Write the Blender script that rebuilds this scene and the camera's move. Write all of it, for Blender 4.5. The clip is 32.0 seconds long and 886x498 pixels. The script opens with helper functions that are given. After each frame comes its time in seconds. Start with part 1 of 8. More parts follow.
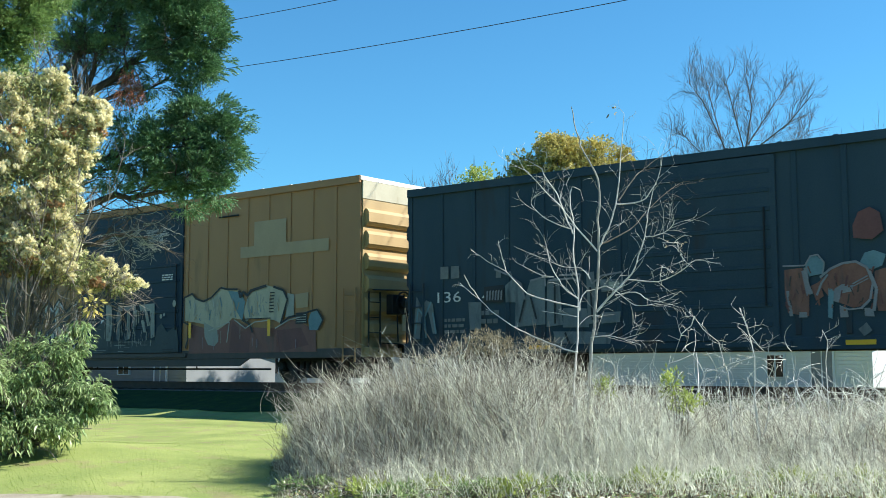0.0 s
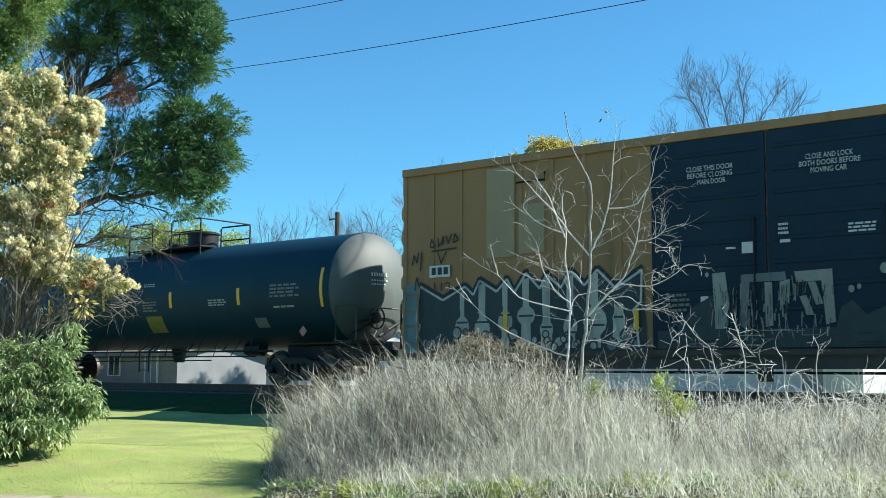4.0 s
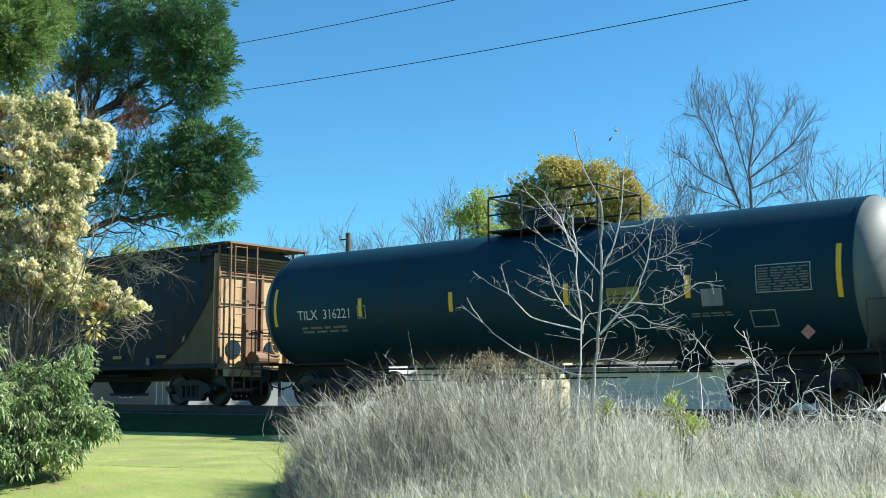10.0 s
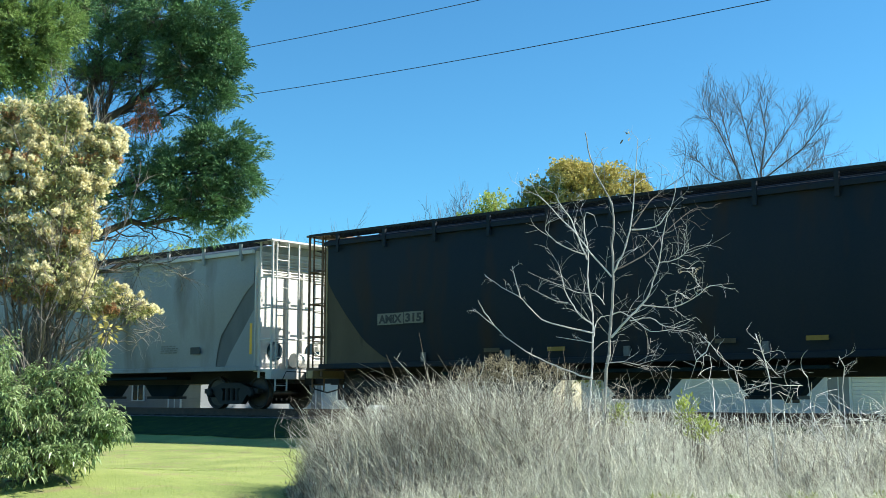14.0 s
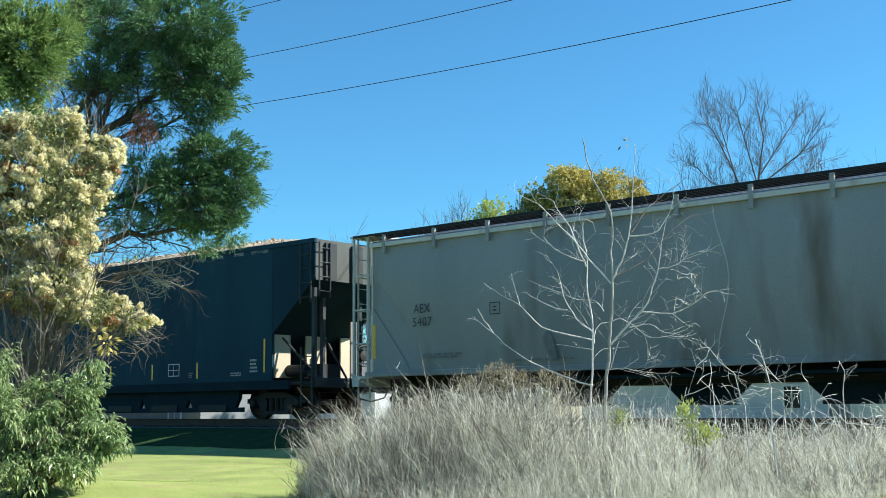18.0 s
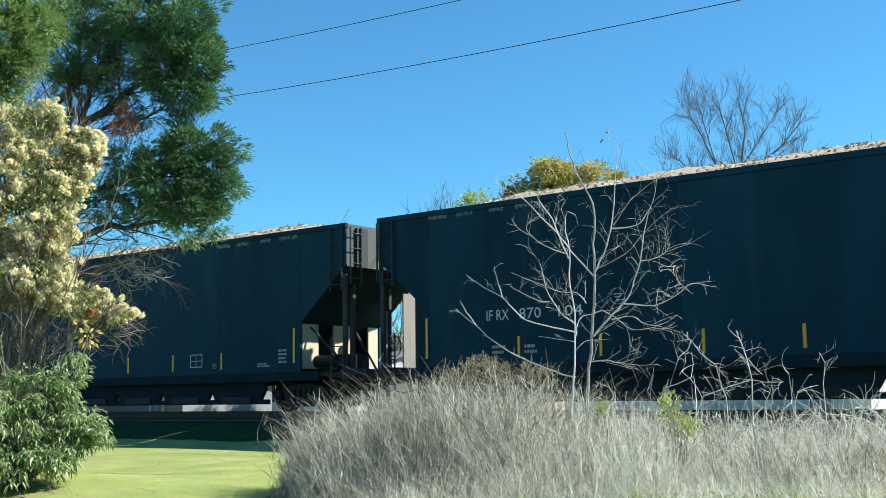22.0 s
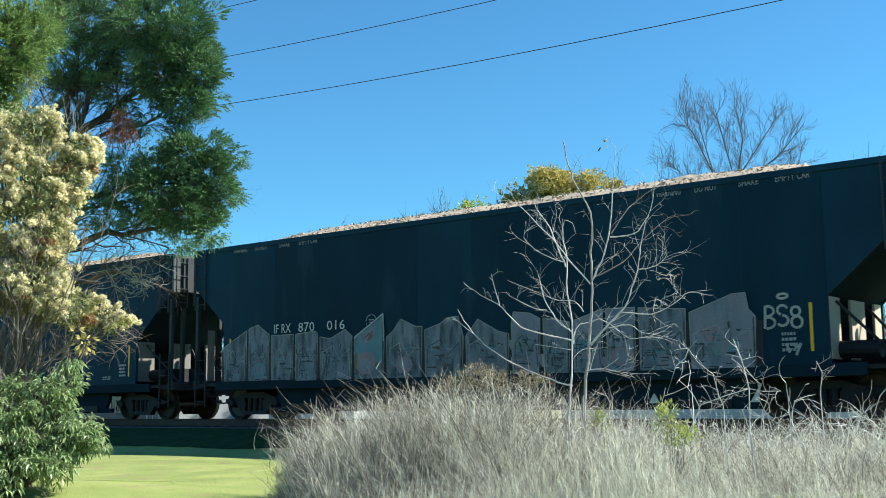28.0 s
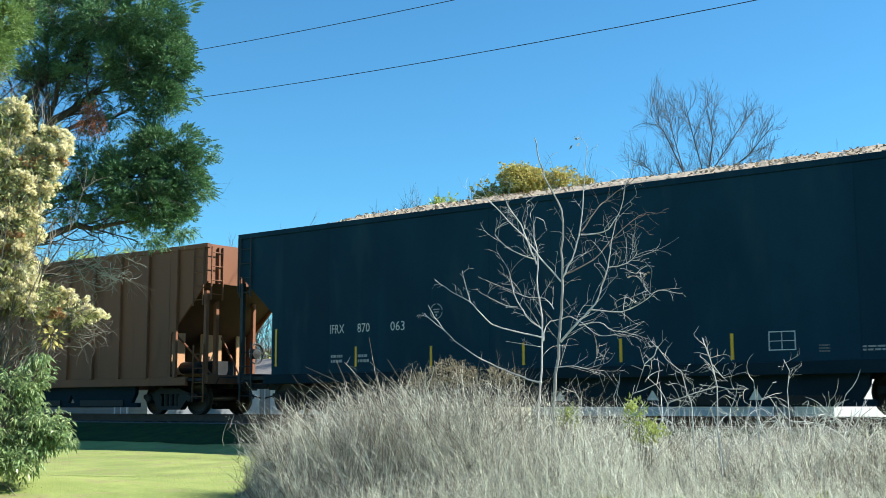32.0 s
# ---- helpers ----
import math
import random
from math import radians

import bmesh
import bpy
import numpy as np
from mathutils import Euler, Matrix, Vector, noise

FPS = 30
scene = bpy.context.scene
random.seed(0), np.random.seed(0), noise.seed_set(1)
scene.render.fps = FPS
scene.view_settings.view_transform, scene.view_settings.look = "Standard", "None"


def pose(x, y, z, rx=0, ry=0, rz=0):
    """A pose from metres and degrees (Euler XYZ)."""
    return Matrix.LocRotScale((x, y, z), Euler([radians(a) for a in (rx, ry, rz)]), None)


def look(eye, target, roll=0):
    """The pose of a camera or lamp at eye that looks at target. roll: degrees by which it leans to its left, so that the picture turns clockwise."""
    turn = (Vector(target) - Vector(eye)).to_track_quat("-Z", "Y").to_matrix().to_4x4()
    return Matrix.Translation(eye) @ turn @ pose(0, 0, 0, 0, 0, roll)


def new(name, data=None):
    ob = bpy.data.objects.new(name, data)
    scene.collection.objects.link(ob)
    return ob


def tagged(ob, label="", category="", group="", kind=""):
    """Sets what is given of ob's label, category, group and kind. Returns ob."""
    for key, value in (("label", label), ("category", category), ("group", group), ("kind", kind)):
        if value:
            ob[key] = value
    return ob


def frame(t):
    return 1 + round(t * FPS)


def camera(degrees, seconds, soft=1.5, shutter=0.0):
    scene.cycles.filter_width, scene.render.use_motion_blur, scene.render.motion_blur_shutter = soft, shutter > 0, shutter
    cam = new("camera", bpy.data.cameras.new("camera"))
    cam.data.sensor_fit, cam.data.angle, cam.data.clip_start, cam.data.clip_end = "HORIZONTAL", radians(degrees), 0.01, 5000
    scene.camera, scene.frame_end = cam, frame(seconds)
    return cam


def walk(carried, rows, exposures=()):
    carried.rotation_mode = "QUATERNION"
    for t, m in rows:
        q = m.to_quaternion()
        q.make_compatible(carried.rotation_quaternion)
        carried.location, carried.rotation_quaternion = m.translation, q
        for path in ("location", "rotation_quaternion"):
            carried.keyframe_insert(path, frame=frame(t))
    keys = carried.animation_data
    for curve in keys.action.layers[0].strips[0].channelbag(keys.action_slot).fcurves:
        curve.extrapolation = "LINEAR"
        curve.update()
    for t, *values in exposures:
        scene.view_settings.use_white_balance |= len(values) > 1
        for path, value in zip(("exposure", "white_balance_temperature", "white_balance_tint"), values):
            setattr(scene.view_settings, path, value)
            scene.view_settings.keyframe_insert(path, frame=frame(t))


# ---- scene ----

# ---- camera: stands still in one spot, turned by hand ----
cam = camera(41.86, 32.0, soft=0.5, shutter=0.12)
EYE = (0.0, 0.0, 1.5)
TURNS = (  # seconds, heading to the left of +y, tilt, roll
    (0, 39.04, 6.01, -0.02), (0.5, 39.04, 5.99, 0.03), (1, 39.05, 5.99, 0.01), (1.5, 39.00, 6.04, 0.05), (2, 39.02, 6.07, -0.01),
    (2.5, 39.00, 6.13, -0.01), (3, 38.92, 6.17, 0.05), (3.5, 38.80, 6.23, 0.23), (5.5, 38.10, 5.87, 0.48), (6, 38.03, 5.78, 0.59),
    (6.5, 38.17, 5.73, 0.39), (7, 38.26, 5.76, 0.30), (7.5, 38.34, 5.93, 0.22), (8, 38.43, 6.18, 0.12), (8.5, 38.53, 6.45, 0.09),
    (9, 38.73, 6.75, 0.04), (9.5, 38.96, 6.97, 0.02), (10, 39.18, 7.14, -0.03), (10.5, 39.38, 7.25, -0.03), (11, 39.49, 7.38, 0.02),
    (11.5, 39.54, 7.49, 0.08), (12, 39.53, 7.54, 0.12), (12.5, 39.54, 7.55, 0.10), (13, 39.58, 7.49, 0.06), (13.5, 39.66, 7.38, 0.03),
    (14, 39.74, 7.29, -0.03), (14.5, 39.81, 7.26, -0.09), (16.5, 39.70, 7.75, -0.27), (17, 39.70, 7.81, -0.43), (17.5, 39.71, 7.79, -0.54),
    (18, 39.68, 7.70, -0.60), (18.5, 39.61, 7.54, -0.68), (19, 39.48, 7.39, -0.70), (19.5, 39.35, 7.23, -0.65), (20, 39.23, 7.14, -0.60),
    (20.5, 39.17, 7.16, -0.69), (21, 39.10, 7.23, -0.74), (21.5, 38.97, 7.27, -0.70), (22, 38.82, 7.31, -0.71), (22.5, 38.71, 7.37, -0.70),
    (23, 38.62, 7.41, -0.66), (23.5, 38.55, 7.46, -0.60), (24, 38.55, 7.49, -0.57), (24.5, 38.58, 7.51, -0.58), (25, 38.63, 7.47, -0.53),
    (25.5, 38.70, 7.45, -0.51), (27.5, 38.73, 7.63, -0.51), (28, 38.69, 7.70, -0.54), (28.5, 38.66, 7.73, -0.54), (29, 38.62, 7.74, -0.52),
    (29.5, 38.55, 7.76, -0.49), (30, 38.44, 7.76, -0.44), (30.5, 38.24, 7.69, -0.37), (31, 37.92, 7.62, -0.29), (31.5, 37.54, 7.55, -0.26),
    (32, 37.25, 7.51, -0.26),
)
walk(cam, [(t, pose(*EYE, 90 + p, 0, a) @ pose(0, 0, 0, 0, 0, r)) for t, a, p, r in TURNS],
     exposures=((0, 1.04), (32, 1.04)))

# ---- world and sun ----
SUN_EL, SUN_AZ = radians(39), radians(46)      # from +y towards +x
world = bpy.data.worlds.new("sky")
scene.world = world
world.use_nodes = True
wn = world.node_tree.nodes
sky = wn.new("ShaderNodeTexSky")
sky.sky_type, sky.sun_disc = "NISHITA", False
sky.sun_elevation, sky.sun_rotation = SUN_EL, SUN_AZ
sky.altitude, sky.air_density, sky.dust_density, sky.ozone_density = 300, 1.0, 0.1, 1.6
tone = wn.new("ShaderNodeMix")        # clear dry winter air: less red in the sky
tone.data_type, tone.blend_type = "RGBA", "MULTIPLY"
tone.inputs["Factor"].default_value = 1.0
tone.inputs["B"].default_value = (0.42, 0.98, 1.22, 1.0)
world.node_tree.links.new(sky.outputs[0], tone.inputs["A"])
world.node_tree.links.new(tone.outputs["Result"], wn["Background"].inputs["Color"])
wn["Background"].inputs["Strength"].default_value = 0.0715
sun_data = bpy.data.lights.new("sun", "SUN")
sun_data.energy, sun_data.angle, sun_data.color = 5.0, radians(0.55), (1.0, 0.955, 0.86)
sun = new("sun", sun_data)
sun.matrix_world = look((60 * math.sin(SUN_AZ), 60 * math.cos(SUN_AZ), 60 * math.tan(SUN_EL)), (0, 0, 0))


# ---- materials ----
def surf(name, c1, c2, scale=3.0, rough=0.6, metal=0.0, bump=0.15, fine=60.0, streak=0.0, grime=None, grime_at=0.55,
         island=False, spread=0.0, translucent=0.0, gloss=0.5):
    """Two colours mixed at two scales, with stains, fine relief and, if asked, run-down streaks and spread per piece."""
    m = bpy.data.materials.new(name)
    m.use_nodes = True
    n, l = m.node_tree.nodes, m.node_tree.links
    b = n["Principled BSDF"]
    co = n.new("ShaderNodeTexCoord")
    big = n.new("ShaderNodeTexNoise")
    big.inputs["Scale"].default_value, big.inputs["Detail"].default_value = scale, 6
    small = n.new("ShaderNodeTexNoise")
    small.inputs["Scale"].default_value, small.inputs["Detail"].default_value = fine, 3
    l.new(co.outputs["Object"], small.inputs["Vector"])
    if streak:
        mp = n.new("ShaderNodeMapping")
        mp.inputs["Scale"].default_value = (1.0, 1.0, 1.0 - streak)
        l.new(co.outputs["Object"], mp.inputs["Vector"])
        l.new(mp.outputs[0], big.inputs["Vector"])
    else:
        l.new(co.outputs["Object"], big.inputs["Vector"])
    add = n.new("ShaderNodeMath")
    add.operation = "MULTIPLY_ADD"
    l.new(small.outputs[0], add.inputs[0])
    add.inputs[1].default_value = 0.5
    l.new(big.outputs[0], add.inputs[2])
    rng = n.new("ShaderNodeMapRange")
    rng.inputs["From Min"].default_value, rng.inputs["From Max"].default_value = 0.5, 1.0
    l.new(add.outputs[0], rng.inputs["Value"])
    mix = n.new("ShaderNodeMix")
    mix.data_type = "RGBA"
    mix.inputs["A"].default_value, mix.inputs["B"].default_value = (*c1, 1), (*c2, 1)
    l.new(rng.outputs[0], mix.inputs["Factor"])
    out = mix.outputs["Result"]
    if island or spread:
        src = n.new("ShaderNodeNewGeometry").outputs["Random Per Island"] if island else n.new("ShaderNodeObjectInfo").outputs["Random"]
        hsv = n.new("ShaderNodeHueSaturation")
        mr = n.new("ShaderNodeMapRange")
        mr.inputs["To Min"].default_value, mr.inputs["To Max"].default_value = 1 - spread, 1 + spread
        l.new(src, mr.inputs["Value"])
        l.new(mr.outputs[0], hsv.inputs["Value"])
        l.new(out, hsv.inputs["Color"])
        out = hsv.outputs[0]
    if grime:
        gn = n.new("ShaderNodeTexNoise")
        gn.inputs["Scale"].default_value, gn.inputs["Detail"].default_value = scale * 1.7, 8
        gm = n.new("ShaderNodeMapping")
        gm.inputs["Scale"].default_value = (1.0, 1.0, 0.25 if streak else 1.0)
        gm.inputs["Location"].default_value = (3.1, 7.7, 1.3)
        l.new(co.outputs["Object"], gm.inputs["Vector"])
        l.new(gm.outputs[0], gn.inputs["Vector"])
        gr = n.new("ShaderNodeMapRange")
        gr.inputs["From Min"].default_value, gr.inputs["From Max"].default_value = grime_at, grime_at + 0.16
        l.new(gn.outputs[0], gr.inputs["Value"])
        g2 = n.new("ShaderNodeMix")
        g2.data_type = "RGBA"
        l.new(gr.outputs[0], g2.inputs["Factor"])
        l.new(out, g2.inputs["A"])
        g2.inputs["B"].default_value = (*grime, 1)
        out = g2.outputs["Result"]
    l.new(out, b.inputs["Base Color"])
    b.inputs["Roughness"].default_value, b.inputs["Metallic"].default_value = rough, metal
    b.inputs["Specular IOR Level"].default_value = gloss
    rr = n.new("ShaderNodeMapRange")
    rr.inputs["To Min"].default_value, rr.inputs["To Max"].default_value = max(0.05, rough - 0.12), min(1, rough + 0.15)
    l.new(big.outputs[0], rr.inputs["Value"])
    l.new(rr.outputs[0], b.inputs["Roughness"])
    if bump:
        bp = n.new("ShaderNodeBump")
        bp.inputs["Strength"].default_value, bp.inputs["Distance"].default_value = bump, 0.02
        l.new(add.outputs[0], bp.inputs["Height"])
        l.new(bp.outputs[0], b.inputs["Normal"])
    if translucent:
        tr = n.new("ShaderNodeBsdfTranslucent")
        l.new(out, tr.inputs["Color"])
        ms = n.new("ShaderNodeMixShader")
        ms.inputs[0].default_value = translucent
        l.new(b.outputs[0], ms.inputs[1])
        l.new(tr.outputs[0], ms.inputs[2])
        l.new(ms.outputs[0], n["Material Output"].inputs["Surface"])
    return m


BLACK = surf("black paint", (0.005, 0.030, 0.052), (0.011, 0.050, 0.079), 0.8, 0.6, 0, 0.06, 40, 0.5, (0.020, 0.058, 0.080), 0.56, gloss=0.10, spread=0.2)
TANK_BLACK = surf("tank black", (0.004, 0.032, 0.052), (0.010, 0.048, 0.074), 0.7, 0.5, 0, 0.04, 50, 0.7, (0.022, 0.03, 0.038), 0.62, gloss=0.16)
TANK_HEAD_DARK = surf("dusty dark tank head", (0.075, 0.095, 0.092), (0.115, 0.14, 0.135), 1.5, 0.6, 0, 0.06, 50, 0.5)
TANK_HEAD = surf("dusty tank head", (0.10, 0.13, 0.13), (0.145, 0.185, 0.18), 1.5, 0.6, 0, 0.06, 50, 0.5)
DARK_BLUE = surf("dark blue boxcar paint", (0.020, 0.048, 0.072), (0.050, 0.080, 0.103), 0.8, 0.55, 0, 0.06, 40, 0.8, (0.050, 0.048, 0.052), 0.58, gloss=0.14)
YELLOW_BOX = surf("buff yellow boxcar paint", (0.34, 0.185, 0.085), (0.42, 0.235, 0.11), 0.9, 0.6, 0, 0.05, 40, 0.75, (0.22, 0.14, 0.07), 0.6, gloss=0.3)
WHITE_ROOF = surf("white galvanised roof", (0.62, 0.62, 0.60), (0.74, 0.73, 0.70), 1.2, 0.5, 0, 0.05, 40, 0, (0.42, 0.38, 0.33), 0.6)
MATTE_BLACK = surf("sooty matt black", (0.010, 0.026, 0.038), (0.022, 0.040, 0.052), 1.0, 0.95, 0, 0.1, 40, gloss=0.03)
DOOR_BLUE = surf("black door paint", (0.005, 0.022, 0.042), (0.014, 0.038, 0.062), 1.0, 0.5, 0, 0.05, 40, 0.7, gloss=0.22)
# Near-black blue holds the side's shade; the ends get a sunlit tan.
BROWN_HOP = surf("soiled brown hopper paint in shade tone", (0.009, 0.020, 0.032), (0.022, 0.029, 0.038), 0.7, 0.62, 0, 0.06, 40, 0.8, (0.034, 0.026, 0.022), 0.56, gloss=0.16)
BROWN_PALE = surf("paler brown shear plate", (0.085, 0.070, 0.048), (0.145, 0.118, 0.082), 1.2, 0.7, 0, 0.06, 40, 0.7, (0.04, 0.034, 0.028), 0.58, gloss=0.1)
PLAQUE = surf("weathered cream plaque", (0.17, 0.163, 0.13), (0.24, 0.23, 0.18), 9, 0.6, 0, 0.02)
DULL_YELLOW = surf("dull yellow stencil", (0.23, 0.145, 0.02), (0.32, 0.2, 0.03), 9, 0.5, 0, 0.02)
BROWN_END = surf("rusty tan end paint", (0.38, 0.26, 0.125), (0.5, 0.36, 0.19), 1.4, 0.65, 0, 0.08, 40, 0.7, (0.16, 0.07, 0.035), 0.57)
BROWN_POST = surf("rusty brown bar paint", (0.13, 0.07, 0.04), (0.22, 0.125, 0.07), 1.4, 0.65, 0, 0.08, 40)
GREY_HOP = surf("grey hopper paint", (0.232, 0.25, 0.255), (0.335, 0.35, 0.352), 0.45, 0.55, 0, 0.05, 30, 0.85, (0.16, 0.14, 0.115), 0.53, gloss=0.3)
GREY_END = surf("pale grey end paint", (0.52, 0.52, 0.49), (0.62, 0.61, 0.57), 1.2, 0.55, 0, 0.06, 40, 0.7, (0.34, 0.28, 0.22), 0.62)
CHIP_END = surf("worn grey end plate", (0.055, 0.064, 0.06), (0.10, 0.112, 0.104), 1.5, 0.6, 0, 0.06, 40, 0.7, (0.10, 0.08, 0.07), 0.6, gloss=0.3)
# Cream brightened for plates that catch the sun under the overhang.
SUNNY_PLATE = surf("cream plate paint in sun tone", (0.46, 0.40, 0.29), (0.56, 0.49, 0.37), 1.5, 0.6, 0, 0.05, 40, 0.6, (0.25, 0.19, 0.12), 0.62)
# Grey darkened to stand for the shade in the right end recess.
SHADE_GREY = surf("grey paint darkened for recess shade", (0.125, 0.137, 0.137), (0.19, 0.20, 0.20), 1.5, 0.7, 0, 0.05, 40, 0.6, gloss=0.1)
GREY_PLATE = surf("dull grey plate paint", (0.16, 0.155, 0.14), (0.23, 0.22, 0.20), 1.5, 0.6, 0, 0.05, 40, 0.6, (0.12, 0.10, 0.08), 0.6)
RUST_HOP = surf("rust red hopper paint", (0.175, 0.072, 0.036), (0.26, 0.108, 0.055), 0.8, 0.65, 0, 0.06, 40, 0.8, (0.12, 0.045, 0.022), 0.56, gloss=0.3)
# Sunlit copy of BLACK; BLACK keeps the blue of the shaded sides.
BLACK_END = surf("neutral black bar paint in sunlit tone", (0.022, 0.030, 0.036), (0.045, 0.053, 0.056), 1.2, 0.6, 0, 0.06, 40, gloss=0.3)
# Rust split in two: sloping floor darkened for shade, plates brightened for sun.
RUST_SHADE = surf("rust paint in shade tone", (0.045, 0.022, 0.014), (0.08, 0.04, 0.025), 1.2, 0.7, 0, 0.08, 40, 0.6, gloss=0.2)
RUST_PLATE = surf("orange plate paint in sun tone", (0.44, 0.22, 0.10), (0.54, 0.30, 0.15), 1.5, 0.6, 0, 0.05, 40, 0.6, (0.25, 0.11, 0.05), 0.62)
STEEL = surf("dark grimy steel", (0.015, 0.019, 0.022), (0.034, 0.036, 0.037), 3, 0.6, 0.3, 0.12, 50, gloss=0.3)
WHEEL = surf("wheel steel", (0.03, 0.028, 0.026), (0.065, 0.058, 0.05), 4, 0.5, 0.5, 0.1, 60)
RAIL = surf("rail steel", (0.06, 0.04, 0.03), (0.12, 0.08, 0.06), 5, 0.6, 0.4, 0.1)
WOOD_TIE = surf("creosoted wood", (0.05, 0.04, 0.032), (0.11, 0.09, 0.07), 5, 0.85, 0, 0.3, 70)
# Stone darkened because the bed lies in the train's shade.
BALLAST = surf("shade-darkened ballast stone", (0.075, 0.072, 0.068), (0.19, 0.18, 0.17), 9, 0.9, 0, 0.9, 30, gloss=0.1)
WHITE = surf("white stencil paint", (0.60, 0.60, 0.58), (0.75, 0.75, 0.73), 9, 0.6, 0, 0.02)
WORN_WHITE = surf("worn white lettering", (0.30, 0.31, 0.31), (0.43, 0.44, 0.44), 9, 0.6, 0, 0.02)
STENCIL_DIM = surf("dim stencil paint", (0.11, 0.12, 0.12), (0.17, 0.18, 0.18), 9, 0.6, 0, 0.02)
BLACK_MARK = surf("black lettering", (0.02, 0.02, 0.02), (0.05, 0.05, 0.05), 9, 0.6, 0, 0.02)
YELLOW = surf("yellow reflector tape", (0.86, 0.44, 0.02), (0.92, 0.52, 0.035), 9, 0.35, 0, 0.02)
FADED_YELLOW = surf("faded yellow panel paint", (0.14, 0.135, 0.03), (0.25, 0.23, 0.06), 6, 0.5, 0, 0.02)
RED_SIGN = surf("faded red placard", (0.45, 0.12, 0.10), (0.60, 0.30, 0.27), 9, 0.5, 0, 0.02)
LABEL_GREY = surf("grey stencil plate", (0.13, 0.135, 0.135), (0.20, 0.205, 0.20), 9, 0.5, 0, 0.02)
CHIPS = surf("pale brown wood chips", (0.33, 0.265, 0.185), (0.52, 0.435, 0.325), 12, 0.9, 0, 0.8, 40, island=True, spread=0.4)
G_WHITE = surf("pale spray paint", (0.40, 0.43, 0.43), (0.56, 0.58, 0.57), 3, 0.6, 0, 0.02, 30, 0.5, (0.26, 0.30, 0.30), 0.55)
G_GREY = surf("lilac grey spray paint", (0.2, 0.2, 0.215), (0.31, 0.3, 0.315), 2, 0.6, 0, 0.02, 30, 0.5, (0.16, 0.24, 0.25), 0.55)
G_LILAC = surf("pale lilac spray paint", (0.19, 0.19, 0.225), (0.30, 0.295, 0.335), 2, 0.6, 0, 0.02, 30, 0.5, (0.12, 0.17, 0.20), 0.55)
G_DULL = surf("dull grey spray paint", (0.115, 0.14, 0.15), (0.20, 0.225, 0.23), 3, 0.6, 0, 0.02, 30, 0.5, (0.065, 0.08, 0.09), 0.55)
G_RUST = surf("faded rust spray paint", (0.20, 0.08, 0.058), (0.28, 0.125, 0.09), 3, 0.6, 0, 0.02, 30, 0.5, (0.09, 0.065, 0.06), 0.58)
G_CREAM = surf("chalky cream spray paint", (0.40, 0.37, 0.26), (0.52, 0.48, 0.35), 2, 0.6, 0, 0.02, 30, 0.6, (0.30, 0.30, 0.25), 0.52)
G_HAZE = surf("thin grey green overspray", (0.26, 0.27, 0.23), (0.37, 0.38, 0.33), 2, 0.6, 0, 0.02, 30, 0.6)
G_UMBER = surf("dark umber spray paint", (0.05, 0.04, 0.035), (0.09, 0.07, 0.06), 3, 0.6, 0, 0.02, 30, 0.5)
G_DARKRED = surf("dark red spray paint", (0.14, 0.05, 0.045), (0.20, 0.078, 0.068), 3, 0.6, 0, 0.02, 30, 0.5)
G_SMEAR = surf("smeared lilac grey spray paint", (0.095, 0.125, 0.155), (0.27, 0.285, 0.31), 4.0, 0.6, 0, 0.02, 24, 0.6, (0.055, 0.07, 0.08), 0.49)
G_PINK = surf("faded pink spray paint", (0.26, 0.19, 0.215), (0.34, 0.25, 0.27), 3, 0.6, 0, 0.02, 30, 0.5)
G_TEAL = surf("teal spray paint", (0.1, 0.2, 0.235), (0.17, 0.29, 0.33), 3, 0.6, 0, 0.02, 30, 0.5)
G_MAROON = surf("maroon spray paint", (0.19, 0.075, 0.058), (0.26, 0.11, 0.085), 3, 0.6, 0, 0.02, 30, 0.5, (0.15, 0.09, 0.07), 0.56)
G_NIGHT = surf("dark petrol spray paint", (0.018, 0.036, 0.042), (0.045, 0.066, 0.072), 3, 0.6, 0, 0.02, 30, 0.5)
G_BONE = surf("weathered bone spray paint", (0.36, 0.36, 0.31), (0.52, 0.52, 0.46), 3, 0.6, 0, 0.02, 30, 0.5, (0.25, 0.27, 0.25), 0.55)
G_LINE = surf("black spray outline", (0.015, 0.017, 0.02), (0.03, 0.03, 0.035), 3, 0.6, 0, 0.02)
# Copy of the boxcar yellow, its hue shifted for the sunlit ends.
SUNLIT_END = surf("yellow end paint in sunlit tone", (0.33, 0.225, 0.095), (0.45, 0.32, 0.15), 1.4, 0.6, 0, 0.06, 40, 0.6, (0.22, 0.13, 0.06), 0.6)
CREAM_CAP = surf("dirty cream end cap", (0.36, 0.33, 0.23), (0.48, 0.45, 0.34), 1.6, 0.6, 0, 0.05, 40, 0.6, (0.24, 0.19, 0.12), 0.6)
BUFF_PATCH = surf("paler repaint patch", (0.35, 0.255, 0.145), (0.42, 0.315, 0.185), 2, 0.6, 0, 0.02, 30, 0.5)
BARK_PALE = surf("pale grey bark", (0.50, 0.51, 0.47), (0.74, 0.75, 0.71), 8, 0.8, 0, 0.3, 60)
BARK_FAR = surf("grey brown bark", (0.085, 0.072, 0.07), (0.16, 0.14, 0.13), 3, 0.9, 0, 0.3, 40)
BARK_CEDAR = surf("dark cedar bark", (0.045, 0.040, 0.034), (0.10, 0.085, 0.07), 5, 0.9, 0, 0.3, 50)
CEDAR_SUNLIT = surf("yellow green cedar foliage in sun tone", (0.14, 0.24, 0.075), (0.30, 0.42, 0.14), 2.5, 0.7, 0, 0, 30, island=True, spread=0.45, translucent=0.25)
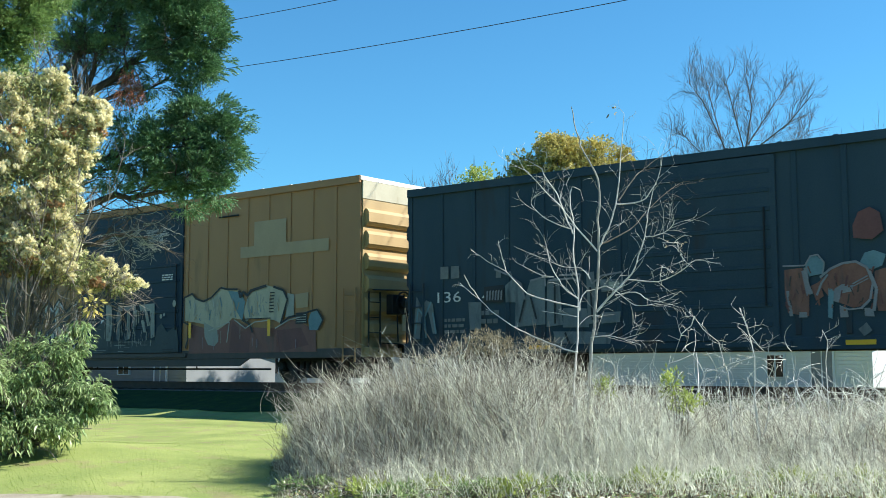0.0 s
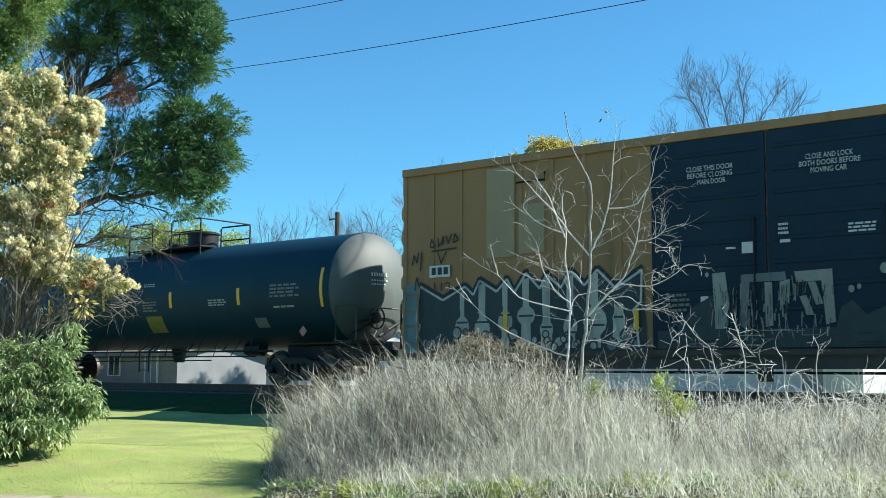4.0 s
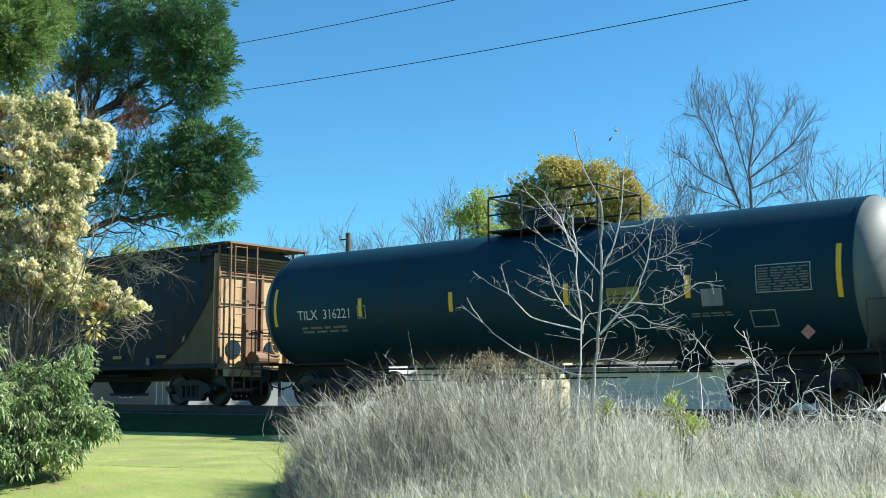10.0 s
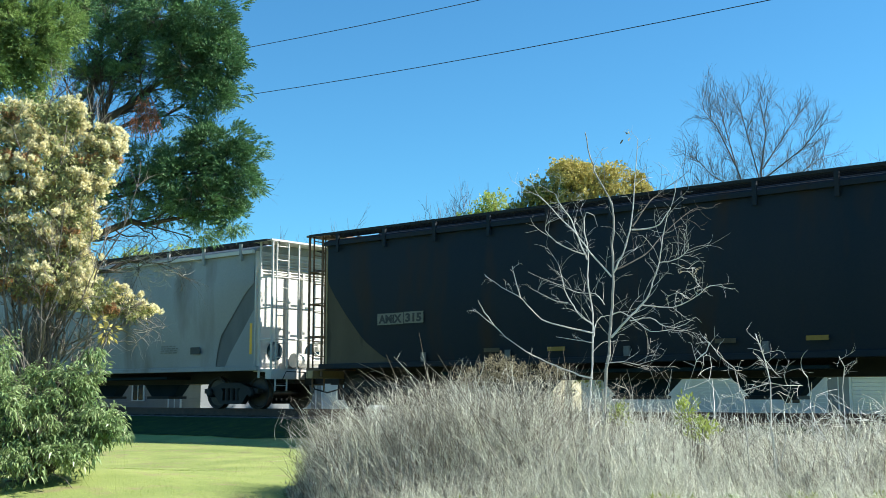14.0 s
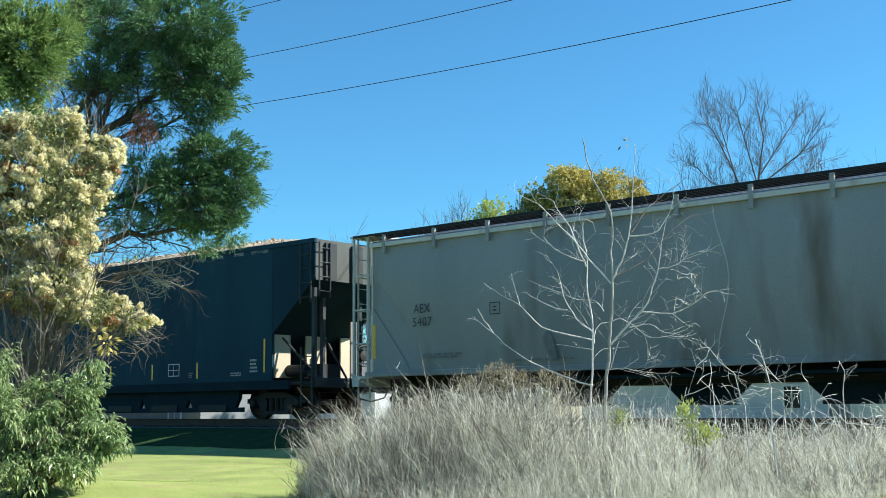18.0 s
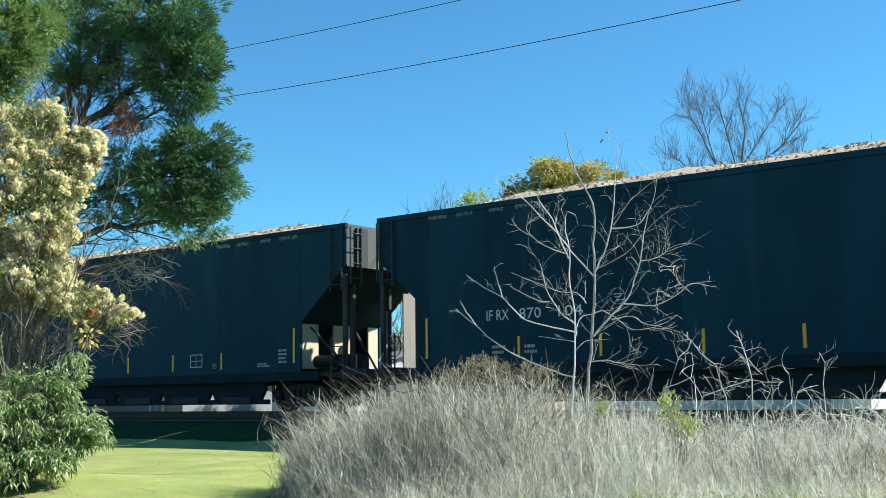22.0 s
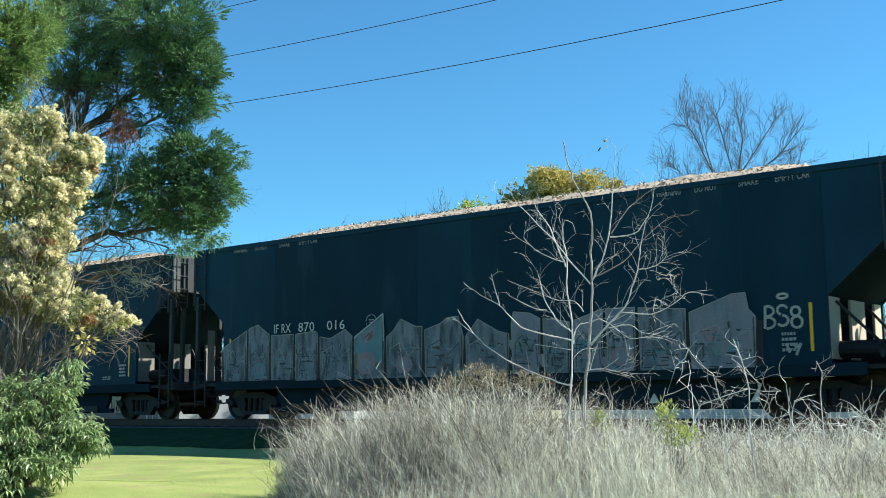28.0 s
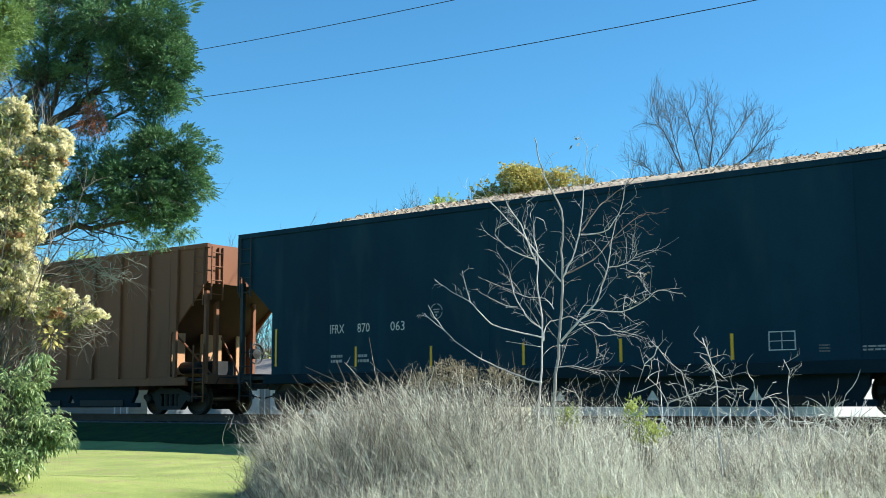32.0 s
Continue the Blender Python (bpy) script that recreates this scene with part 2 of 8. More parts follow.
CEDAR = surf("cedar foliage", (0.05, 0.135, 0.06), (0.19, 0.35, 0.15), 2.5, 0.7, 0, 0, 30, island=True, spread=0.5, translucent=0.14)
CEDAR_DEAD = surf("dead red cedar spray", (0.307, 0.106, 0.059), (0.425, 0.177, 0.0944), 6, 0.8, 0, 0, 30, island=True, spread=0.3, translucent=0.2)
SEED = surf("cream seed fluff", (0.76, 0.71, 0.44), (0.93, 0.90, 0.68), 2.0, 0.9, 0, 0, 30, island=True, spread=0.2, translucent=0.5)
SEED_GREEN = surf("grey green small leaf", (0.17, 0.21, 0.075), (0.40, 0.43, 0.19), 2.0, 0.7, 0, 0, 30, island=True, spread=0.45, translucent=0.3)
SEED_TAN = surf("tan dry seed head", (0.45, 0.28, 0.14), (0.58, 0.38, 0.20), 2.0, 0.9, 0, 0, 30, island=True, spread=0.3, translucent=0.3)
LEAF = surf("glossy green leaf", (0.13, 0.24, 0.09), (0.43, 0.52, 0.26), 3, 0.3, 0, 0, 30, island=True, spread=0.6, translucent=0.36)
LEAF_YOUNG = surf("yellow green leaf", (0.3, 0.38, 0.08), (0.46, 0.54, 0.16), 3, 0.5, 0, 0, 30, island=True, spread=0.3, translucent=0.4)
ORANGE_LEAF = surf("orange autumn leaf", (0.4, 0.35, 0.1), (0.56, 0.485, 0.16), 0.3, 0.7, 0, 0, 5, island=True, spread=0.35, translucent=0.35)
OLIVE_LEAF = surf("olive green leaf", (0.16, 0.185, 0.055), (0.27, 0.285, 0.085), 0.3, 0.7, 0, 0, 5, island=True, spread=0.35, translucent=0.3)
STRAW = surf("bleached dry stalk", (0.76, 0.79, 0.70), (0.93, 0.95, 0.88), 2.0, 0.8, 0, 0, 30, island=True, spread=0.35, translucent=0.5)
STRAW_TAN = surf("dull tan dry stalk", (0.46, 0.47, 0.37), (0.64, 0.65, 0.54), 2.0, 0.85, 0, 0, 30, island=True, spread=0.35, translucent=0.1)
BARK_MID = surf("grey sapling bark", (0.24, 0.25, 0.22), (0.42, 0.43, 0.39), 8, 0.8, 0, 0.3, 60)
BARK_DARK = surf("dark winter bark", (0.10, 0.092, 0.09), (0.17, 0.155, 0.15), 3, 0.9, 0, 0.3, 40)
BARK_GREY = surf("grey twig bark", (0.13, 0.115, 0.095), (0.26, 0.235, 0.20), 6, 0.9, 0, 0.2, 50)
TWIG = surf("brown dry twig", (0.12, 0.11, 0.09), (0.26, 0.24, 0.195), 2.0, 0.85, 0, 0, 30, island=True, spread=0.4)
BROWN_FLUFF = surf("brown dead seed clump", (0.23, 0.205, 0.13), (0.38, 0.34, 0.23), 3, 0.9, 0, 0, 30, island=True, spread=0.35, translucent=0.2)
GRASS = surf("grass blade", (0.30, 0.40, 0.105), (0.44, 0.53, 0.17), 0.8, 0.7, 0, 0, 20, island=True, spread=0.2, translucent=0.6)
LITTER = surf("dry leaf litter", (0.17, 0.115, 0.07), (0.46, 0.36, 0.25), 6, 0.85, 0, 0, 30, island=True, spread=0.5)
SIDING_WHITE = surf("white clapboard paint", (0.48, 0.52, 0.56), (0.58, 0.62, 0.65), 1.5, 0.6, 0, 0.05)
SIDING_CREAM = surf("cream yellow siding", (0.5, 0.47, 0.32), (0.58, 0.55, 0.4), 1.5, 0.6, 0, 0.05)
SIDING_GREY = surf("grey siding", (0.15, 0.165, 0.18), (0.21, 0.225, 0.24), 1.5, 0.6, 0, 0.05)
ROOFING = surf("grey shingle", (0.13, 0.12, 0.12), (0.22, 0.21, 0.20), 3, 0.85, 0, 0.3)
GLASS_DARK = surf("dark window glass", (0.015, 0.018, 0.022), (0.03, 0.034, 0.04), 1, 0.08, 0, 0)
WIRE = surf("black cable sheath", (0.015, 0.015, 0.015), (0.03, 0.03, 0.03), 9, 0.6, 0, 0)
ASPHALT = surf("worn asphalt", (0.045, 0.045, 0.045), (0.075, 0.073, 0.07), 2, 0.85, 0, 0.5, 80)
DIRT = surf("sandy roadside dirt", (0.25, 0.215, 0.165), (0.42, 0.375, 0.30), 2.5, 0.95, 0, 0.7, 50, grime=(0.13, 0.13, 0.04), grime_at=0.55)
# Dark green that puts the train's shadow into the bank's colour.
BANK_SHADE = surf("sparse grass bank darkened for shade", (0.018, 0.045, 0.022), (0.042, 0.080, 0.032), 2.2, 0.95, 0, 0.8, 40, grime=(0.045, 0.09, 0.022), grime_at=0.54, gloss=0.04)
DARK_WOOD = surf("dark sky screen foliage", (0.018, 0.035, 0.012), (0.05, 0.075, 0.025), 0.6, 0.9, 0, 1.0, 6)


# ---- building helpers ----
class Geo:
    """A growing list of corners and faces, with a material number for each face."""

    def __init__(self):
        self.v, self.f, self.mi = [], [], []

    def add(self, verts, faces, k=0):
        o = len(self.v)
        self.v.extend(verts)
        self.f.extend([tuple(i + o for i in q) for q in faces])
        self.mi.extend([k] * len(faces))
        return self

    def box(self, x0, x1, y0, y1, z0, z1, k=0):
        v = [(x, y, z) for x in (x0, x1) for y in (y0, y1) for z in (z0, z1)]
        return self.add(v, [(0, 1, 3, 2), (4, 6, 7, 5), (0, 4, 5, 1), (2, 3, 7, 6), (0, 2, 6, 4), (1, 5, 7, 3)], k)

    def slab(self, outline, y0, y1, k=0):
        """An outline in x and z, pushed from y0 to y1."""
        n = len(outline)
        v = [(x, y0, z) for x, z in outline] + [(x, y1, z) for x, z in outline]
        f = [tuple(range(n)), tuple(range(2 * n - 1, n - 1, -1))]
        f += [(i, n + i, n + (i + 1) % n, (i + 1) % n) for i in range(n)]
        return self.add(v, f, k)

    def flat(self, outline, y, k=0):
        """An outline in x and z as one face in the plane y, facing -y."""
        area = sum(a[0] * b[1] - b[0] * a[1] for a, b in zip(outline, outline[1:] + outline[:1]))
        o = outline if area > 0 else outline[::-1]
        return self.add([(x, y, z) for x, z in o], [tuple(range(len(o)))], k)

    def tube(self, pts, r, n=6, k=0, r1=None, cap=True):
        """A round bar through the points; r1: its radius at the end."""
        pts = [Vector(p) for p in pts]
        r1 = r if r1 is None else r1
        o, m = len(self.v), len(pts)
        for i, p in enumerate(pts):
            d = (pts[min(i + 1, m - 1)] - pts[max(i - 1, 0)])
            d = d.normalized() if d.length else Vector((0, 0, 1))
            a = d.cross(Vector((0, 0, 1)) if abs(d.z) < 0.9 else Vector((1, 0, 0))).normalized()
            b = d.cross(a)
            q = r + (r1 - r) * i / max(1, m - 1)
            for j in range(n):
                w = 2 * math.pi * j / n
                self.v.append(tuple(p + a * (q * math.cos(w)) + b * (q * math.sin(w))))
        for i in range(m - 1):
            for j in range(n):
                self.f.append((o + i * n + j, o + i * n + (j + 1) % n, o + (i + 1) * n + (j + 1) % n, o + (i + 1) * n + j))
                self.mi.append(k)
        if cap:
            self.f += [tuple(o + j for j in reversed(range(n))), tuple(o + (m - 1) * n + j for j in range(n))]
            self.mi += [k, k]
        return self

    def turn(self, profile, n=24, axis="x", k=0, centre=(0, 0, 0)):
        """A profile of (place along the axis, radius) spun round the axis."""
        o = len(self.v)
        for s, r in profile:
            for j in range(n):
                w = 2 * math.pi * j / n
                c, d = r * math.cos(w), r * math.sin(w)
                p = (s, c, d) if axis == "x" else (d, s, c) if axis == "y" else (c, d, s)
                self.v.append(tuple(a + b for a, b in zip(p, centre)))
        for i in range(len(profile) - 1):
            for j in range(n):
                self.f.append((o + i * n + j, o + (i + 1) * n + j, o + (i + 1) * n + (j + 1) % n, o + i * n + (j + 1) % n))
                self.mi.append(k)
        return self

    def mesh(self, name, mats, smooth=False, bevel=0.0):
        me = bpy.data.meshes.new(name)
        me.from_pydata(self.v, [], self.f)
        for m in (mats if isinstance(mats, (list, tuple)) else [mats]):
            me.materials.append(m)
        me.polygons.foreach_set("material_index", self.mi)
        if bevel:
            bm = bmesh.new()
            bm.from_mesh(me)
            bmesh.ops.bevel(bm, geom=bm.edges[:], offset=bevel, segments=1, affect="EDGES")
            bm.to_mesh(me)
            bm.free()
        if smooth:
            me.polygons.foreach_set("use_smooth", [True] * len(me.polygons))
            me.set_sharp_from_angle(angle=radians(38))
        me.update()
        return me


def part(name, geo, mat=None, parent=None, label="", at=None, smooth=False, bevel=0.0):
    """One mesh object, under a thing or a part; geo may be a Geo or a mesh made before."""
    me = geo.mesh(name, mat, smooth, bevel) if isinstance(geo, Geo) else geo
    ob = new(name, me)
    ob.parent = parent
    if at is not None:
        ob.matrix_basis = at if isinstance(at, Matrix) else Matrix.Translation(at)
    return tagged(ob, label)


def lettering(words, height, x, z, y, mat, parent, width=None, name="lettering", turned=0.0, barrel=None, bold=0.0):
    """Flat letters standing on a wall that faces -y (or turned), their lower left corner at x, z."""
    cu = bpy.data.curves.new(name, "FONT")
    cu.body, cu.size, cu.resolution_u, cu.offset = words, height * 1.42, 2, bold
    tmp = bpy.data.objects.new(name, cu)
    me = bpy.data.meshes.new_from_object(tmp)
    bpy.data.objects.remove(tmp)
    me.materials.clear()
    me.materials.append(mat)
    xs = [v.co.x for v in me.vertices]
    s = width / (max(xs) - min(xs)) if width else 1.0
    for v in me.vertices:
        v.co.x = (v.co.x - min(xs)) * s
    ob = new(name, me)
    ob.parent = parent
    if barrel:                                   # laid round a tank of (radius, middle height)
        r, zc = barrel
        for v in me.vertices:
            zz = z + v.co.y
            v.co = (x + v.co.x, -math.sqrt(max(0.01, (r + 0.006) ** 2 - (zz - zc) ** 2)), zz)
        return ob
    ob.matrix_basis = pose(x, y, z, 90, 0, turned)
    return ob


def on_barrel(name, outline, r, zc, mat, parent, label="", lift=0.006):
    """A flat mark laid on the near side of a tank."""
    g = Geo()
    xs, zs = [q[0] for q in outline], [q[1] for q in outline]
    n = max(1, int((max(zs) - min(zs)) / 0.12))
    x0, x1, z0, z1 = min(xs), max(xs), min(zs), max(zs)
    for i in range(n):
        a, b = z0 + (z1 - z0) * i / n, z0 + (z1 - z0) * (i + 1) / n
        ya, yb = -math.sqrt((r + lift) ** 2 - (a - zc) ** 2), -math.sqrt((r + lift) ** 2 - (b - zc) ** 2)
        g.add([(x0, ya, a), (x1, ya, a), (x1, yb, b), (x0, yb, b)], [(0, 1, 2, 3)])
    return part(name, g, mat, parent, label)


def sprayed(car, name, pieces, y, label):
    """Painted shapes laid over one another on a side, each a little prouder than the last."""
    mats = []
    g = Geo()
    for i, (outline, m) in enumerate(pieces):
        if m not in mats:
            mats.append(m)
        g.flat(outline, y - min(0.0012, 0.03 / len(pieces)) * i, mats.index(m))
    return part(name, g, mats, car, label)


def stroke(points, w):
    """A brush line as one outline."""
    left, right = [], []
    for i, (x, z) in enumerate(points):
        a, b = points[max(0, i - 1)], points[min(len(points) - 1, i + 1)]
        dx, dz = b[0] - a[0], b[1] - a[1]
        d = math.hypot(dx, dz) or 1
        left.append((x - dz / d * w / 2, z + dx / d * w / 2))
        right.append((x + dz / d * w / 2, z - dx / d * w / 2))
    return left + right[::-1]


def strokes(points, w):
    """The same, one quad for each stretch, safe for sharp turns."""
    return [stroke([a, b], w) for a, b in zip(points, points[1:])]


def bars(parent, x, z, y, w, h, rows, mat, name="stencil_text", seed=0, barrel=None):
    """Lines of small writing that cannot be read, as short bars."""
    rnd = random.Random(seed)
    g = Geo()
    step = h / rows
    for i in range(rows):
        a, zz = x, z + h - (i + 1) * step
        while a < x + w * rnd.uniform(0.75, 1.0):
            b = min(x + w, a + rnd.uniform(0.10, 0.30) * w)
            if barrel:
                r, zc = barrel
                e = zz + step * 0.55
                ya, yb = -math.sqrt((r + 0.007) ** 2 - (zz - zc) ** 2), -math.sqrt((r + 0.007) ** 2 - (e - zc) ** 2)
                g.add([(a, ya, zz), (b, ya, zz), (b, yb, e), (a, yb, e)], [(0, 1, 2, 3)])
            else:
                g.flat([(a, zz), (b, zz), (b, zz + step * 0.55), (a, zz + step * 0.55)], y)
            a = b + 0.05 * w
    return tagged(part(name, g, mat, parent), kind="stuff")


def flat_part(name, outline, y, mat, parent, label=""):
    return part(name, Geo().flat(outline, y), mat, parent, label)


def rect(x, z, w, h):
    return [(x, z), (x + w, z), (x + w, z + h), (x, z + h)]


# ---- running gear shared by all cars ----
WHEEL_R = 0.46


def wheelset_mesh():
    g = Geo()
    g.turn([(-1.05, 0.0), (-1.05, 0.075), (1.05, 0.075), (1.05, 0.0)], 12, "y")
    for s in (-1, 1):
        prof = [(0.70, 0.0), (0.70, 0.12), (0.735, 0.30), (0.70, 0.40), (0.69, 0.49), (0.715, 0.49), (0.725, 0.46), (0.83, 0.455)]
        g.turn([(s * a, r) for a, r in prof], 28, "y")
        g.turn([(s * 0.83, 0.455), (s * 0.83, 0.395)], 28, "y", 1)
        g.turn([(s * a, r) for a, r in [(0.83, 0.395), (0.80, 0.37), (0.785, 0.2), (0.82, 0.12), (0.82, 0.0)]], 28, "y")
    return g.mesh("wheelset", [WHEEL, STEEL], True)


def side_frame_mesh():
    g = Geo()
    g.slab([(-1.15, 0.56), (-0.75, 0.62), (-0.35, 0.74), (0.35, 0.74), (0.75, 0.62), (1.15, 0.56), (1.15, 0.44), (0.72, 0.42),
            (0.42, 0.58), (-0.42, 0.58), (-0.72, 0.42), (-1.15, 0.44)], -0.09, 0.09)
    g.slab([(-0.72, 0.42), (-0.42, 0.58), (-0.34, 0.5), (-0.36, 0.24), (0.36, 0.24), (0.34, 0.5), (0.42, 0.58), (0.72, 0.42),
            (0.46, 0.14), (-0.46, 0.14)], -0.09, 0.09)
    for x in (-0.22, 0.0, 0.22):
        g.turn([(0.24, 0.0), (0.24, 0.085), (0.58, 0.085), (0.58, 0.0)], 10, "z", 0, (x, 0, 0))
    for x in (-0.89, 0.89):
        g.turn([(-0.17, 0.0), (-0.17, 0.09), (-0.13, 0.13), (0.13, 0.13), (0.13, 0.0)], 14, "y", 0, (x, 0, WHEEL_R))
    return g.mesh("side_frame", STEEL)


def bolster_mesh():
    g = Geo().box(-0.2, 0.2, -0.98, 0.98, 0.42, 0.70)
    g.box(-0.45, 0.45, -0.35, 0.35, 0.66, 0.78)
    for x in (-0.42, 0.42):
        g.box(x - 0.05, x + 0.05, -0.9, 0.9, 0.30, 0.40)
    return g.mesh("truck", STEEL)


def coupler_mesh():
    g = Geo().box(0.0, 0.62, -0.07, 0.07, 0.76, 0.94)
    g.slab([(0.50, 0.70), (0.86, 0.70), (0.90, 0.78), (0.90, 0.98), (0.50, 0.98)], -0.17, 0.12)
    g.box(-0.2, 0.12, -0.22, 0.22, 0.66, 1.02)
    g.tube([(0.1, -0.3, 0.82), (0.3, -0.3, 0.55), (0.75, -0.25, 0.45)], 0.022)
    g.tube([(0.1, -0.2, 1.0), (0.12, -1.2, 1.02), (0.14, -1.35, 0.8)], 0.014)
    return g.mesh("coupler", STEEL)


WHEELSET, SIDE_FRAME, BOLSTER, COUPLER = wheelset_mesh(), side_frame_mesh(), bolster_mesh(), coupler_mesh()
TRAIN, WHEELSETS = [], []
TRACK_Y, RAIL_Z = 22.60, 1.17


def car_base(name, x_left, x_right, label, category):
    """An Empty on the rails under the middle of the car, which carries all its parts."""
    mid = (x_left + x_right) / 2
    car = tagged(new(name), label, category, "freight train cars")
    car.matrix_basis = pose(mid, TRACK_Y, RAIL_Z)
    TRAIN.append((car, mid))
    return car


def running_gear(car, centres, end):
    """Two trucks with their wheelsets, and a coupler at each end."""
    for c in centres:
        tk = part("truck", BOLSTER, None, car, at=(c, 0, 0))
        for s in (-1, 1):
            part("side_frame", SIDE_FRAME, None, tk, at=(0, s * 0.99, 0))
        for a in (-0.89, 0.89):
            WHEELSETS.append((part("wheelset", WHEELSET, None, tk, at=(a, 0, WHEEL_R)), a))
    for s in (1, -1):
        part("coupler", COUPLER, None, car, at=pose(s * (end - 0.25), 0, 0, 0, 0, 0 if s > 0 else 180))


def ladder(car, x, y, z0, z1, w=0.42, along="x", mat=STEEL, name="ladder", step=0.38):
    g = Geo()
    pt = (lambda s, z: (x + s, y, z)) if along == "x" else (lambda s, z: (x, y + s, z))
    for s in (-w / 2, w / 2):
        g.tube([pt(s, z0), pt(s, z1)], 0.024, 6)
    z = z0 + 0.15
    while z < z1:
        g.tube([pt(-w / 2, z), pt(w / 2, z)], 0.014, 6)
        z += step
    return part(name, g, mat, car)


def brake_wheel(car, x, y, z, mat=STEEL):
    g = Geo()
    pts = [(x, y + 0.28 * math.cos(a), z + 0.28 * math.sin(a)) for a in [i * math.pi / 9 for i in range(19)]]
    g.tube(pts, 0.022, 6, cap=False)
    for a in range(4):
        g.tube([(x, y, z), (x, y + 0.28 * math.cos(a * math.pi / 2), z + 0.28 * math.sin(a * math.pi / 2))], 0.014, 5)
    g.turn([(-0.16, 0.0), (-0.16, 0.14), (0.02, 0.14), (0.04, 0.0)], 12, "x", 0, (x, y, z))
    return part("brake_wheel", g, mat, car)


# ---- ground, track bed and rails ----
def height_at(x, y):
    z = 0.10 + 0.35 * min(1.0, max(0.0, (y - 5.0) / 9.0))
    if y > 17.5:
        z += 0.50 * min(1.0, (y - 17.5) / 2.6)
    if y > 25.6:
        z -= 0.45 * min(1.0, (y - 25.6) / 3.0)
    near = max(0.0, 1 - abs(y - 12) / 14) * max(0.0, 1 - abs(x + 8) / 30)
    z += 0.32 * math.exp(-((x + 13.4) ** 2 + (y - 8.6) ** 2) / 4.5)      # the rise under the shrub
    return z + near * 0.05 * noise.noise(Vector((x * 0.35, y * 0.35, 0.3)))


def ground_sheet():
    xs = [-3000, -800, -300, -150, -90, -65] + [-50 + i * 0.75 for i in range(94)] + [24, 30, 45, 80, 200, 800, 3000]
    ys = [-3000, -500, -100, -30, -10, -4, 0, 2] + [3 + i * 0.6 for i in range(44)] + [30, 33, 38, 45, 60, 90, 160, 400, 1200, 3000]
    g = Geo()
    g.v = [(x, y, height_at(x, y)) for y in ys for x in xs]
    n = len(xs)
    g.f = [(j * n + i, j * n + i + 1, (j + 1) * n + i + 1, (j + 1) * n + i) for j in range(len(ys) - 1) for i in range(n - 1)]
    g.mi = [0] * len(g.f)
    return part("ground", g, TURF, smooth=True)


TURF = surf("mown winter turf", (0.165, 0.225, 0.052), (0.325, 0.37, 0.11), 1.1, 0.9, 0, 0.6, 45, grime=(0.26, 0.22, 0.11), grime_at=0.56)
tagged(ground_sheet(), "yellow-green mown grass verge beside the railway", "ground", kind="structure")


def track():
    bed = Geo()
    xs = [-160 + 4 * i for i in range(61)]
    prof = [(20.35, 0.55), (20.95, 0.97), (24.25, 0.97), (24.9, 0.55)]
    for x in xs:
        bed.v += [(x, y, z) for y, z in prof]
    for i in range(len(xs) - 1):
        for j in range(3):
            bed.f.append((i * 4 + j, (i + 1) * 4 + j, (i + 1) * 4 + j + 1, i * 4 + j + 1))
            bed.mi.append(0)
    tagged(part("track_bed", bed, BALLAST), "low grey stone ballast bed under the rails", "track bed", kind="structure")
    for s in (-1, 1):
        y = TRACK_Y + s * 0.7525
        g = Geo().box(-160, 80, y - 0.07, y + 0.07, 0.995, 1.012)
        g.box(-160, 80, y - 0.009, y + 0.009, 1.012, 1.13)
        g.box(-160, 80, y - 0.037, y + 0.037, 1.13, RAIL_Z)
        tagged(part("rail", g, RAIL), "rusty steel railway rail with a worn top", "rail", kind="structure")
    tie = Geo().box(-0.11, 0.11, -1.3, 1.3, -0.09, 0.085).mesh("sleeper", WOOD_TIE, bevel=0.01)
    ties = tagged(new("sleepers"), "dark creosoted wooden sleepers in ballast", "sleepers", kind="structure")
    for i in range(150):
        part("sleeper", tie, None, ties, at=(-64 + i * 0.53, TRACK_Y + random.uniform(-0.03, 0.03), 0.91))


track()


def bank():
    """The rough shoulder between the lawn and the ballast, coloured dark for the train's shade."""
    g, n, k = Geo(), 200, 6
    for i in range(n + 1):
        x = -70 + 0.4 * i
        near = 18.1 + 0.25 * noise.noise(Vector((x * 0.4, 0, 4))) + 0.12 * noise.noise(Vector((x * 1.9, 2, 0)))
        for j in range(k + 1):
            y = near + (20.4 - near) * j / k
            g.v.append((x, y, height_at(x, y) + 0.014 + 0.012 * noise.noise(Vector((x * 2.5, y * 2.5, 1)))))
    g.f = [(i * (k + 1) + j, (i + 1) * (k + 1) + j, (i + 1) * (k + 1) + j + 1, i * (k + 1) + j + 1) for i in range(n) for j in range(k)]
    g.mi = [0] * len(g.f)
    tagged(part("embankment", g, BANK_SHADE, smooth=True), "sparse grass shoulder below the rails, darkened for train shade", "embankment", kind="structure")


bank()


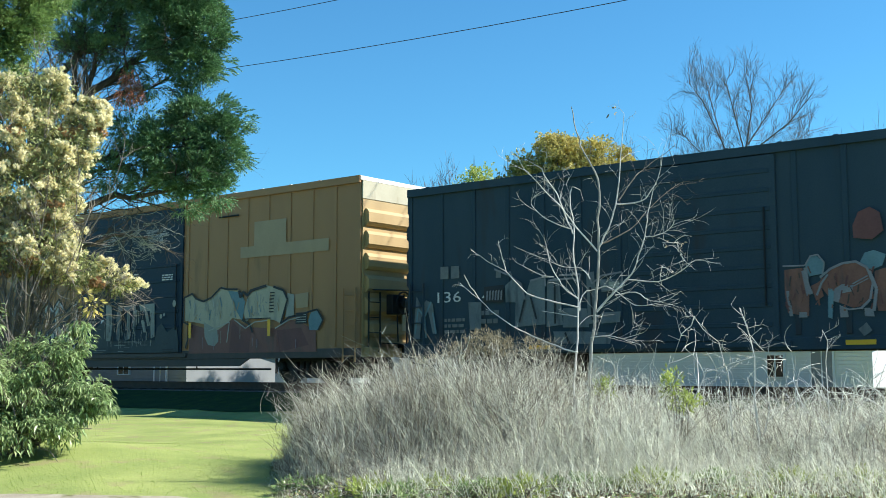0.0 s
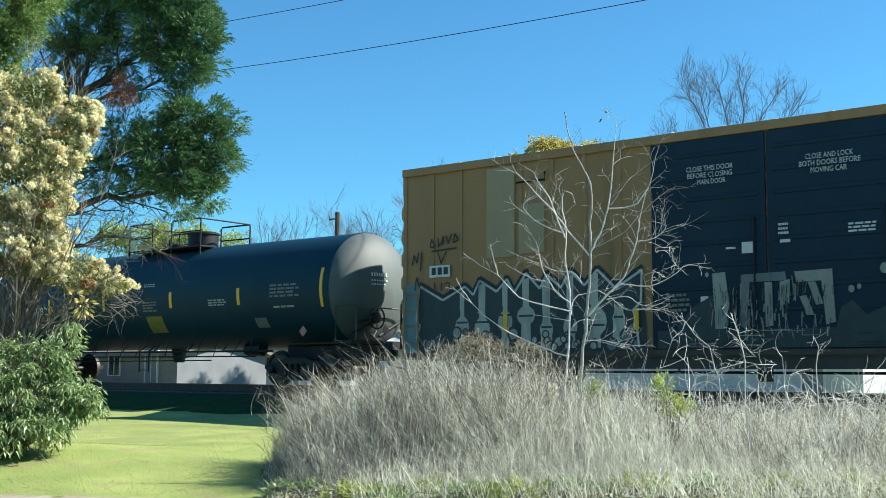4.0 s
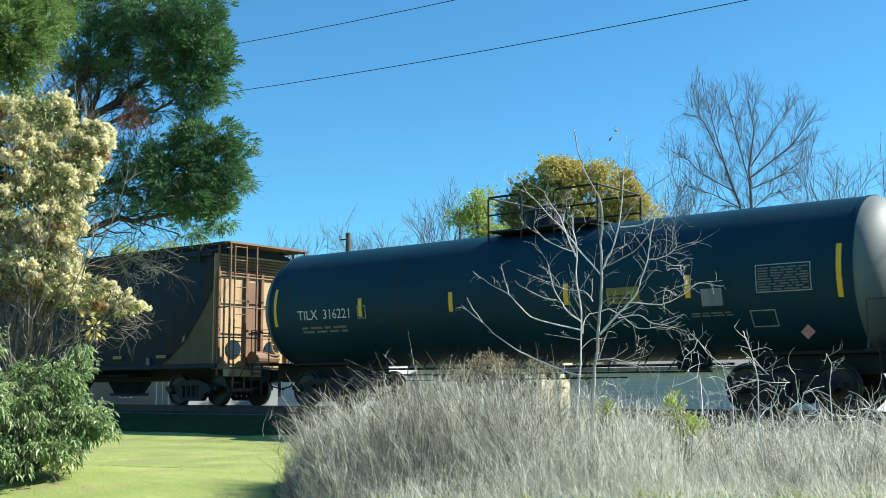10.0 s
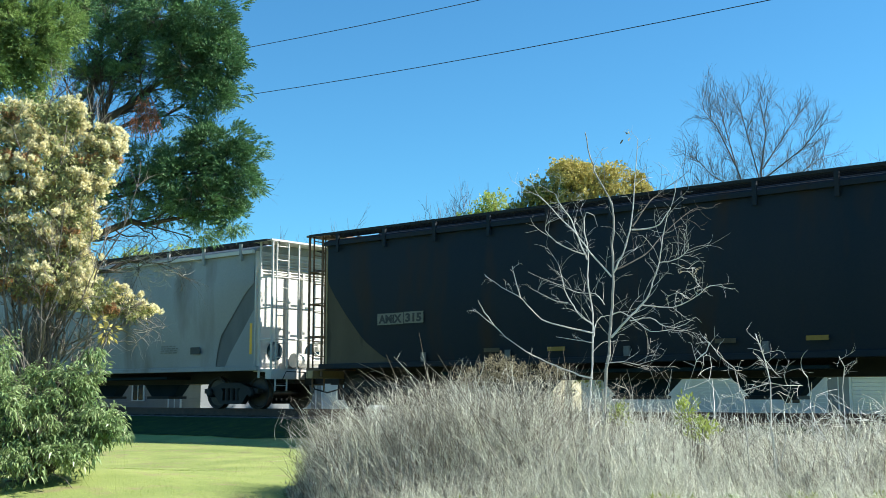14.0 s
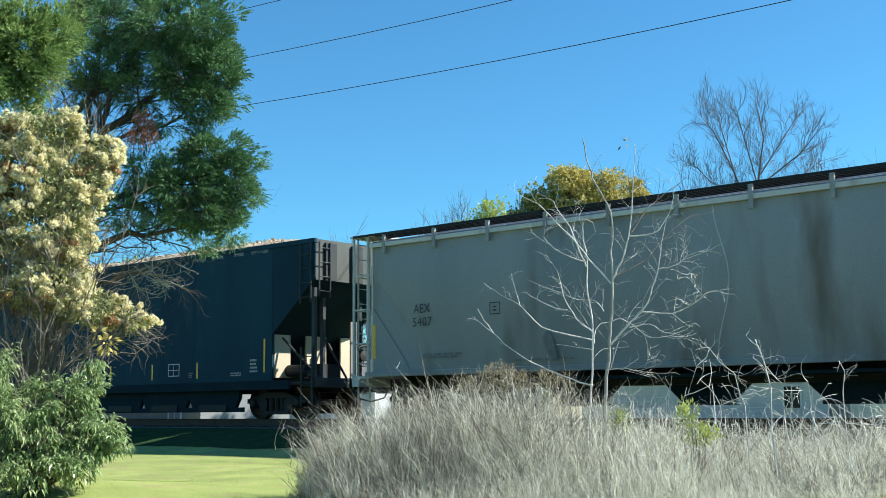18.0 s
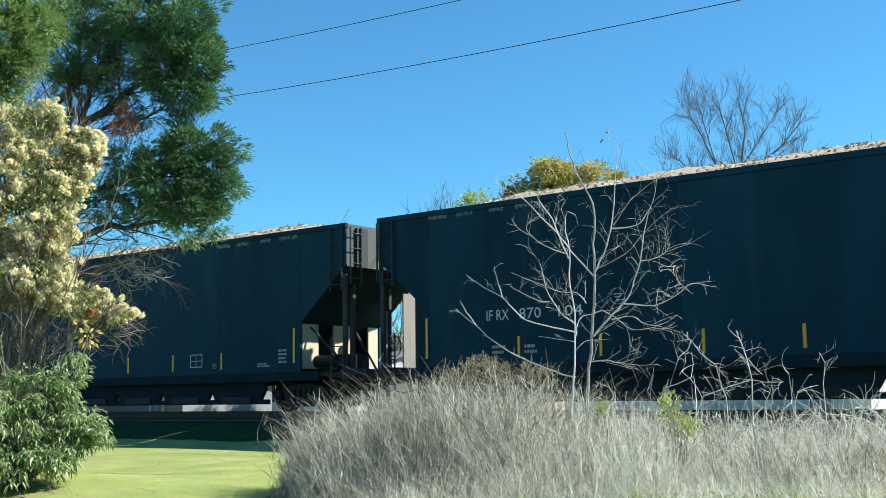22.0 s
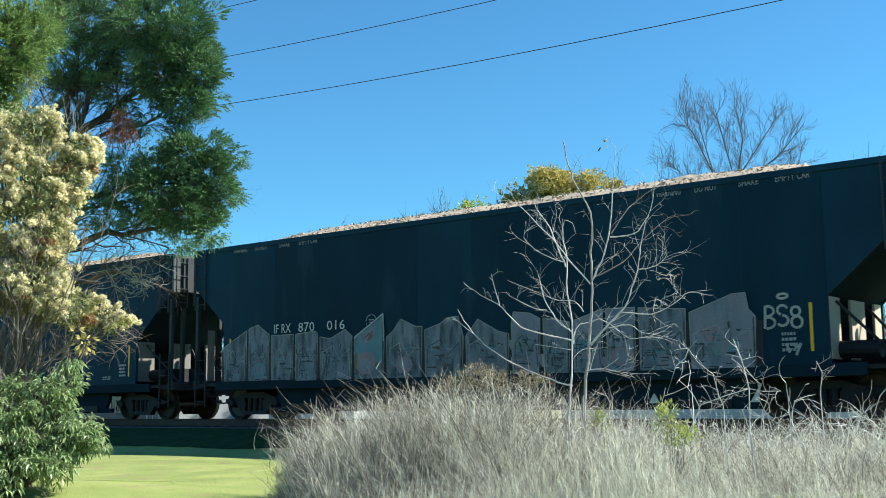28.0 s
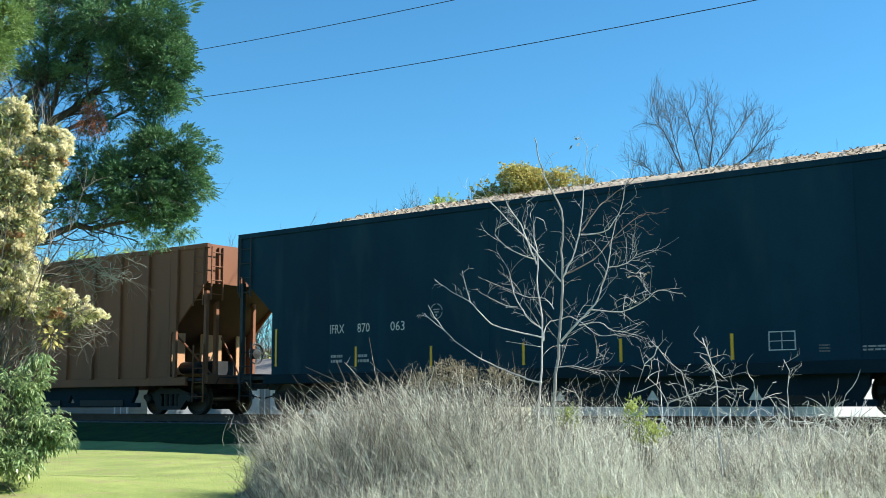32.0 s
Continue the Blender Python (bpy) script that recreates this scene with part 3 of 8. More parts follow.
def roadside():
    """The road assumed under the viewer, its dirt shoulder, and unseen woods added to block low sky."""
    # Unseen road, assumed; its dark surface lowers bounce onto the train.
    g = Geo()
    for i in range(81):
        x = -120 + 3 * i
        g.v += [(x, -4.5, height_at(x, -4.5) + 0.02), (x, 3.2, height_at(x, 3.2) + 0.02)]
    g.f = [(2 * i, 2 * i + 2, 2 * i + 3, 2 * i + 1) for i in range(80)]
    g.mi = [0] * 80
    tagged(part("road", g, ASPHALT), "assumed asphalt road along the verge, out of view", "road", kind="structure")
    g = Geo()
    n, k = 240, 8
    for i in range(n + 1):
        x = -60 + 0.4 * i
        far = 7.7 - 0.6 * min(5.0, max(0.0, -9.4 - x)) + 0.4 * noise.noise(Vector((x * 0.5, 0, 0))) + 0.25 * noise.noise(Vector((x * 2.3, 4, 0))) + 0.18 * noise.noise(Vector((x * 7, 1, 0)))
        for j in range(k + 1):
            y = 3.2 + (far - 3.2) * j / k
            g.v.append((x, y, height_at(x, y) + 0.016 + 0.01 * noise.noise(Vector((x * 3, y * 3, 1)))))
    for i in range(n):
        for j in range(k):
            a = i * (k + 1) + j
            g.f.append((a, a + k + 1, a + k + 2, a + 1))
            g.mi.append(0)
    tagged(part("shoulder", g, DIRT, smooth=True), "sandy dirt shoulder with dead leaves", "dirt shoulder", kind="structure")
    # Unseen screen of woods, added to keep low sky off the train.
    g = Geo()
    n, k = 90, 14
    for i in range(n + 1):
        a = -110 + 220 * i / n
        for j in range(k + 1):
            z = 8.5 * j / k
            y = -11 - 5 * (j / k) ** 2 - (abs(a) / 60) ** 2 * 6 + 2.2 * noise.noise(Vector((a * 0.25, z * 0.3, 2)))
            g.v.append((a, y, z * (1 + 0.25 * noise.noise(Vector((a * 0.2, 0, 9)))) - 0.1))
    for i in range(n):
        for j in range(k):
            b = i * (k + 1) + j
            g.f.append((b, b + k + 1, b + k + 2, b + 1))
            g.mi.append(0)
    tagged(part("unseen_sky_screen", g, DARK_WOOD, smooth=True), "unseen woods added to block low sky behind the viewer", "woods", kind="structure")


roadside()


# ---- freight cars ----
def box_car(name, x_left, x_right, top, sill, paint, end_paint, roof_paint, door, door_paint, ribs, label, low_door):
    car = car_base(name, x_left, x_right, label, "boxcar")
    L = (x_right - x_left) / 2
    mid = (x_left + x_right) / 2
    d0, d1 = door[0] - mid, door[1] - mid
    low = G_UMBER if low_door else paint        # darker sill and skirt
    body = Geo().box(-L, L, -1.525, 1.525, sill, top - 0.16)
    part("body", body, paint, car)
    roof = Geo().slab([(-L - 0.02, top - 0.16), (L + 0.02, top - 0.16), (L + 0.02, top - 0.05), (-L - 0.02, top - 0.05)], -1.58, 1.58)
    for i in range(int(2 * L / 1.1)):
        x = -L + 0.55 + i * 1.1
        roof.box(x - 0.05, x + 0.05, -1.5, 1.5, top - 0.05, top)
    part("roof", roof, roof_paint, car, bevel=0.008)
    eave = Geo().box(-L, L, -1.60, -1.555, top - 0.22, top - 0.04)
    part("eave_rail", eave, paint, car)
    post = Geo().box(-0.055, 0.055, -0.024, 0.0, sill + 0.14, top - 0.22).mesh("side_post", paint, bevel=0.006)
    for i in range(ribs + 1):
        x = -L + 0.06 + (2 * L - 0.12) * i / ribs
        if not d0 - 0.15 < x < d1 + 0.15:
            part("side_post", post, None, car, at=(x, -1.525, 0))
    part("side_sill", Geo().box(-L, L, -1.545, -1.50, sill - 0.14, sill + 0.10), low, car, bevel=0.01)
    part("centre_sill", Geo().box(-L + 0.6, L - 0.6, -0.35, 0.35, 0.72, sill), STEEL, car)
    if low_door:
        part("skirt", Geo().slab([(-L + 4.1, sill - 0.14), (L - 4.1, sill - 0.14), (L - 4.5, sill - 0.34), (-L + 4.5, sill - 0.34)], -1.53, -1.49), low, car)
        part("brake_pipe", Geo().tube([(-L + 3.6, -1.2, sill - 0.40), (L - 3.6, -1.2, sill - 0.42)], 0.03).tube([(-2.2, -1.2, sill - 0.40), (-2.2, -1.2, sill - 0.05)], 0.025).tube([(2.6, -1.2, sill - 0.40), (2.6, -1.2, sill - 0.05)], 0.025), STEEL, car)
    # doors, ribbed
    n = 2 if d1 - d0 > 4 else 1
    for i in range(n):
        a = d0 + (d1 - d0) * i / n
        b = d0 + (d1 - d0) * (i + 1) / n
        dr = part("door", Geo().box(a + 0.02, b - 0.02, -1.585, -1.53, sill + 0.05, top - 0.24), door_paint, car, bevel=0.008)
        rib = Geo().box(a + 0.14, b - 0.14, -0.012, 0.012, -0.045, 0.045).mesh("door_rib", door_paint, bevel=0.008)
        k = 9
        for j in range(k):
            part("door_rib", rib, None, dr, at=(0, -1.59, sill + 0.35 + (top - sill - 0.9) * j / (k - 1)))
        part("door_handle", Geo().tube([(b - 0.25, -1.62, sill + 0.7), (b - 0.25, -1.62, sill + 2.6)], 0.02), STEEL, dr)
    part("door_track", Geo().box(d0 - 1.6, d1 + 0.2, -1.60, -1.53, sill - 0.08, sill + 0.03), low, car)
    # corrugated ends
    for s in (1, -1):
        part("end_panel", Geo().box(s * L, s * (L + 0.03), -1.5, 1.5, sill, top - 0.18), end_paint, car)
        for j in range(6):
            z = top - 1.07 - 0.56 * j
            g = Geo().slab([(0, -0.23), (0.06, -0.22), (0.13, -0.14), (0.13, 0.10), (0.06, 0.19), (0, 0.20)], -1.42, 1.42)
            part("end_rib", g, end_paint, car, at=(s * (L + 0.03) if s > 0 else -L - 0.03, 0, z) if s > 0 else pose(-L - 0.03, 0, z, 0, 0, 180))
        part("end_cap", Geo().box(s * L, s * (L + 0.045), -1.52, 1.52, top - 0.62, top - 0.17), CREAM_CAP if roof_paint is WHITE_ROOF else roof_paint, car)
        ladder(car, s * (L + 0.16), -1.2, 0.75, 2.3 if s > 0 else 2.0, 0.42, "y")
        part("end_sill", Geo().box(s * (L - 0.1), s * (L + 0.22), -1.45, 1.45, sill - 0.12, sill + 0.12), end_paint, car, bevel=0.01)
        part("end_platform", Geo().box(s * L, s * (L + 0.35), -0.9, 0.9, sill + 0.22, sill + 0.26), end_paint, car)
    ladder(car, L - 0.32, -1.61, 0.55, 2.4, 0.42, "x", paint)
    ladder(car, -L + 0.32, -1.61, 0.55, 2.4, 0.42, "x", paint)
    brake_wheel(car, L + 0.40, -0.35, sill + 1.25)
    part("brake_housing", Geo().box(L + 0.14, L + 0.36, -0.75, -0.30, sill + 0.95, sill + 1.45), STEEL, car, bevel=0.02)
    part("end_plate", Geo().box(L + 0.14, L + 0.17, -0.15, 0.45, sill + 0.55, sill + 1.15), CREAM_CAP if roof_paint is WHITE_ROOF else end_paint, car)
    part("brake_chain", Geo().tube([(L + 0.3, -0.5, sill + 0.95), (L + 0.3, -0.45, sill + 0.1)], 0.02, 5).tube([(L + 0.2, -1.3, sill + 1.55), (L + 0.22, 0.2, sill + 1.6), (L + 0.2, 1.3, sill + 1.55)], 0.018, 5), STEEL, car)
    running_gear(car, (-L + 2.35, L - 2.35), L + 0.55)
    return car


# dark boxcar at the head of the view
dark = box_car("boxcar", -18.15, -2.7, 4.72, 0.86, DARK_BLUE, DARK_BLUE, DARK_BLUE, (-12.1, -8.85), DARK_BLUE, 16,
               "dark blue-black boxcar with faded lettering and pale graffiti", False)
yellow = box_car("boxcar", -38.31, -19.72, 5.27, 0.80, YELLOW_BOX, SUNLIT_END, WHITE_ROOF, (-31.62, -26.65), DOOR_BLUE, 22,
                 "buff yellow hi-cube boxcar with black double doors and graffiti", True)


def yellow_art(car):
    """Paint and writing on the near side of the yellow boxcar."""
    rnd = random.Random(5)
    y = -1.553
    # paler repainted panels
    for i, (x, z, w, h) in enumerate(((-6.80, 2.95, 0.78, 2.05), (-5.9, 3.0, 0.68, 1.1), (4.80, 3.40, 1.80, 0.30), (5.35, 3.70, 1.25, 0.66), (6.60, 3.40, 1.58, 0.32))):
        flat_part("repaint_patch", rect(x, z, w, h), y, BUFF_PATCH, car, "paler repainted patch")
    part("vent_hood", Geo().tube([(-5.96, -1.57, 4.60), (-5.2, -1.57, 4.60), (-5.2, -1.57, 4.78)], 0.025), STEEL, car)
    part("vent_hood", Geo().tube([(3.9, -1.57, 4.60), (4.7, -1.57, 4.60)], 0.025), STEEL, car)
    # the dark piece with pale upright letters and a saw-toothed top
    top = [(-8.75, 2.41), (-8.06, 2.06), (-7.41, 2.35), (-7.17, 2.15), (-6.99, 2.47), (-6.51, 2.2), (-6.23, 2.47), (-6.03, 2.15), (-5.71, 2.58), (-5.35, 2.22),
           (-5.17, 2.52), (-4.8, 2.22), (-4.56, 2.56), (-4.21, 2.24), (-3.89, 2.56), (-3.45, 2.15), (-2.82, 2.51)]
    p = [([(-9.0, 0.82), (-2.72, 0.82)] + top[::-1], G_NIGHT), (rect(-9.2, 0.82, 0.42, 1.62), G_TEAL)]
    for q in strokes([(a, b + 0.05) for a, b in top], 0.10):
        p.append((q, G_LINE))
    for q in strokes([(a, b - 0.02) for a, b in top], 0.055) + strokes([(-8.75, 2.38), (-8.86, 1.6), (-8.72, 1.45), (-8.84, 1.2), (-8.78, 0.95)], 0.04):
        p.append((q, G_WHITE))
    disc = lambda cx, cz, a, b, n=12: [(cx + a * math.cos(t), max(0.84, cz + b * math.sin(t))) for t in [k * 2 * math.pi / n for k in range(n)]]
    for c, z1, w, swell, zs in ((-7.48, 2.24, 0.10, 0.20, 1.42), (-6.91, 2.38, 0.15, 0.22, 1.35), (-6.27, 2.35, 0.11, 0.20, 1.50), (-5.71, 2.45, 0.14, 0.24, 1.62), (-5.17, 2.43, 0.16, 0.17, 1.30), (-4.56, 2.46, 0.13, 0.18, 1.35), (-3.96, 2.47, 0.15, 0.30, 1.45), (-3.38, 1.80, 0.16, 0.15, 1.50)):
        p.append(([(c - w, 0.9), (c + w, 0.9), (c + w * 0.8, zs), (c + w * 0.55, zs + 0.3), (c + w * 0.6, z1), (c - w * 0.6, z1 - 0.03), (c - w * 0.55, zs + 0.3), (c - w * 0.8, zs)], G_BONE))
        p.append((disc(c, zs, swell, swell * rnd.uniform(0.9, 1.3)), G_BONE))
        p.append((rect(c - swell * 0.8, zs - 0.03 + rnd.uniform(-0.15, 0.18), swell * 1.6, 0.045), G_NIGHT))
        p += [(q, G_WHITE) for q in strokes([(c - w * 0.6, zs + 0.35), (c - w * 0.62, z1 - 0.05)], 0.022)]
    for q in strokes([(-4.75, 1.85), (-4.50, 1.5), (-4.62, 1.2)], 0.09):
        p.append((q, G_NIGHT))
    for k in range(46):      # rounded pebbles along the foot
        br = rnd.uniform(0.04, 0.12)
        bx, bz = rnd.uniform(-8.6, -2.95), 0.9 + abs(rnd.gauss(0, 0.2))
        p.append((disc(bx, bz, br * 1.25 + 0.02, br * 1.2 + 0.02, 9), G_NIGHT))
        p.append((disc(bx, bz, br, br, 9), rnd.choice([G_BONE, G_DULL, G_BONE, G_HAZE])))
    for q in strokes([(-2.82, 2.48), (-2.85, 1.83), (-3.03, 1.66), (-2.96, 1.4), (-2.9, 0.9)], 0.05):
        p.append((q, G_WHITE))
    sprayed(car, "graffiti", p, y, "dark band of pale upright spray-painted letters")
    # the chalky piece over maroon
    p = [([(2.67, 1.14), (2.78, 1.64), (3.55, 1.48), (4.51, 1.73), (5.26, 1.5), (6.25, 1.45), (6.85, 1.66), (7.19, 1.58), (7.74, 1.37), (7.78, 0.82), (2.67, 0.82)], G_MAROON),
         ([(4.5, 1.7), (4.9, 1.4), (5.3, 1.5), (5.2, 0.83), (4.4, 0.83)], G_DARKRED), ([(6.3, 1.4), (7.2, 1.45), (7.5, 1.0), (6.4, 0.83)], G_DARKRED),
         ([(6.68, 2.37), (6.94, 2.32), (6.94, 1.79), (6.61, 1.73)], G_HAZE), ([(6.97, 2.32), (7.46, 2.36), (7.46, 1.97), (7.01, 1.96)], BUFF_PATCH),
         ([(2.46, 2.42), (2.79, 2.51), (2.97, 2.36), (3.24, 2.28), (3.54, 2.33), (3.83, 2.54), (4.08, 2.66), (4.31, 2.58), (4.79, 2.53), (4.92, 2.07), (4.93, 1.72), (4.51, 1.77), (4.32, 1.64), (3.94, 1.47), (3.55, 1.34), (3.35, 1.63), (2.84, 1.71), (2.47, 1.75)], G_CREAM),
         ([(5.16, 2.37), (5.44, 2.51), (5.89, 2.61), (6.24, 2.53), (6.54, 2.43), (6.68, 2.2), (6.56, 1.8), (6.44, 1.58), (6.16, 1.68), (5.26, 1.75), (5.07, 1.65), (4.96, 1.93)], G_CREAM),
         ([(3.3, 1.7), (3.35, 1.27), (3.51, 1.05), (3.79, 1.02), (3.94, 1.14), (3.88, 1.47)], G_HAZE),
         ([(4.31, 2.54), (4.85, 2.46), (5.02, 2.2), (4.93, 1.65), (4.7, 1.94), (4.47, 2.29)], G_TEAL), ([(7.56, 1.83), (7.82, 1.89), (8.02, 1.63), (7.82, 1.37), (7.52, 1.38), (7.47, 1.64)], G_TEAL)]
    for k in range(90):      # brush marks, runs and thin patches within the letters
        x, z, h = rnd.choice([rnd.uniform(2.55, 4.7), rnd.uniform(5.1, 6.4)]), rnd.uniform(1.72, 2.2), rnd.uniform(0.05, 0.28)
        w, lean = rnd.uniform(0.012, 0.05), rnd.uniform(-0.10, 0.10)
        p.append(([(x, z), (x + w, z), (x + w + lean, z + h), (x + lean, z + h)], rnd.choice([G_HAZE, G_HAZE, G_TEAL, G_BONE, G_CREAM, BUFF_PATCH])))
    for k in range(7):
        p.append((rect(6.02 + rnd.uniform(-0.02, 0.02), 1.88 + 0.085 * k, 0.17, 0.03), G_LINE))
    for k in range(10):      # runs of paint down over the maroon
        x = rnd.uniform(2.9, 7.3)
        p.append((rect(x, rnd.uniform(0.9, 1.25), 0.018, rnd.uniform(0.2, 0.4)), rnd.choice([G_HAZE, G_PINK, G_DARKRED])))
    p.append((rect(7.02, 1.55, 0.42, 0.29), G_LINE))
    for k in range(4):
        p.append((rect(7.06, 1.59 + 0.062 * k, 0.34, 0.018), G_BONE))
    for pts, w in (([(2.43, 1.72), (2.44, 2.41), (2.79, 2.51), (2.97, 2.36), (3.3, 2.27), (3.63, 2.37), (4.02, 2.63), (4.31, 2.57), (4.73, 2.55)], 0.055),
                   ([(4.77, 2.52), (4.85, 2.32), (4.96, 2.48), (5.14, 2.36), (5.25, 2.49), (5.89, 2.6)], 0.075), ([(6.16, 2.56), (6.54, 2.45), (6.71, 2.2), (6.58, 1.87), (6.46, 1.57)], 0.06),
                   ([(6.46, 1.57), (6.77, 1.73), (7.19, 1.78), (7.61, 1.87), (7.82, 1.9), (8.03, 1.62), (7.85, 1.37)], 0.05), ([(4.96, 1.73), (6.07, 1.73)], 0.025), ([(4.93, 1.72), (5.26, 1.57), (5.37, 1.36)], 0.06), ([(2.43, 1.72), (2.78, 1.6), (2.55, 0.97)], 0.05)):
        p += [(q, G_LINE) for q in strokes(pts, w)]
    for pts in ([(3.55, 1.44), (4.42, 1.67), (4.33, 1.11)], [(4.61, 1.73), (5.08, 1.48), (5.44, 1.64), (5.98, 1.67)], [(6.25, 1.45), (6.77, 1.66), (7.19, 1.72)]):
        p += [(q, G_BONE) for q in strokes(pts, 0.03)]
    sprayed(car, "graffiti", p, y, "chalky cream and teal graffiti over maroon paint")
    # tags and stencils
    p = []
    for pts in ([(-9.0, 2.9), (-8.95, 3.15), (-8.85, 2.95), (-8.8, 3.2)], [(-8.75, 2.75), (-8.7, 3.2)], [(-8.45, 3.3), (-8.4, 3.5), (-8.3, 3.3), (-8.45, 3.3)], [(-8.2, 3.5), (-8.2, 3.3), (-8.1, 3.4), (-8.05, 3.55), (-8.05, 3.32)],
                [(-7.95, 3.55), (-7.9, 3.35), (-7.8, 3.58)], [(-7.75, 3.36), (-7.7, 3.58), (-7.6, 3.42), (-7.75, 3.36)], [(-8.4, 3.2), (-7.65, 3.24)], [(-8.2, 3.15), (-8.1, 2.9), (-7.95, 3.18)], [(-8.9, 2.3), (-8.85, 2.6), (-8.75, 2.35)]):
        p += [(q, G_LINE) for q in strokes(pts, 0.035)]
    p.append((rect(-8.45, 2.58, 0.62, 0.28), WHITE))
    for k in range(3):
        p.append((rect(-8.38 + k * 0.18, 2.64, 0.13, 0.17), BLACK_MARK))
    sprayed(car, "paint_tag", p, y, "black scrawled tag above a stencilled plate")
    lettering("112", 0.2, -8.3, 2.26, y - 0.03, BLACK_MARK, car, width=0.5)
    for x in (-6.27, -2.98, 2.75, 6.02):
        flat_part("reflector", rect(x, 1.25, 0.11, 0.44), y - 0.09, YELLOW, car, "yellow reflector")
    # writing on the doors
    yd = -1.612
    for k, t in enumerate(("CLOSE THIS DOOR", "BEFORE CLOSING", "MAIN DOOR")):
        lettering(t, 0.105, -1.77 + 0.02 * k + (0.2 if k == 2 else 0), 4.38 - 0.135 * k, yd, WHITE, car, width=(1.0, 0.96, 0.6)[k])
    for k, t in enumerate(("CLOSE AND LOCK", "BOTH DOORS BEFORE", "MOVING CAR")):
        lettering(t, 0.105, 0.68 - (0.12 if k == 1 else -0.1 if k == 2 else 0), 4.38 - 0.135 * k, yd, WHITE, car, width=(0.9, 1.15, 0.68)[k])
    for x, z, w, h in ((-0.62, 2.68, 0.26, 0.22), (-0.95, 2.78, 0.2, 0.04), (0.15, 2.84, 0.2, 0.06), (-1.5, 1.66, 0.16, 0.22)):
        flat_part("notice", rect(x, z, w, h), yd, WHITE, car)
    bars(car, 0.12, 3.0, yd, 0.2, 0.25, 3, WHITE, seed=8)
    bars(car, 1.45, 2.95, yd, 0.55, 0.2, 3, WHITE, seed=9)
    bars(car, -2.25, 1.6, yd, 0.5, 0.4, 4, LABEL_GREY, seed=10)
    p = [(rect(-2.45, 0.86, 4.72, 0.36), G_NIGHT), ([(-2.0, 1.32), (-1.68, 1.67), (-1.25, 1.9), (-1.2, 1.2), (-2.0, 1.2)], G_NIGHT), ([(1.17, 1.2), (1.27, 1.58), (1.48, 1.71), (1.74, 1.44), (2.16, 1.62), (2.26, 1.16)], G_NIGHT)]
    for q in ([(-1.25, 2.32), (-0.98, 2.34), (-0.9, 1.71), (-1.01, 1.23), (-1.2, 1.23)], [(-0.65, 2.27), (0.23, 2.29), (0.26, 2.12), (-0.48, 2.12), (-0.55, 1.22), (-0.7, 1.29)], [(-0.18, 2.11), (-0.03, 2.1), (-0.02, 1.28), (-0.17, 1.25)],
              [(0.12, 2.1), (0.32, 2.14), (0.3, 1.68), (0.12, 1.66)], [(0.41, 2.28), (1.13, 2.3), (1.17, 1.32), (0.99, 1.28), (0.92, 2.09), (0.45, 2.08)], [(0.66, 2.08), (0.81, 2.07), (0.95, 1.66), (0.81, 1.64)], [(0.5, 1.81), (0.63, 1.83), (0.77, 1.46), (0.63, 1.46)]):
        p.append((q, rnd.choice([G_HAZE, G_DULL, G_HAZE])))
    for k in range(170):      # wiped upright smears
        x, z = rnd.uniform(-1.3, 1.15), rnd.uniform(1.0, 1.95)
        w, h, lean = rnd.uniform(0.008, 0.028), rnd.uniform(0.06, 0.35), rnd.uniform(-0.05, 0.05)
        p.append(([(x, z), (x + w, z), (x + w + lean, z + h), (x + lean, z + h)], rnd.choice([G_DULL, G_HAZE, G_NIGHT, G_HAZE, G_UMBER])))
    for k in range(18):
        x, z = rnd.uniform(-2.4, 2.1), rnd.uniform(0.88, 1.2)
        p.append((rect(x, z, rnd.uniform(0.15, 0.6), 0.018), rnd.choice([G_HAZE, G_DULL, G_LINE])))
    for cx, cz, a in ((2.08, 2.26, 0.10), (1.48, 1.91, 0.07), (1.62, 1.95, 0.05), (-1.35, 2.3, 0.05)):
        p.append((disc(cx, cz, a * 0.8, a), G_HAZE))
    sprayed(car, "graffiti", p, yd, "smeared grey and teal paint across the doors")


yellow_art(yellow)


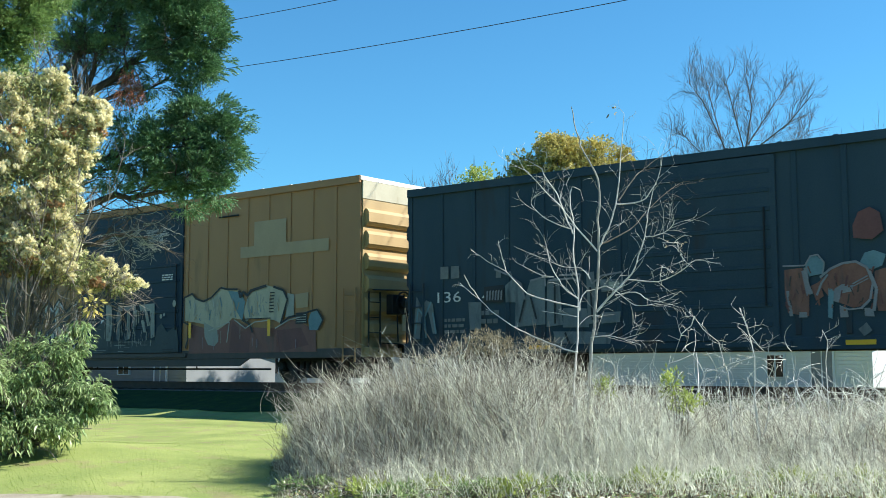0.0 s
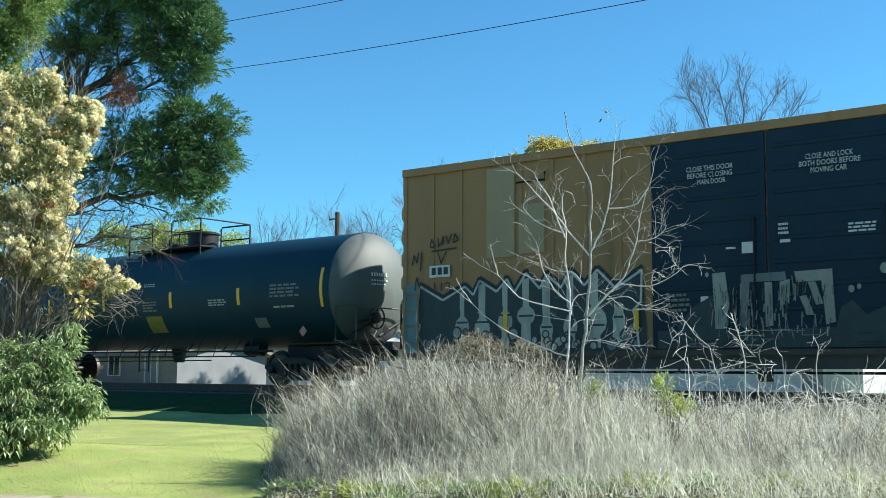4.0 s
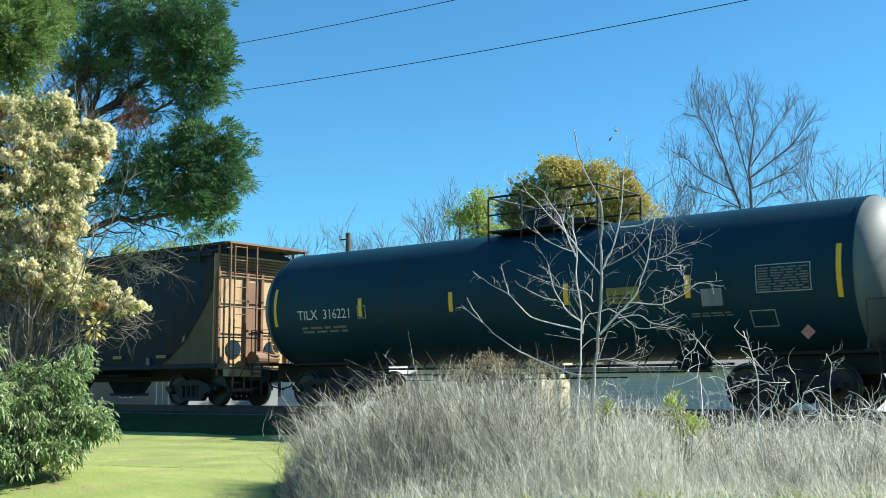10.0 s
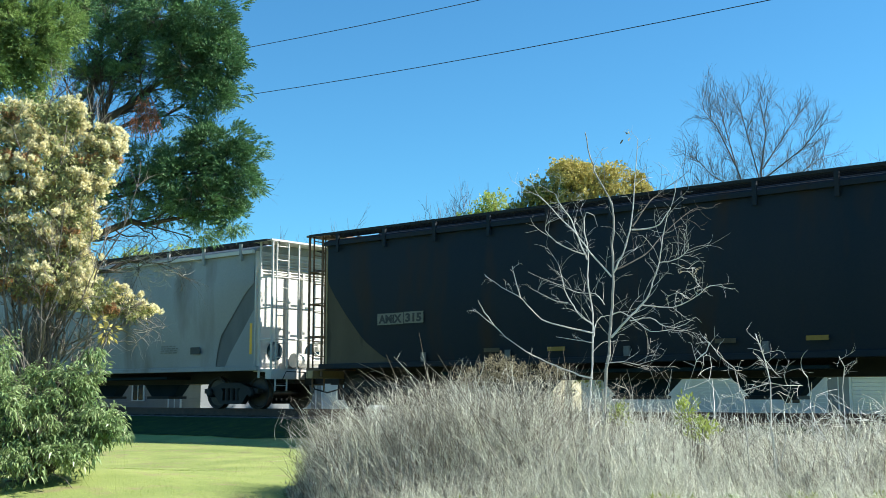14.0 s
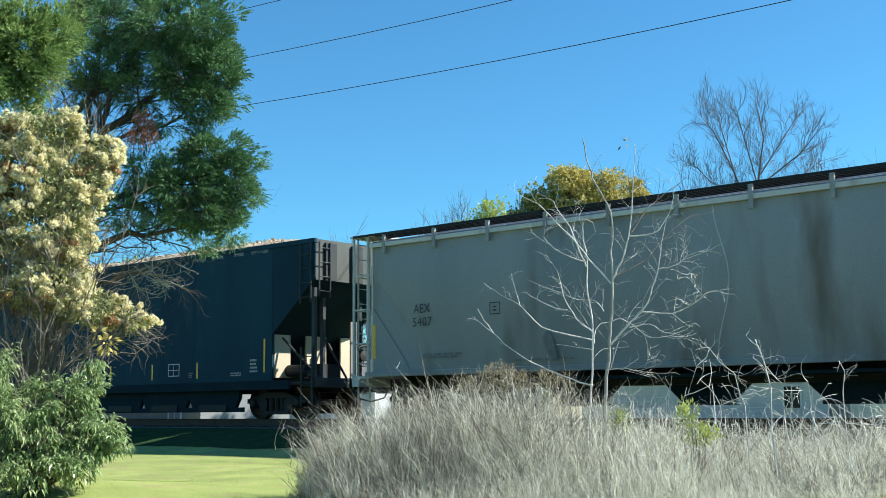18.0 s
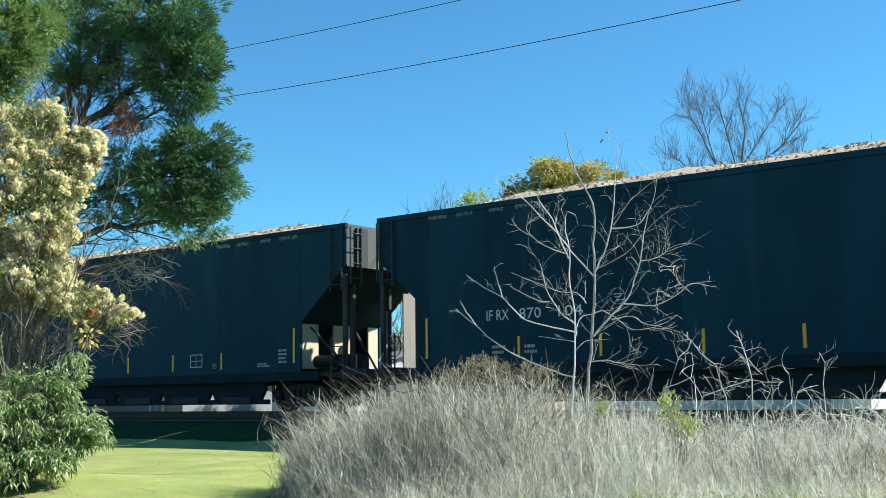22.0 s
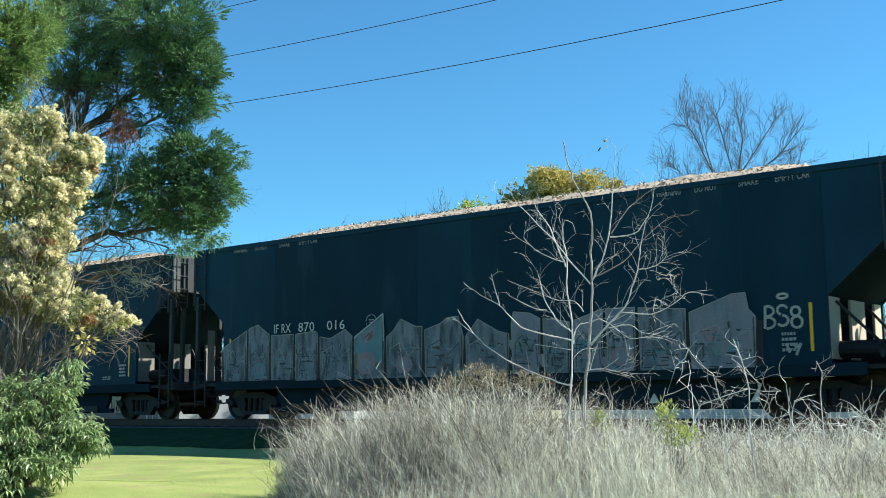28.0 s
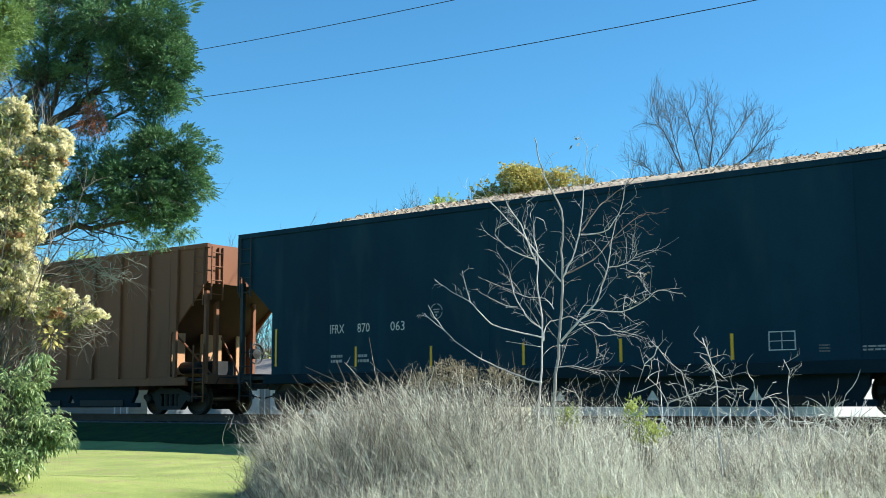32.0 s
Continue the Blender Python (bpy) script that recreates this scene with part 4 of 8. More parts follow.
def dark_art(car):
    y = -1.553
    for k in range(2):
        flat_part("road_mark", rect(-6.72 + k * 0.32, 2.47, 0.24, 0.29), y, LABEL_GREY, car)
    lettering("136", 0.25, -6.81, 1.92, y, WHITE, car, width=0.7)
    lettering("44", 0.25, -5.5, 1.90, y, WHITE, car, width=0.46)
    bars(car, -5.55, 1.4, y, 0.55, 0.38, 2, LABEL_GREY, seed=3)
    bars(car, -6.6, 1.2, y, 0.6, 0.4, 3, LABEL_GREY, seed=4)
    flat_part("road_mark", rect(-5.1, 2.42, 0.14, 0.18), y, LABEL_GREY, car)
    flat_part("route_card", rect(-1.55, 2.55, 0.10, 0.33), y, WHITE, car)
    rnd = random.Random(12)
    p = [([(-4.85, 2.23), (-4.61, 2.4), (-4.39, 2.27), (-4.3, 1.96), (-4.16, 2.31), (-3.77, 2.35), (-3.77, 1.34), (-4.58, 1.3), (-4.56, 1.85), (-4.83, 1.86)], G_DULL),
         ([(-3.71, 2.29), (-3.4, 2.3), (-3.31, 1.32), (-3.74, 1.28)], G_DULL), ([(-3.3, 1.68), (-2.71, 1.65), (-2.65, 1.25), (-3.31, 1.26)], G_DULL),
         ([(-2.71, 2.41), (-2.52, 2.43), (-2.42, 1.35), (-2.68, 1.31)], G_DULL), ([(-2.38, 2.25), (-1.84, 2.24), (-1.85, 2.02), (-2.34, 1.98)], G_DULL),
         ([(-2.35, 1.55), (-1.88, 1.56), (-1.9, 1.34), (-2.36, 1.32)], G_DULL), ([(-3.56, 1.18), (-2.66, 1.16), (-2.08, 1.12), (-2.15, 0.89), (-3.51, 0.92)], G_DULL),
         ([(-5.89, 1.9), (-5.51, 1.89), (-5.52, 1.26), (-5.84, 1.27)], G_DULL), ([(-5.43, 2.23), (-4.88, 2.26), (-4.89, 1.86), (-5.44, 1.88)], G_LINE), (rect(-2.15, 2.05, 0.24, 0.14), G_HAZE)]
    for pts in ([(-5.14, 2.62), (-4.74, 2.47), (-4.42, 2.27), (-4.3, 1.9)], [(-4.16, 2.31), (-3.77, 2.38), (-3.75, 2.17)], [(-3.4, 2.39), (-2.85, 2.39), (-2.89, 2.21), (-3.04, 2.31), (-3.68, 2.29)],
                [(-2.71, 2.47), (-2.56, 2.17), (-2.32, 2.33), (-1.83, 2.38), (-1.82, 2.01), (-2.33, 2.04)]):
        p += [(q, G_GREY) for q in strokes(pts, 0.04)]
    for pts in ([(-4.14, 1.95), (-3.99, 1.46)], [(-4.3, 1.9), (-4.45, 1.4)], [(-3.25, 1.15), (-3.14, 0.91)], [(-3.5, 2.2), (-3.5, 1.35)], [(-2.6, 2.1), (-2.55, 1.4)]):
        p += [(q, G_LINE) for q in strokes(pts, 0.05)]
    for k in range(6):
        x = -5.36 + 0.08 * k
        p.append(([(x, 1.92), (x + 0.04, 1.92), (x + 0.06, 2.15), (x + 0.01, 2.12)], G_GREY))
    sprayed(car, "graffiti", p, y - 0.003, "dull grey graffiti letters")
    p = [([(-7.55, 1.05), (-7.35, 1.05), (-7.3, 1.6), (-7.1, 1.75), (-6.95, 1.2), (-6.85, 1.2), (-6.95, 1.9), (-7.15, 2.0), (-7.3, 1.85), (-7.45, 2.1), (-7.5, 1.7)], G_DULL)]
    for pts in ([(-7.5, 1.2), (-7.4, 1.8), (-7.2, 1.6), (-7.0, 1.95)], [(-7.2, 1.6), (-7.15, 1.1)], [(-6.95, 1.7), (-6.85, 1.2)]):
        p += [(q, G_TEAL) for q in strokes(pts, 0.05)]
    sprayed(car, "graffiti", p, y - 0.003, "faded teal graffiti")
    p = [([(1.68, 2.23), (2.03, 2.25), (2.15, 1.81), (2.13, 1.34), (1.73, 1.41), (1.68, 1.78)], G_RUST), ([(2.09, 2.27), (2.17, 2.44), (2.31, 2.46), (2.44, 2.33), (2.4, 2.12), (2.16, 2.08)], G_TEAL),
         ([(2.32, 1.96), (2.67, 2.26), (3.07, 2.29), (3.29, 2.12), (3.33, 1.71), (3.21, 1.51), (2.96, 1.47), (2.55, 1.64)], G_RUST), ([(3.37, 2.12), (3.69, 2.2), (3.87, 1.89), (3.76, 1.39), (3.41, 1.4), (3.35, 1.71)], G_RUST),
         ([(2.18, 1.9), (2.36, 1.98), (2.42, 1.7), (2.28, 1.62)], G_RUST), ([(2.01, 2.19), (2.09, 2.21), (2.19, 1.81), (2.1, 1.71)], G_GREY), ([(2.61, 1.82), (2.77, 1.91), (2.97, 1.88), (2.95, 1.77), (2.76, 1.74), (2.69, 1.57), (2.57, 1.62)], G_GREY),
         ([(1.7, 1.83), (1.76, 1.83), (1.83, 1.35), (1.76, 1.35)], G_GREY), ([(1.95, 1.42), (2.09, 1.42), (2.1, 1.32), (1.94, 1.32)], G_GREY), ([(2.51, 1.85), (2.62, 1.82), (2.57, 1.28), (2.49, 1.31)], G_TEAL),
         ([(2.71, 1.53), (2.85, 1.47), (2.87, 1.3), (2.72, 1.3)], G_GREY), ([(3.16, 1.46), (3.31, 1.46), (3.34, 1.3), (3.17, 1.31)], G_GREY), ([(3.11, 2.29), (3.2, 2.46), (3.37, 2.5), (3.58, 2.41), (3.51, 2.21), (3.31, 2.14)], G_TEAL)]
    for k in range(60):
        x, z = rnd.uniform(1.7, 3.7), rnd.uniform(1.4, 2.15)
        w, h, lean = rnd.uniform(0.012, 0.04), rnd.uniform(0.05, 0.2), rnd.uniform(-0.08, 0.08)
        p.append(([(x, z), (x + w, z), (x + w + lean, z + h), (x + lean, z + h)], rnd.choice([G_UMBER, G_RUST, G_RUST, G_DARKRED])))
    for pts, w in (([(1.66, 2.3), (2.09, 2.29), (2.2, 2.46), (2.34, 2.48), (2.46, 2.32), (2.42, 2.1)], 0.03), ([(2.1, 2.25), (2.12, 1.95), (2.2, 1.75)], 0.07), ([(2.30, 1.72), (2.40, 1.95), (2.52, 2.1)], 0.04),
                   ([(2.37, 2.05), (2.57, 2.2), (2.8, 2.29), (3.04, 2.31), (3.24, 2.19), (3.34, 1.91), (3.28, 1.61), (3.11, 1.45)], 0.045), ([(2.97, 1.9), (3.25, 2.04)], 0.025), ([(2.98, 1.86), (3.26, 1.99)], 0.02),
                   ([(3.28, 2.12), (3.4, 1.8), (3.34, 1.4)], 0.06), ([(2.72, 1.5), (2.9, 1.44), (3.15, 1.46)], 0.03)):
        p += [(q, G_GREY) for q in strokes(pts, w)]
    p.append(([(3.01, 2.97), (3.12, 3.21), (3.33, 3.29), (3.51, 3.17), (3.56, 2.84), (3.36, 2.69), (3.02, 2.74)], G_DARKRED))
    p.append(([(3.05, 1.08), (3.2, 1.2), (3.3, 1.05), (3.15, 0.95)], G_DULL))
    sprayed(car, "graffiti", p, y - 0.003, "faded rust-red and grey graffiti")
    for x in (-4.2, 0.0, 2.8):
        flat_part("reflector", rect(x, 0.80, 0.55, 0.09), -1.56, YELLOW, car, "yellow reflector strip on the sill")


dark_art(dark)


def tank_car(x0, x1, r, zc, label, marks, plat, words, seed, plates, frames, head_paint):
    """A black tank on stub sills; x0, x1: the ends of its straight barrel."""
    car = car_base("tank_car", x0, x1, label, "tank car")
    mid, L = (x0 + x1) / 2, (x1 - x0) / 2
    prof = [(-L + 0.02, r)] + [(-L + 2 * L * i / 12, r) for i in range(1, 12)] + [(L - 0.02, r)]
    part("barrel", Geo().turn(prof, 56, "x", 0, (0, 0, zc)), TANK_BLACK, car, smooth=True)
    for s in (1, -1):
        cap = [(s * (L - 0.02), r)] + [(s * (L + 0.78 * math.sin(a)), r * math.cos(a)) for a in [math.pi / 2 * i / 10 for i in range(1, 11)]]
        part("tank_head", Geo().turn(cap, 56, "x", 0, (0, 0, zc)), head_paint, car, "dusty grey dished tank head" if s > 0 else "", smooth=True)
        part("weld_band", Geo().turn([(s * L - 0.04, r), (s * L - 0.04, r + 0.012), (s * L + 0.04, r + 0.012), (s * L + 0.04, r)], 56, "x", 0, (0, 0, zc)), TANK_BLACK, car, smooth=True)
        sill = Geo().box(s * (L - 2.6), s * (L + 0.95), -0.33, 0.33, 0.72, 1.12)
        sill.slab([(s * (L - 2.2), 1.1), (s * (L + 0.1), 1.1), (s * (L - 0.2), zc - 0.9), (s * (L - 1.9), zc - 0.9)], -0.6, 0.6)
        part("stub_sill", sill, STEEL, car)
        part("end_deck", Geo().box(s * (L + 0.15), s * (L + 0.95), -1.4, 1.4, 1.10, 1.16), STEEL, car)
        rail = Geo()
        for y in (-1.38, 1.38):
            rail.tube([(s * (L + 0.2), y, 1.16), (s * (L + 0.2), y, 2.05), (s * (L + 0.9), y, 2.05), (s * (L + 0.9), y, 1.16)], 0.02)
        rail.tube([(s * (L + 0.9), -1.38, 2.0), (s * (L + 0.9), 1.38, 2.0)], 0.02)
        part("end_handrail", rail, CHIP_END, car, "grey pipe handrail")
        ladder(car, s * (L + 0.62), -1.42, 0.35, 1.15, 0.4, "x")
        g = Geo()
        for i in range(14):
            a0 = math.pi * (0.42 + 0.62 * i / 14)
            a1 = math.pi * (0.42 + 0.62 * (i + 1) / 14)
            q = r + 0.005
            xx = s * (L - 0.22)
            zz0, zz1 = zc + 0.50 - 1.0 * i / 14, zc + 0.50 - 1.0 * (i + 1) / 14
            ya, yb = -math.sqrt(max(0, q * q - (zz0 - zc) ** 2)), -math.sqrt(max(0, q * q - (zz1 - zc) ** 2))
            g.add([(xx - 0.05, ya, zz0), (xx + 0.05, ya, zz0), (xx + 0.05, yb, zz1), (xx - 0.05, yb, zz1)], [(0, 3, 2, 1)])
        part("reflector_strip", g, YELLOW, car, "curved yellow reflective strip")
    brake_wheel(car, L + 0.86, -0.55, 1.75, STEEL)
    for x in (-4.5, -1.6, 1.6, 4.5):
        g = Geo()
        for j in range(6):
            z0, z1 = zc - 0.36 + 0.46 * j / 6, zc - 0.36 + 0.46 * (j + 1) / 6
            q = r + 0.005
            ya, yb = -math.sqrt(q * q - (z0 - zc) ** 2), -math.sqrt(q * q - (z1 - zc) ** 2)
            g.add([(x - 0.06, ya, z0), (x + 0.06, ya, z0), (x + 0.06, yb, z1), (x - 0.06, yb, z1)], [(0, 1, 2, 3)])
        part("reflector", g, YELLOW, car, "short yellow reflector")
    # top works
    p0, p1, pt, dome = plat
    px, pw = ((p0 + p1) / 2 - mid), (p1 - p0) / 2
    top = zc + r
    part("platform", Geo().box(px - pw, px + pw, -0.95, 0.95, top - 0.06, top - 0.02), STEEL, car)
    part("manway", Geo().turn([(top - 0.1, 0.0), (top - 0.1, 0.46), (top + 0.40, 0.46), (top + 0.42, 0.50), (top + 0.46, 0.50), (top + 0.50, 0.4), (top + 0.52, 0.0)], 24, "z", 0, (px + dome, 0, 0)), STEEL, car, smooth=True)
    part("valve_housing", Geo().turn([(top - 0.1, 0.0), (top - 0.1, 0.30), (top + 0.2, 0.30), (top + 0.23, 0.0)], 18, "z", 0, (px - dome, 0.1, 0)), STEEL, car, smooth=True)
    part("vent_pipe", Geo().tube([(px - pw + 0.5, 0.2, top - 0.1), (px - pw + 0.5, 0.2, top + 0.42)], 0.06, 8), STEEL, car)
    for s in (-1, 1):
        for a, b in ((px - pw, px - 0.55), (px + 0.35, px + pw)):
            part("safety_rail", Geo().tube([(a, s * 0.95, top - 0.3), (a, s * 0.95, pt - 0.05), (a + 0.05, s * 0.95, pt), (b - 0.05, s * 0.95, pt), (b, s * 0.95, pt - 0.05), (b, s * 0.95, top - 0.3)], 0.026), STEEL, car)
            part("mid_rail", Geo().tube([(a, s * 0.95, top + (pt - top) * 0.45), (b, s * 0.95, top + (pt - top) * 0.45)], 0.022), STEEL, car)
    for x in (px - pw, px + pw):
        part("cross_rail", Geo().tube([(x, -0.95, pt), (x, 0.95, pt)], 0.024), STEEL, car)
    ldr = Geo()
    for x in (px - 0.22, px + 0.22):
        ldr.tube([(x, -r + 0.25, zc - r + 0.1), (x, -r - 0.02, 0.95), (x, -r - 0.02, 0.35)], 0.022)
    for i in range(3):
        ldr.tube([(px - 0.22, -r - 0.02, 0.40 + i * 0.25), (px + 0.22, -r - 0.02, 0.40 + i * 0.25)], 0.014)
    part("step_ladder", ldr, STEEL, car)
    part("bottom_outlet", Geo().turn([(zc - r - 0.38, 0.0), (zc - r - 0.38, 0.16), (zc - r + 0.1, 0.26)], 16, "z", 0, (0.2, 0, 0)), STEEL, car)
    pipe = Geo().tube([(-L + 2.7, -0.8, 0.95), (L - 2.7, -0.8, 0.93)], 0.03)
    for i in range(7):
        x = -L + 3.2 + (2 * L - 6.4) * i / 6
        pipe.tube([(x, -0.8, 0.94), (x, -0.55, zc - r + 0.18)], 0.018)
    part("brake_pipe", pipe, STEEL, car)
    rig = Geo().tube([(-L + 2.9, -1.15, 0.80), (L - 3.0, -1.15, 0.78)], 0.022).tube([(-L + 4.2, -1.0, 0.66), (L - 5.0, -1.0, 0.68)], 0.018)
    for i in range(14):
        x = -L + 3.1 + (2 * L - 6.4) * i / 13
        rig.tube([(x, -1.15, 0.79), (x + (0.12 if i % 3 else 0.5), -1.05, zc - r + 0.42)], 0.014, 5)
    part("brake_rigging", rig, STEEL, car)
    part("brake_cylinder", Geo().turn([(-0.45, 0), (-0.45, 0.16), (0.2, 0.18), (0.25, 0.0)], 16, "x", 0, (L - 3.6, -0.5, 0.98)), STEEL, car)
    running_gear(car, (-L + 1.55, L - 1.55), L + 1.05)
    # writing
    for txt, x, z, h, w in words:
        lettering(txt, h, x, z, 0, WHITE, car, width=w, barrel=(r, zc))
    for i, (x, z, w, h, rows, m) in enumerate(marks):
        bars(car, x, z, 0, w, h, rows, m, seed=seed + i, barrel=(r, zc))
    for x, z, w, h, m, lab in plates:
        on_barrel("placard", rect(x, z, w, h), r, zc, m, car, lab)
    for x, z, w, h in frames:
        for q in (rect(x, z, w, 0.02), rect(x, z + h, w, 0.02), rect(x, z, 0.02, h), rect(x + w, z, 0.02, h + 0.02)):
            on_barrel("stencil_frame", q, r, zc, WORN_WHITE, car)
    # writing on the head that faces the light
    head = Geo()
    for i, (zz, ww, hh) in enumerate(((0.30, 0.55, 0.09), (0.17, 0.5, 0.04), (0.07, 0.42, 0.04))):
        k = 0
        y = -0.62
        while y < -0.62 + ww:
            xa = L + 0.79 * math.sqrt(max(0, 1 - (y * y + zz * zz) / (r * r))) + 0.012
            yb = y + 0.05
            xb = L + 0.79 * math.sqrt(max(0, 1 - (yb * yb + zz * zz) / (r * r))) + 0.012
            head.add([(xa, y, zc + zz), (xb, yb, zc + zz), (xb - 0.01, yb, zc + zz + hh), (xa - 0.01, y, zc + zz + hh)], [(0, 1, 2, 3)])
            y += 0.08
    part("head_stencil", head, WHITE, car)
    plate = Geo().slab([(0, -0.14), (0.14, 0), (0, 0.14), (-0.14, 0)], -0.006, 0.006)
    part("placard", plate, RED_SIGN, car, "pale red diamond placard", at=pose(L + 0.97, -0.35, 1.45, 0, 0, 90))
    part("placard", plate, RED_SIGN, car, at=pose(L - 0.85, -r + 0.02, zc - 1.12))
    for y0, y1, z0, z1 in ((-1.2, -0.2, 1.35, 1.75), (-1.1, 0.3, 1.6, 1.95), (-0.2, 0.8, 1.3, 1.8)):
        part("brake_rod", Geo().tube([(L + 0.62, y0, z0), (L + 0.66, y1, z1)], 0.035, 6), STEEL, car)
    return car


tank1 = tank_car(-56.62, -40.88, 1.51, 2.53, "black tank car with grey dusty heads, yellow reflectors and roof platform",
                 [(-6.48, 1.80, 1.8, 0.24, 2, LABEL_GREY), (-2.94, 2.22, 0.75, 0.16, 2, WORN_WHITE), (-2.9, 1.95, 0.6, 0.05, 1, LABEL_GREY), (0.31, 2.10, 0.65, 0.32, 4, LABEL_GREY), (0.33, 2.82, 0.5, 0.12, 2, WORN_WHITE),
                  (-2.6, 3.42, 0.7, 0.10, 2, WORN_WHITE), (3.25, 2.18, 0.74, 0.2, 3, WORN_WHITE), (5.75, 2.33, 1.1, 0.38, 4, LABEL_GREY), (5.85, 2.05, 0.9, 0.09, 1, WORN_WHITE)],
                 (-49.9, -46.56, 4.80, 0.65), [("TCBX", -7.22, 2.15, 0.245, 1.05), ("305032", -5.92, 2.15, 0.245, 1.32), ("C", -3.96, 2.17, 0.12, 0.09)], 11,
                 [(0.37, 1.49, 0.73, 0.47, FADED_YELLOW, "faded yellow warning panel"), (4.99, 1.55, 0.46, 0.26, LABEL_GREY, "worn grey panel")],
                 [(-4.02, 2.12, 0.24, 0.28)], head_paint=TANK_HEAD_DARK)
tank2 = tank_car(-74.62, -59.02, 1.56, 2.60, "black tank car with a pale grey head and lettered side",
                 [(-6.64, 1.90, 1.8, 0.2, 2, LABEL_GREY), (2.68, 2.26, 0.66, 0.16, 2, BLACK_MARK), (4.5, 1.86, 0.9, 0.1, 2, LABEL_GREY), (6.0, 2.3, 1.0, 0.46, 9, STENCIL_DIM)],
                 (-67.75, -64.75, 4.93, -0.55), [("TILX", -6.73, 2.24, 0.245, 0.72), ("316221", -5.80, 2.24, 0.245, 0.92)], 31,
                 [(2.62, 2.20, 0.78, 0.34, FADED_YELLOW, "yellow warning panel with dark lines"), (4.78, 2.06, 0.45, 0.34, G_LILAC, "pale grey notice panel")],
                 [(-4.6, 2.2, 0.26, 0.30), (5.75, 1.62, 0.5, 0.3), (5.95, 2.26, 1.08, 0.52)], head_paint=TANK_HEAD)


def hopper(name, x_left, x_right, top, paint, end_paint, post_paint, label, end_len, shear, gusset=False):
    """A covered hopper with bulging sides, a roof walk and open end cages."""
    car = car_base(name, x_left, x_right, label, "covered hopper")
    L = (x_right - x_left) / 2
    B = L - end_len                     # the body, without the end platforms
    sill, eave = 1.18, top - 0.28

    def reach(z):                       # how far the bulging side goes towards the end at this height
        return B - float(np.interp(z, [p[0] for p in shear], [p[1] for p in shear]))
    nz, nx = 18, 28
    for s in (-1, 1):
        g = Geo()
        for j in range(nz + 1):
            z = sill + (eave - sill) * j / nz
            q = reach(z)
            swell = 0.13 * math.sin(math.pi * min(1, max(0, (z - sill) / (eave - sill))))
            for i in range(nx + 1):
                x = -q + 2 * q * i / nx
                g.v.append((x, s * (1.445 + (0.015 + swell) * max(0.0, min(1.0, (q - abs(x)) / 1.3)) ** 0.6), z))
        for j in range(nz):
            for i in range(nx):
                a = j * (nx + 1) + i
                g.f.append((a, a + 1, a + nx + 2, a + nx + 1) if s < 0 else (a, a + nx + 1, a + nx + 2, a + 1))
                g.mi.append(0)
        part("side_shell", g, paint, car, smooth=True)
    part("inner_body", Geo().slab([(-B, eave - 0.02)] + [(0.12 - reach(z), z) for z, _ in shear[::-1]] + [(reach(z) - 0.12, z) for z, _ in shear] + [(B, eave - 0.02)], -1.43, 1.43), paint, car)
    for s in (-1, 1):
        for e in (-1, 1):
            part("shear_plate", Geo().slab([(e * B, sill), (e * B, eave), (e * (B - 2.45), eave), (e * (B - 2.45), sill)], s * 1.42, s * 1.385),
                 (SHADE_GREY if e > 0 else paint) if gusset else BROWN_PALE, car, "recessed end plate" if gusset else "paler brown end plate")
            if gusset:
                part("gusset_plate", Geo().slab([(e * B, sill), (e * B, 2.78), (e * (B - 1.03), 1.5), (e * (B - 1.22), sill)], s * 1.44, s * 1.425), paint, car, "pale triangular end plate")
    roof = Geo()
    for i in range(13):
        a = math.pi * i / 12
        roof.v += [(-B - 0.05, -1.50 * math.cos(a), eave + 0.24 * math.sin(a)), (B + 0.05, -1.50 * math.cos(a), eave + 0.24 * math.sin(a))]
    roof.f = [(2 * i, 2 * i + 1, 2 * i + 3, 2 * i + 2) for i in range(12)] + [tuple(range(24, -1, -2)), tuple(range(1, 26, 2))]
    roof.mi = [0] * len(roof.f)
    part("roof", roof, paint, car, smooth=True)
    part("eave_angle", Geo().box(-B, B, -1.56, -1.48, eave - 0.07, eave + 0.03), end_paint if paint is GREY_HOP else paint, car)
    # roof walks with their supports
    for s in (-1, 1):
        walkway = Geo()
        for k in range(5):
            y = s * (0.95 + 0.15 * k)
            walkway.box(-L + 0.15, L - 0.15, y - 0.014, y + 0.014, top - 0.06, top)
        for k in range(int(2 * L / 0.16)):
            x = -L + 0.2 + k * 0.16
            walkway.box(x - 0.009, x + 0.009, min(s * 0.93, s * 1.57), max(s * 0.93, s * 1.57), top - 0.045, top - 0.012)
        part("roof_walk", walkway, STEEL, car)
        for k in range(11):
            x = -B + 0.5 + (2 * B - 1.0) * k / 10
            part("walk_bracket", Geo().slab([(x - 0.045, eave - 0.26), (x + 0.045, eave - 0.26), (x + 0.045, top - 0.06), (x - 0.045, top - 0.06)], s * 1.53, s * 1.59), paint, car)
    hatch = Geo()
    hatch.box(-B + 0.8, B - 0.8, -0.35, 0.35, eave + 0.2, eave + 0.34)
    part("trough_hatch", hatch, paint, car, bevel=0.02)
    part("side_sill", Geo().box(-B - 0.2, B + 0.2, -1.52, -1.40, sill - 0.13, sill), paint, car, bevel=0.01)
    part("side_sill", Geo().box(-B - 0.2, B + 0.2, 1.40, 1.52, sill - 0.13, sill), paint, car)
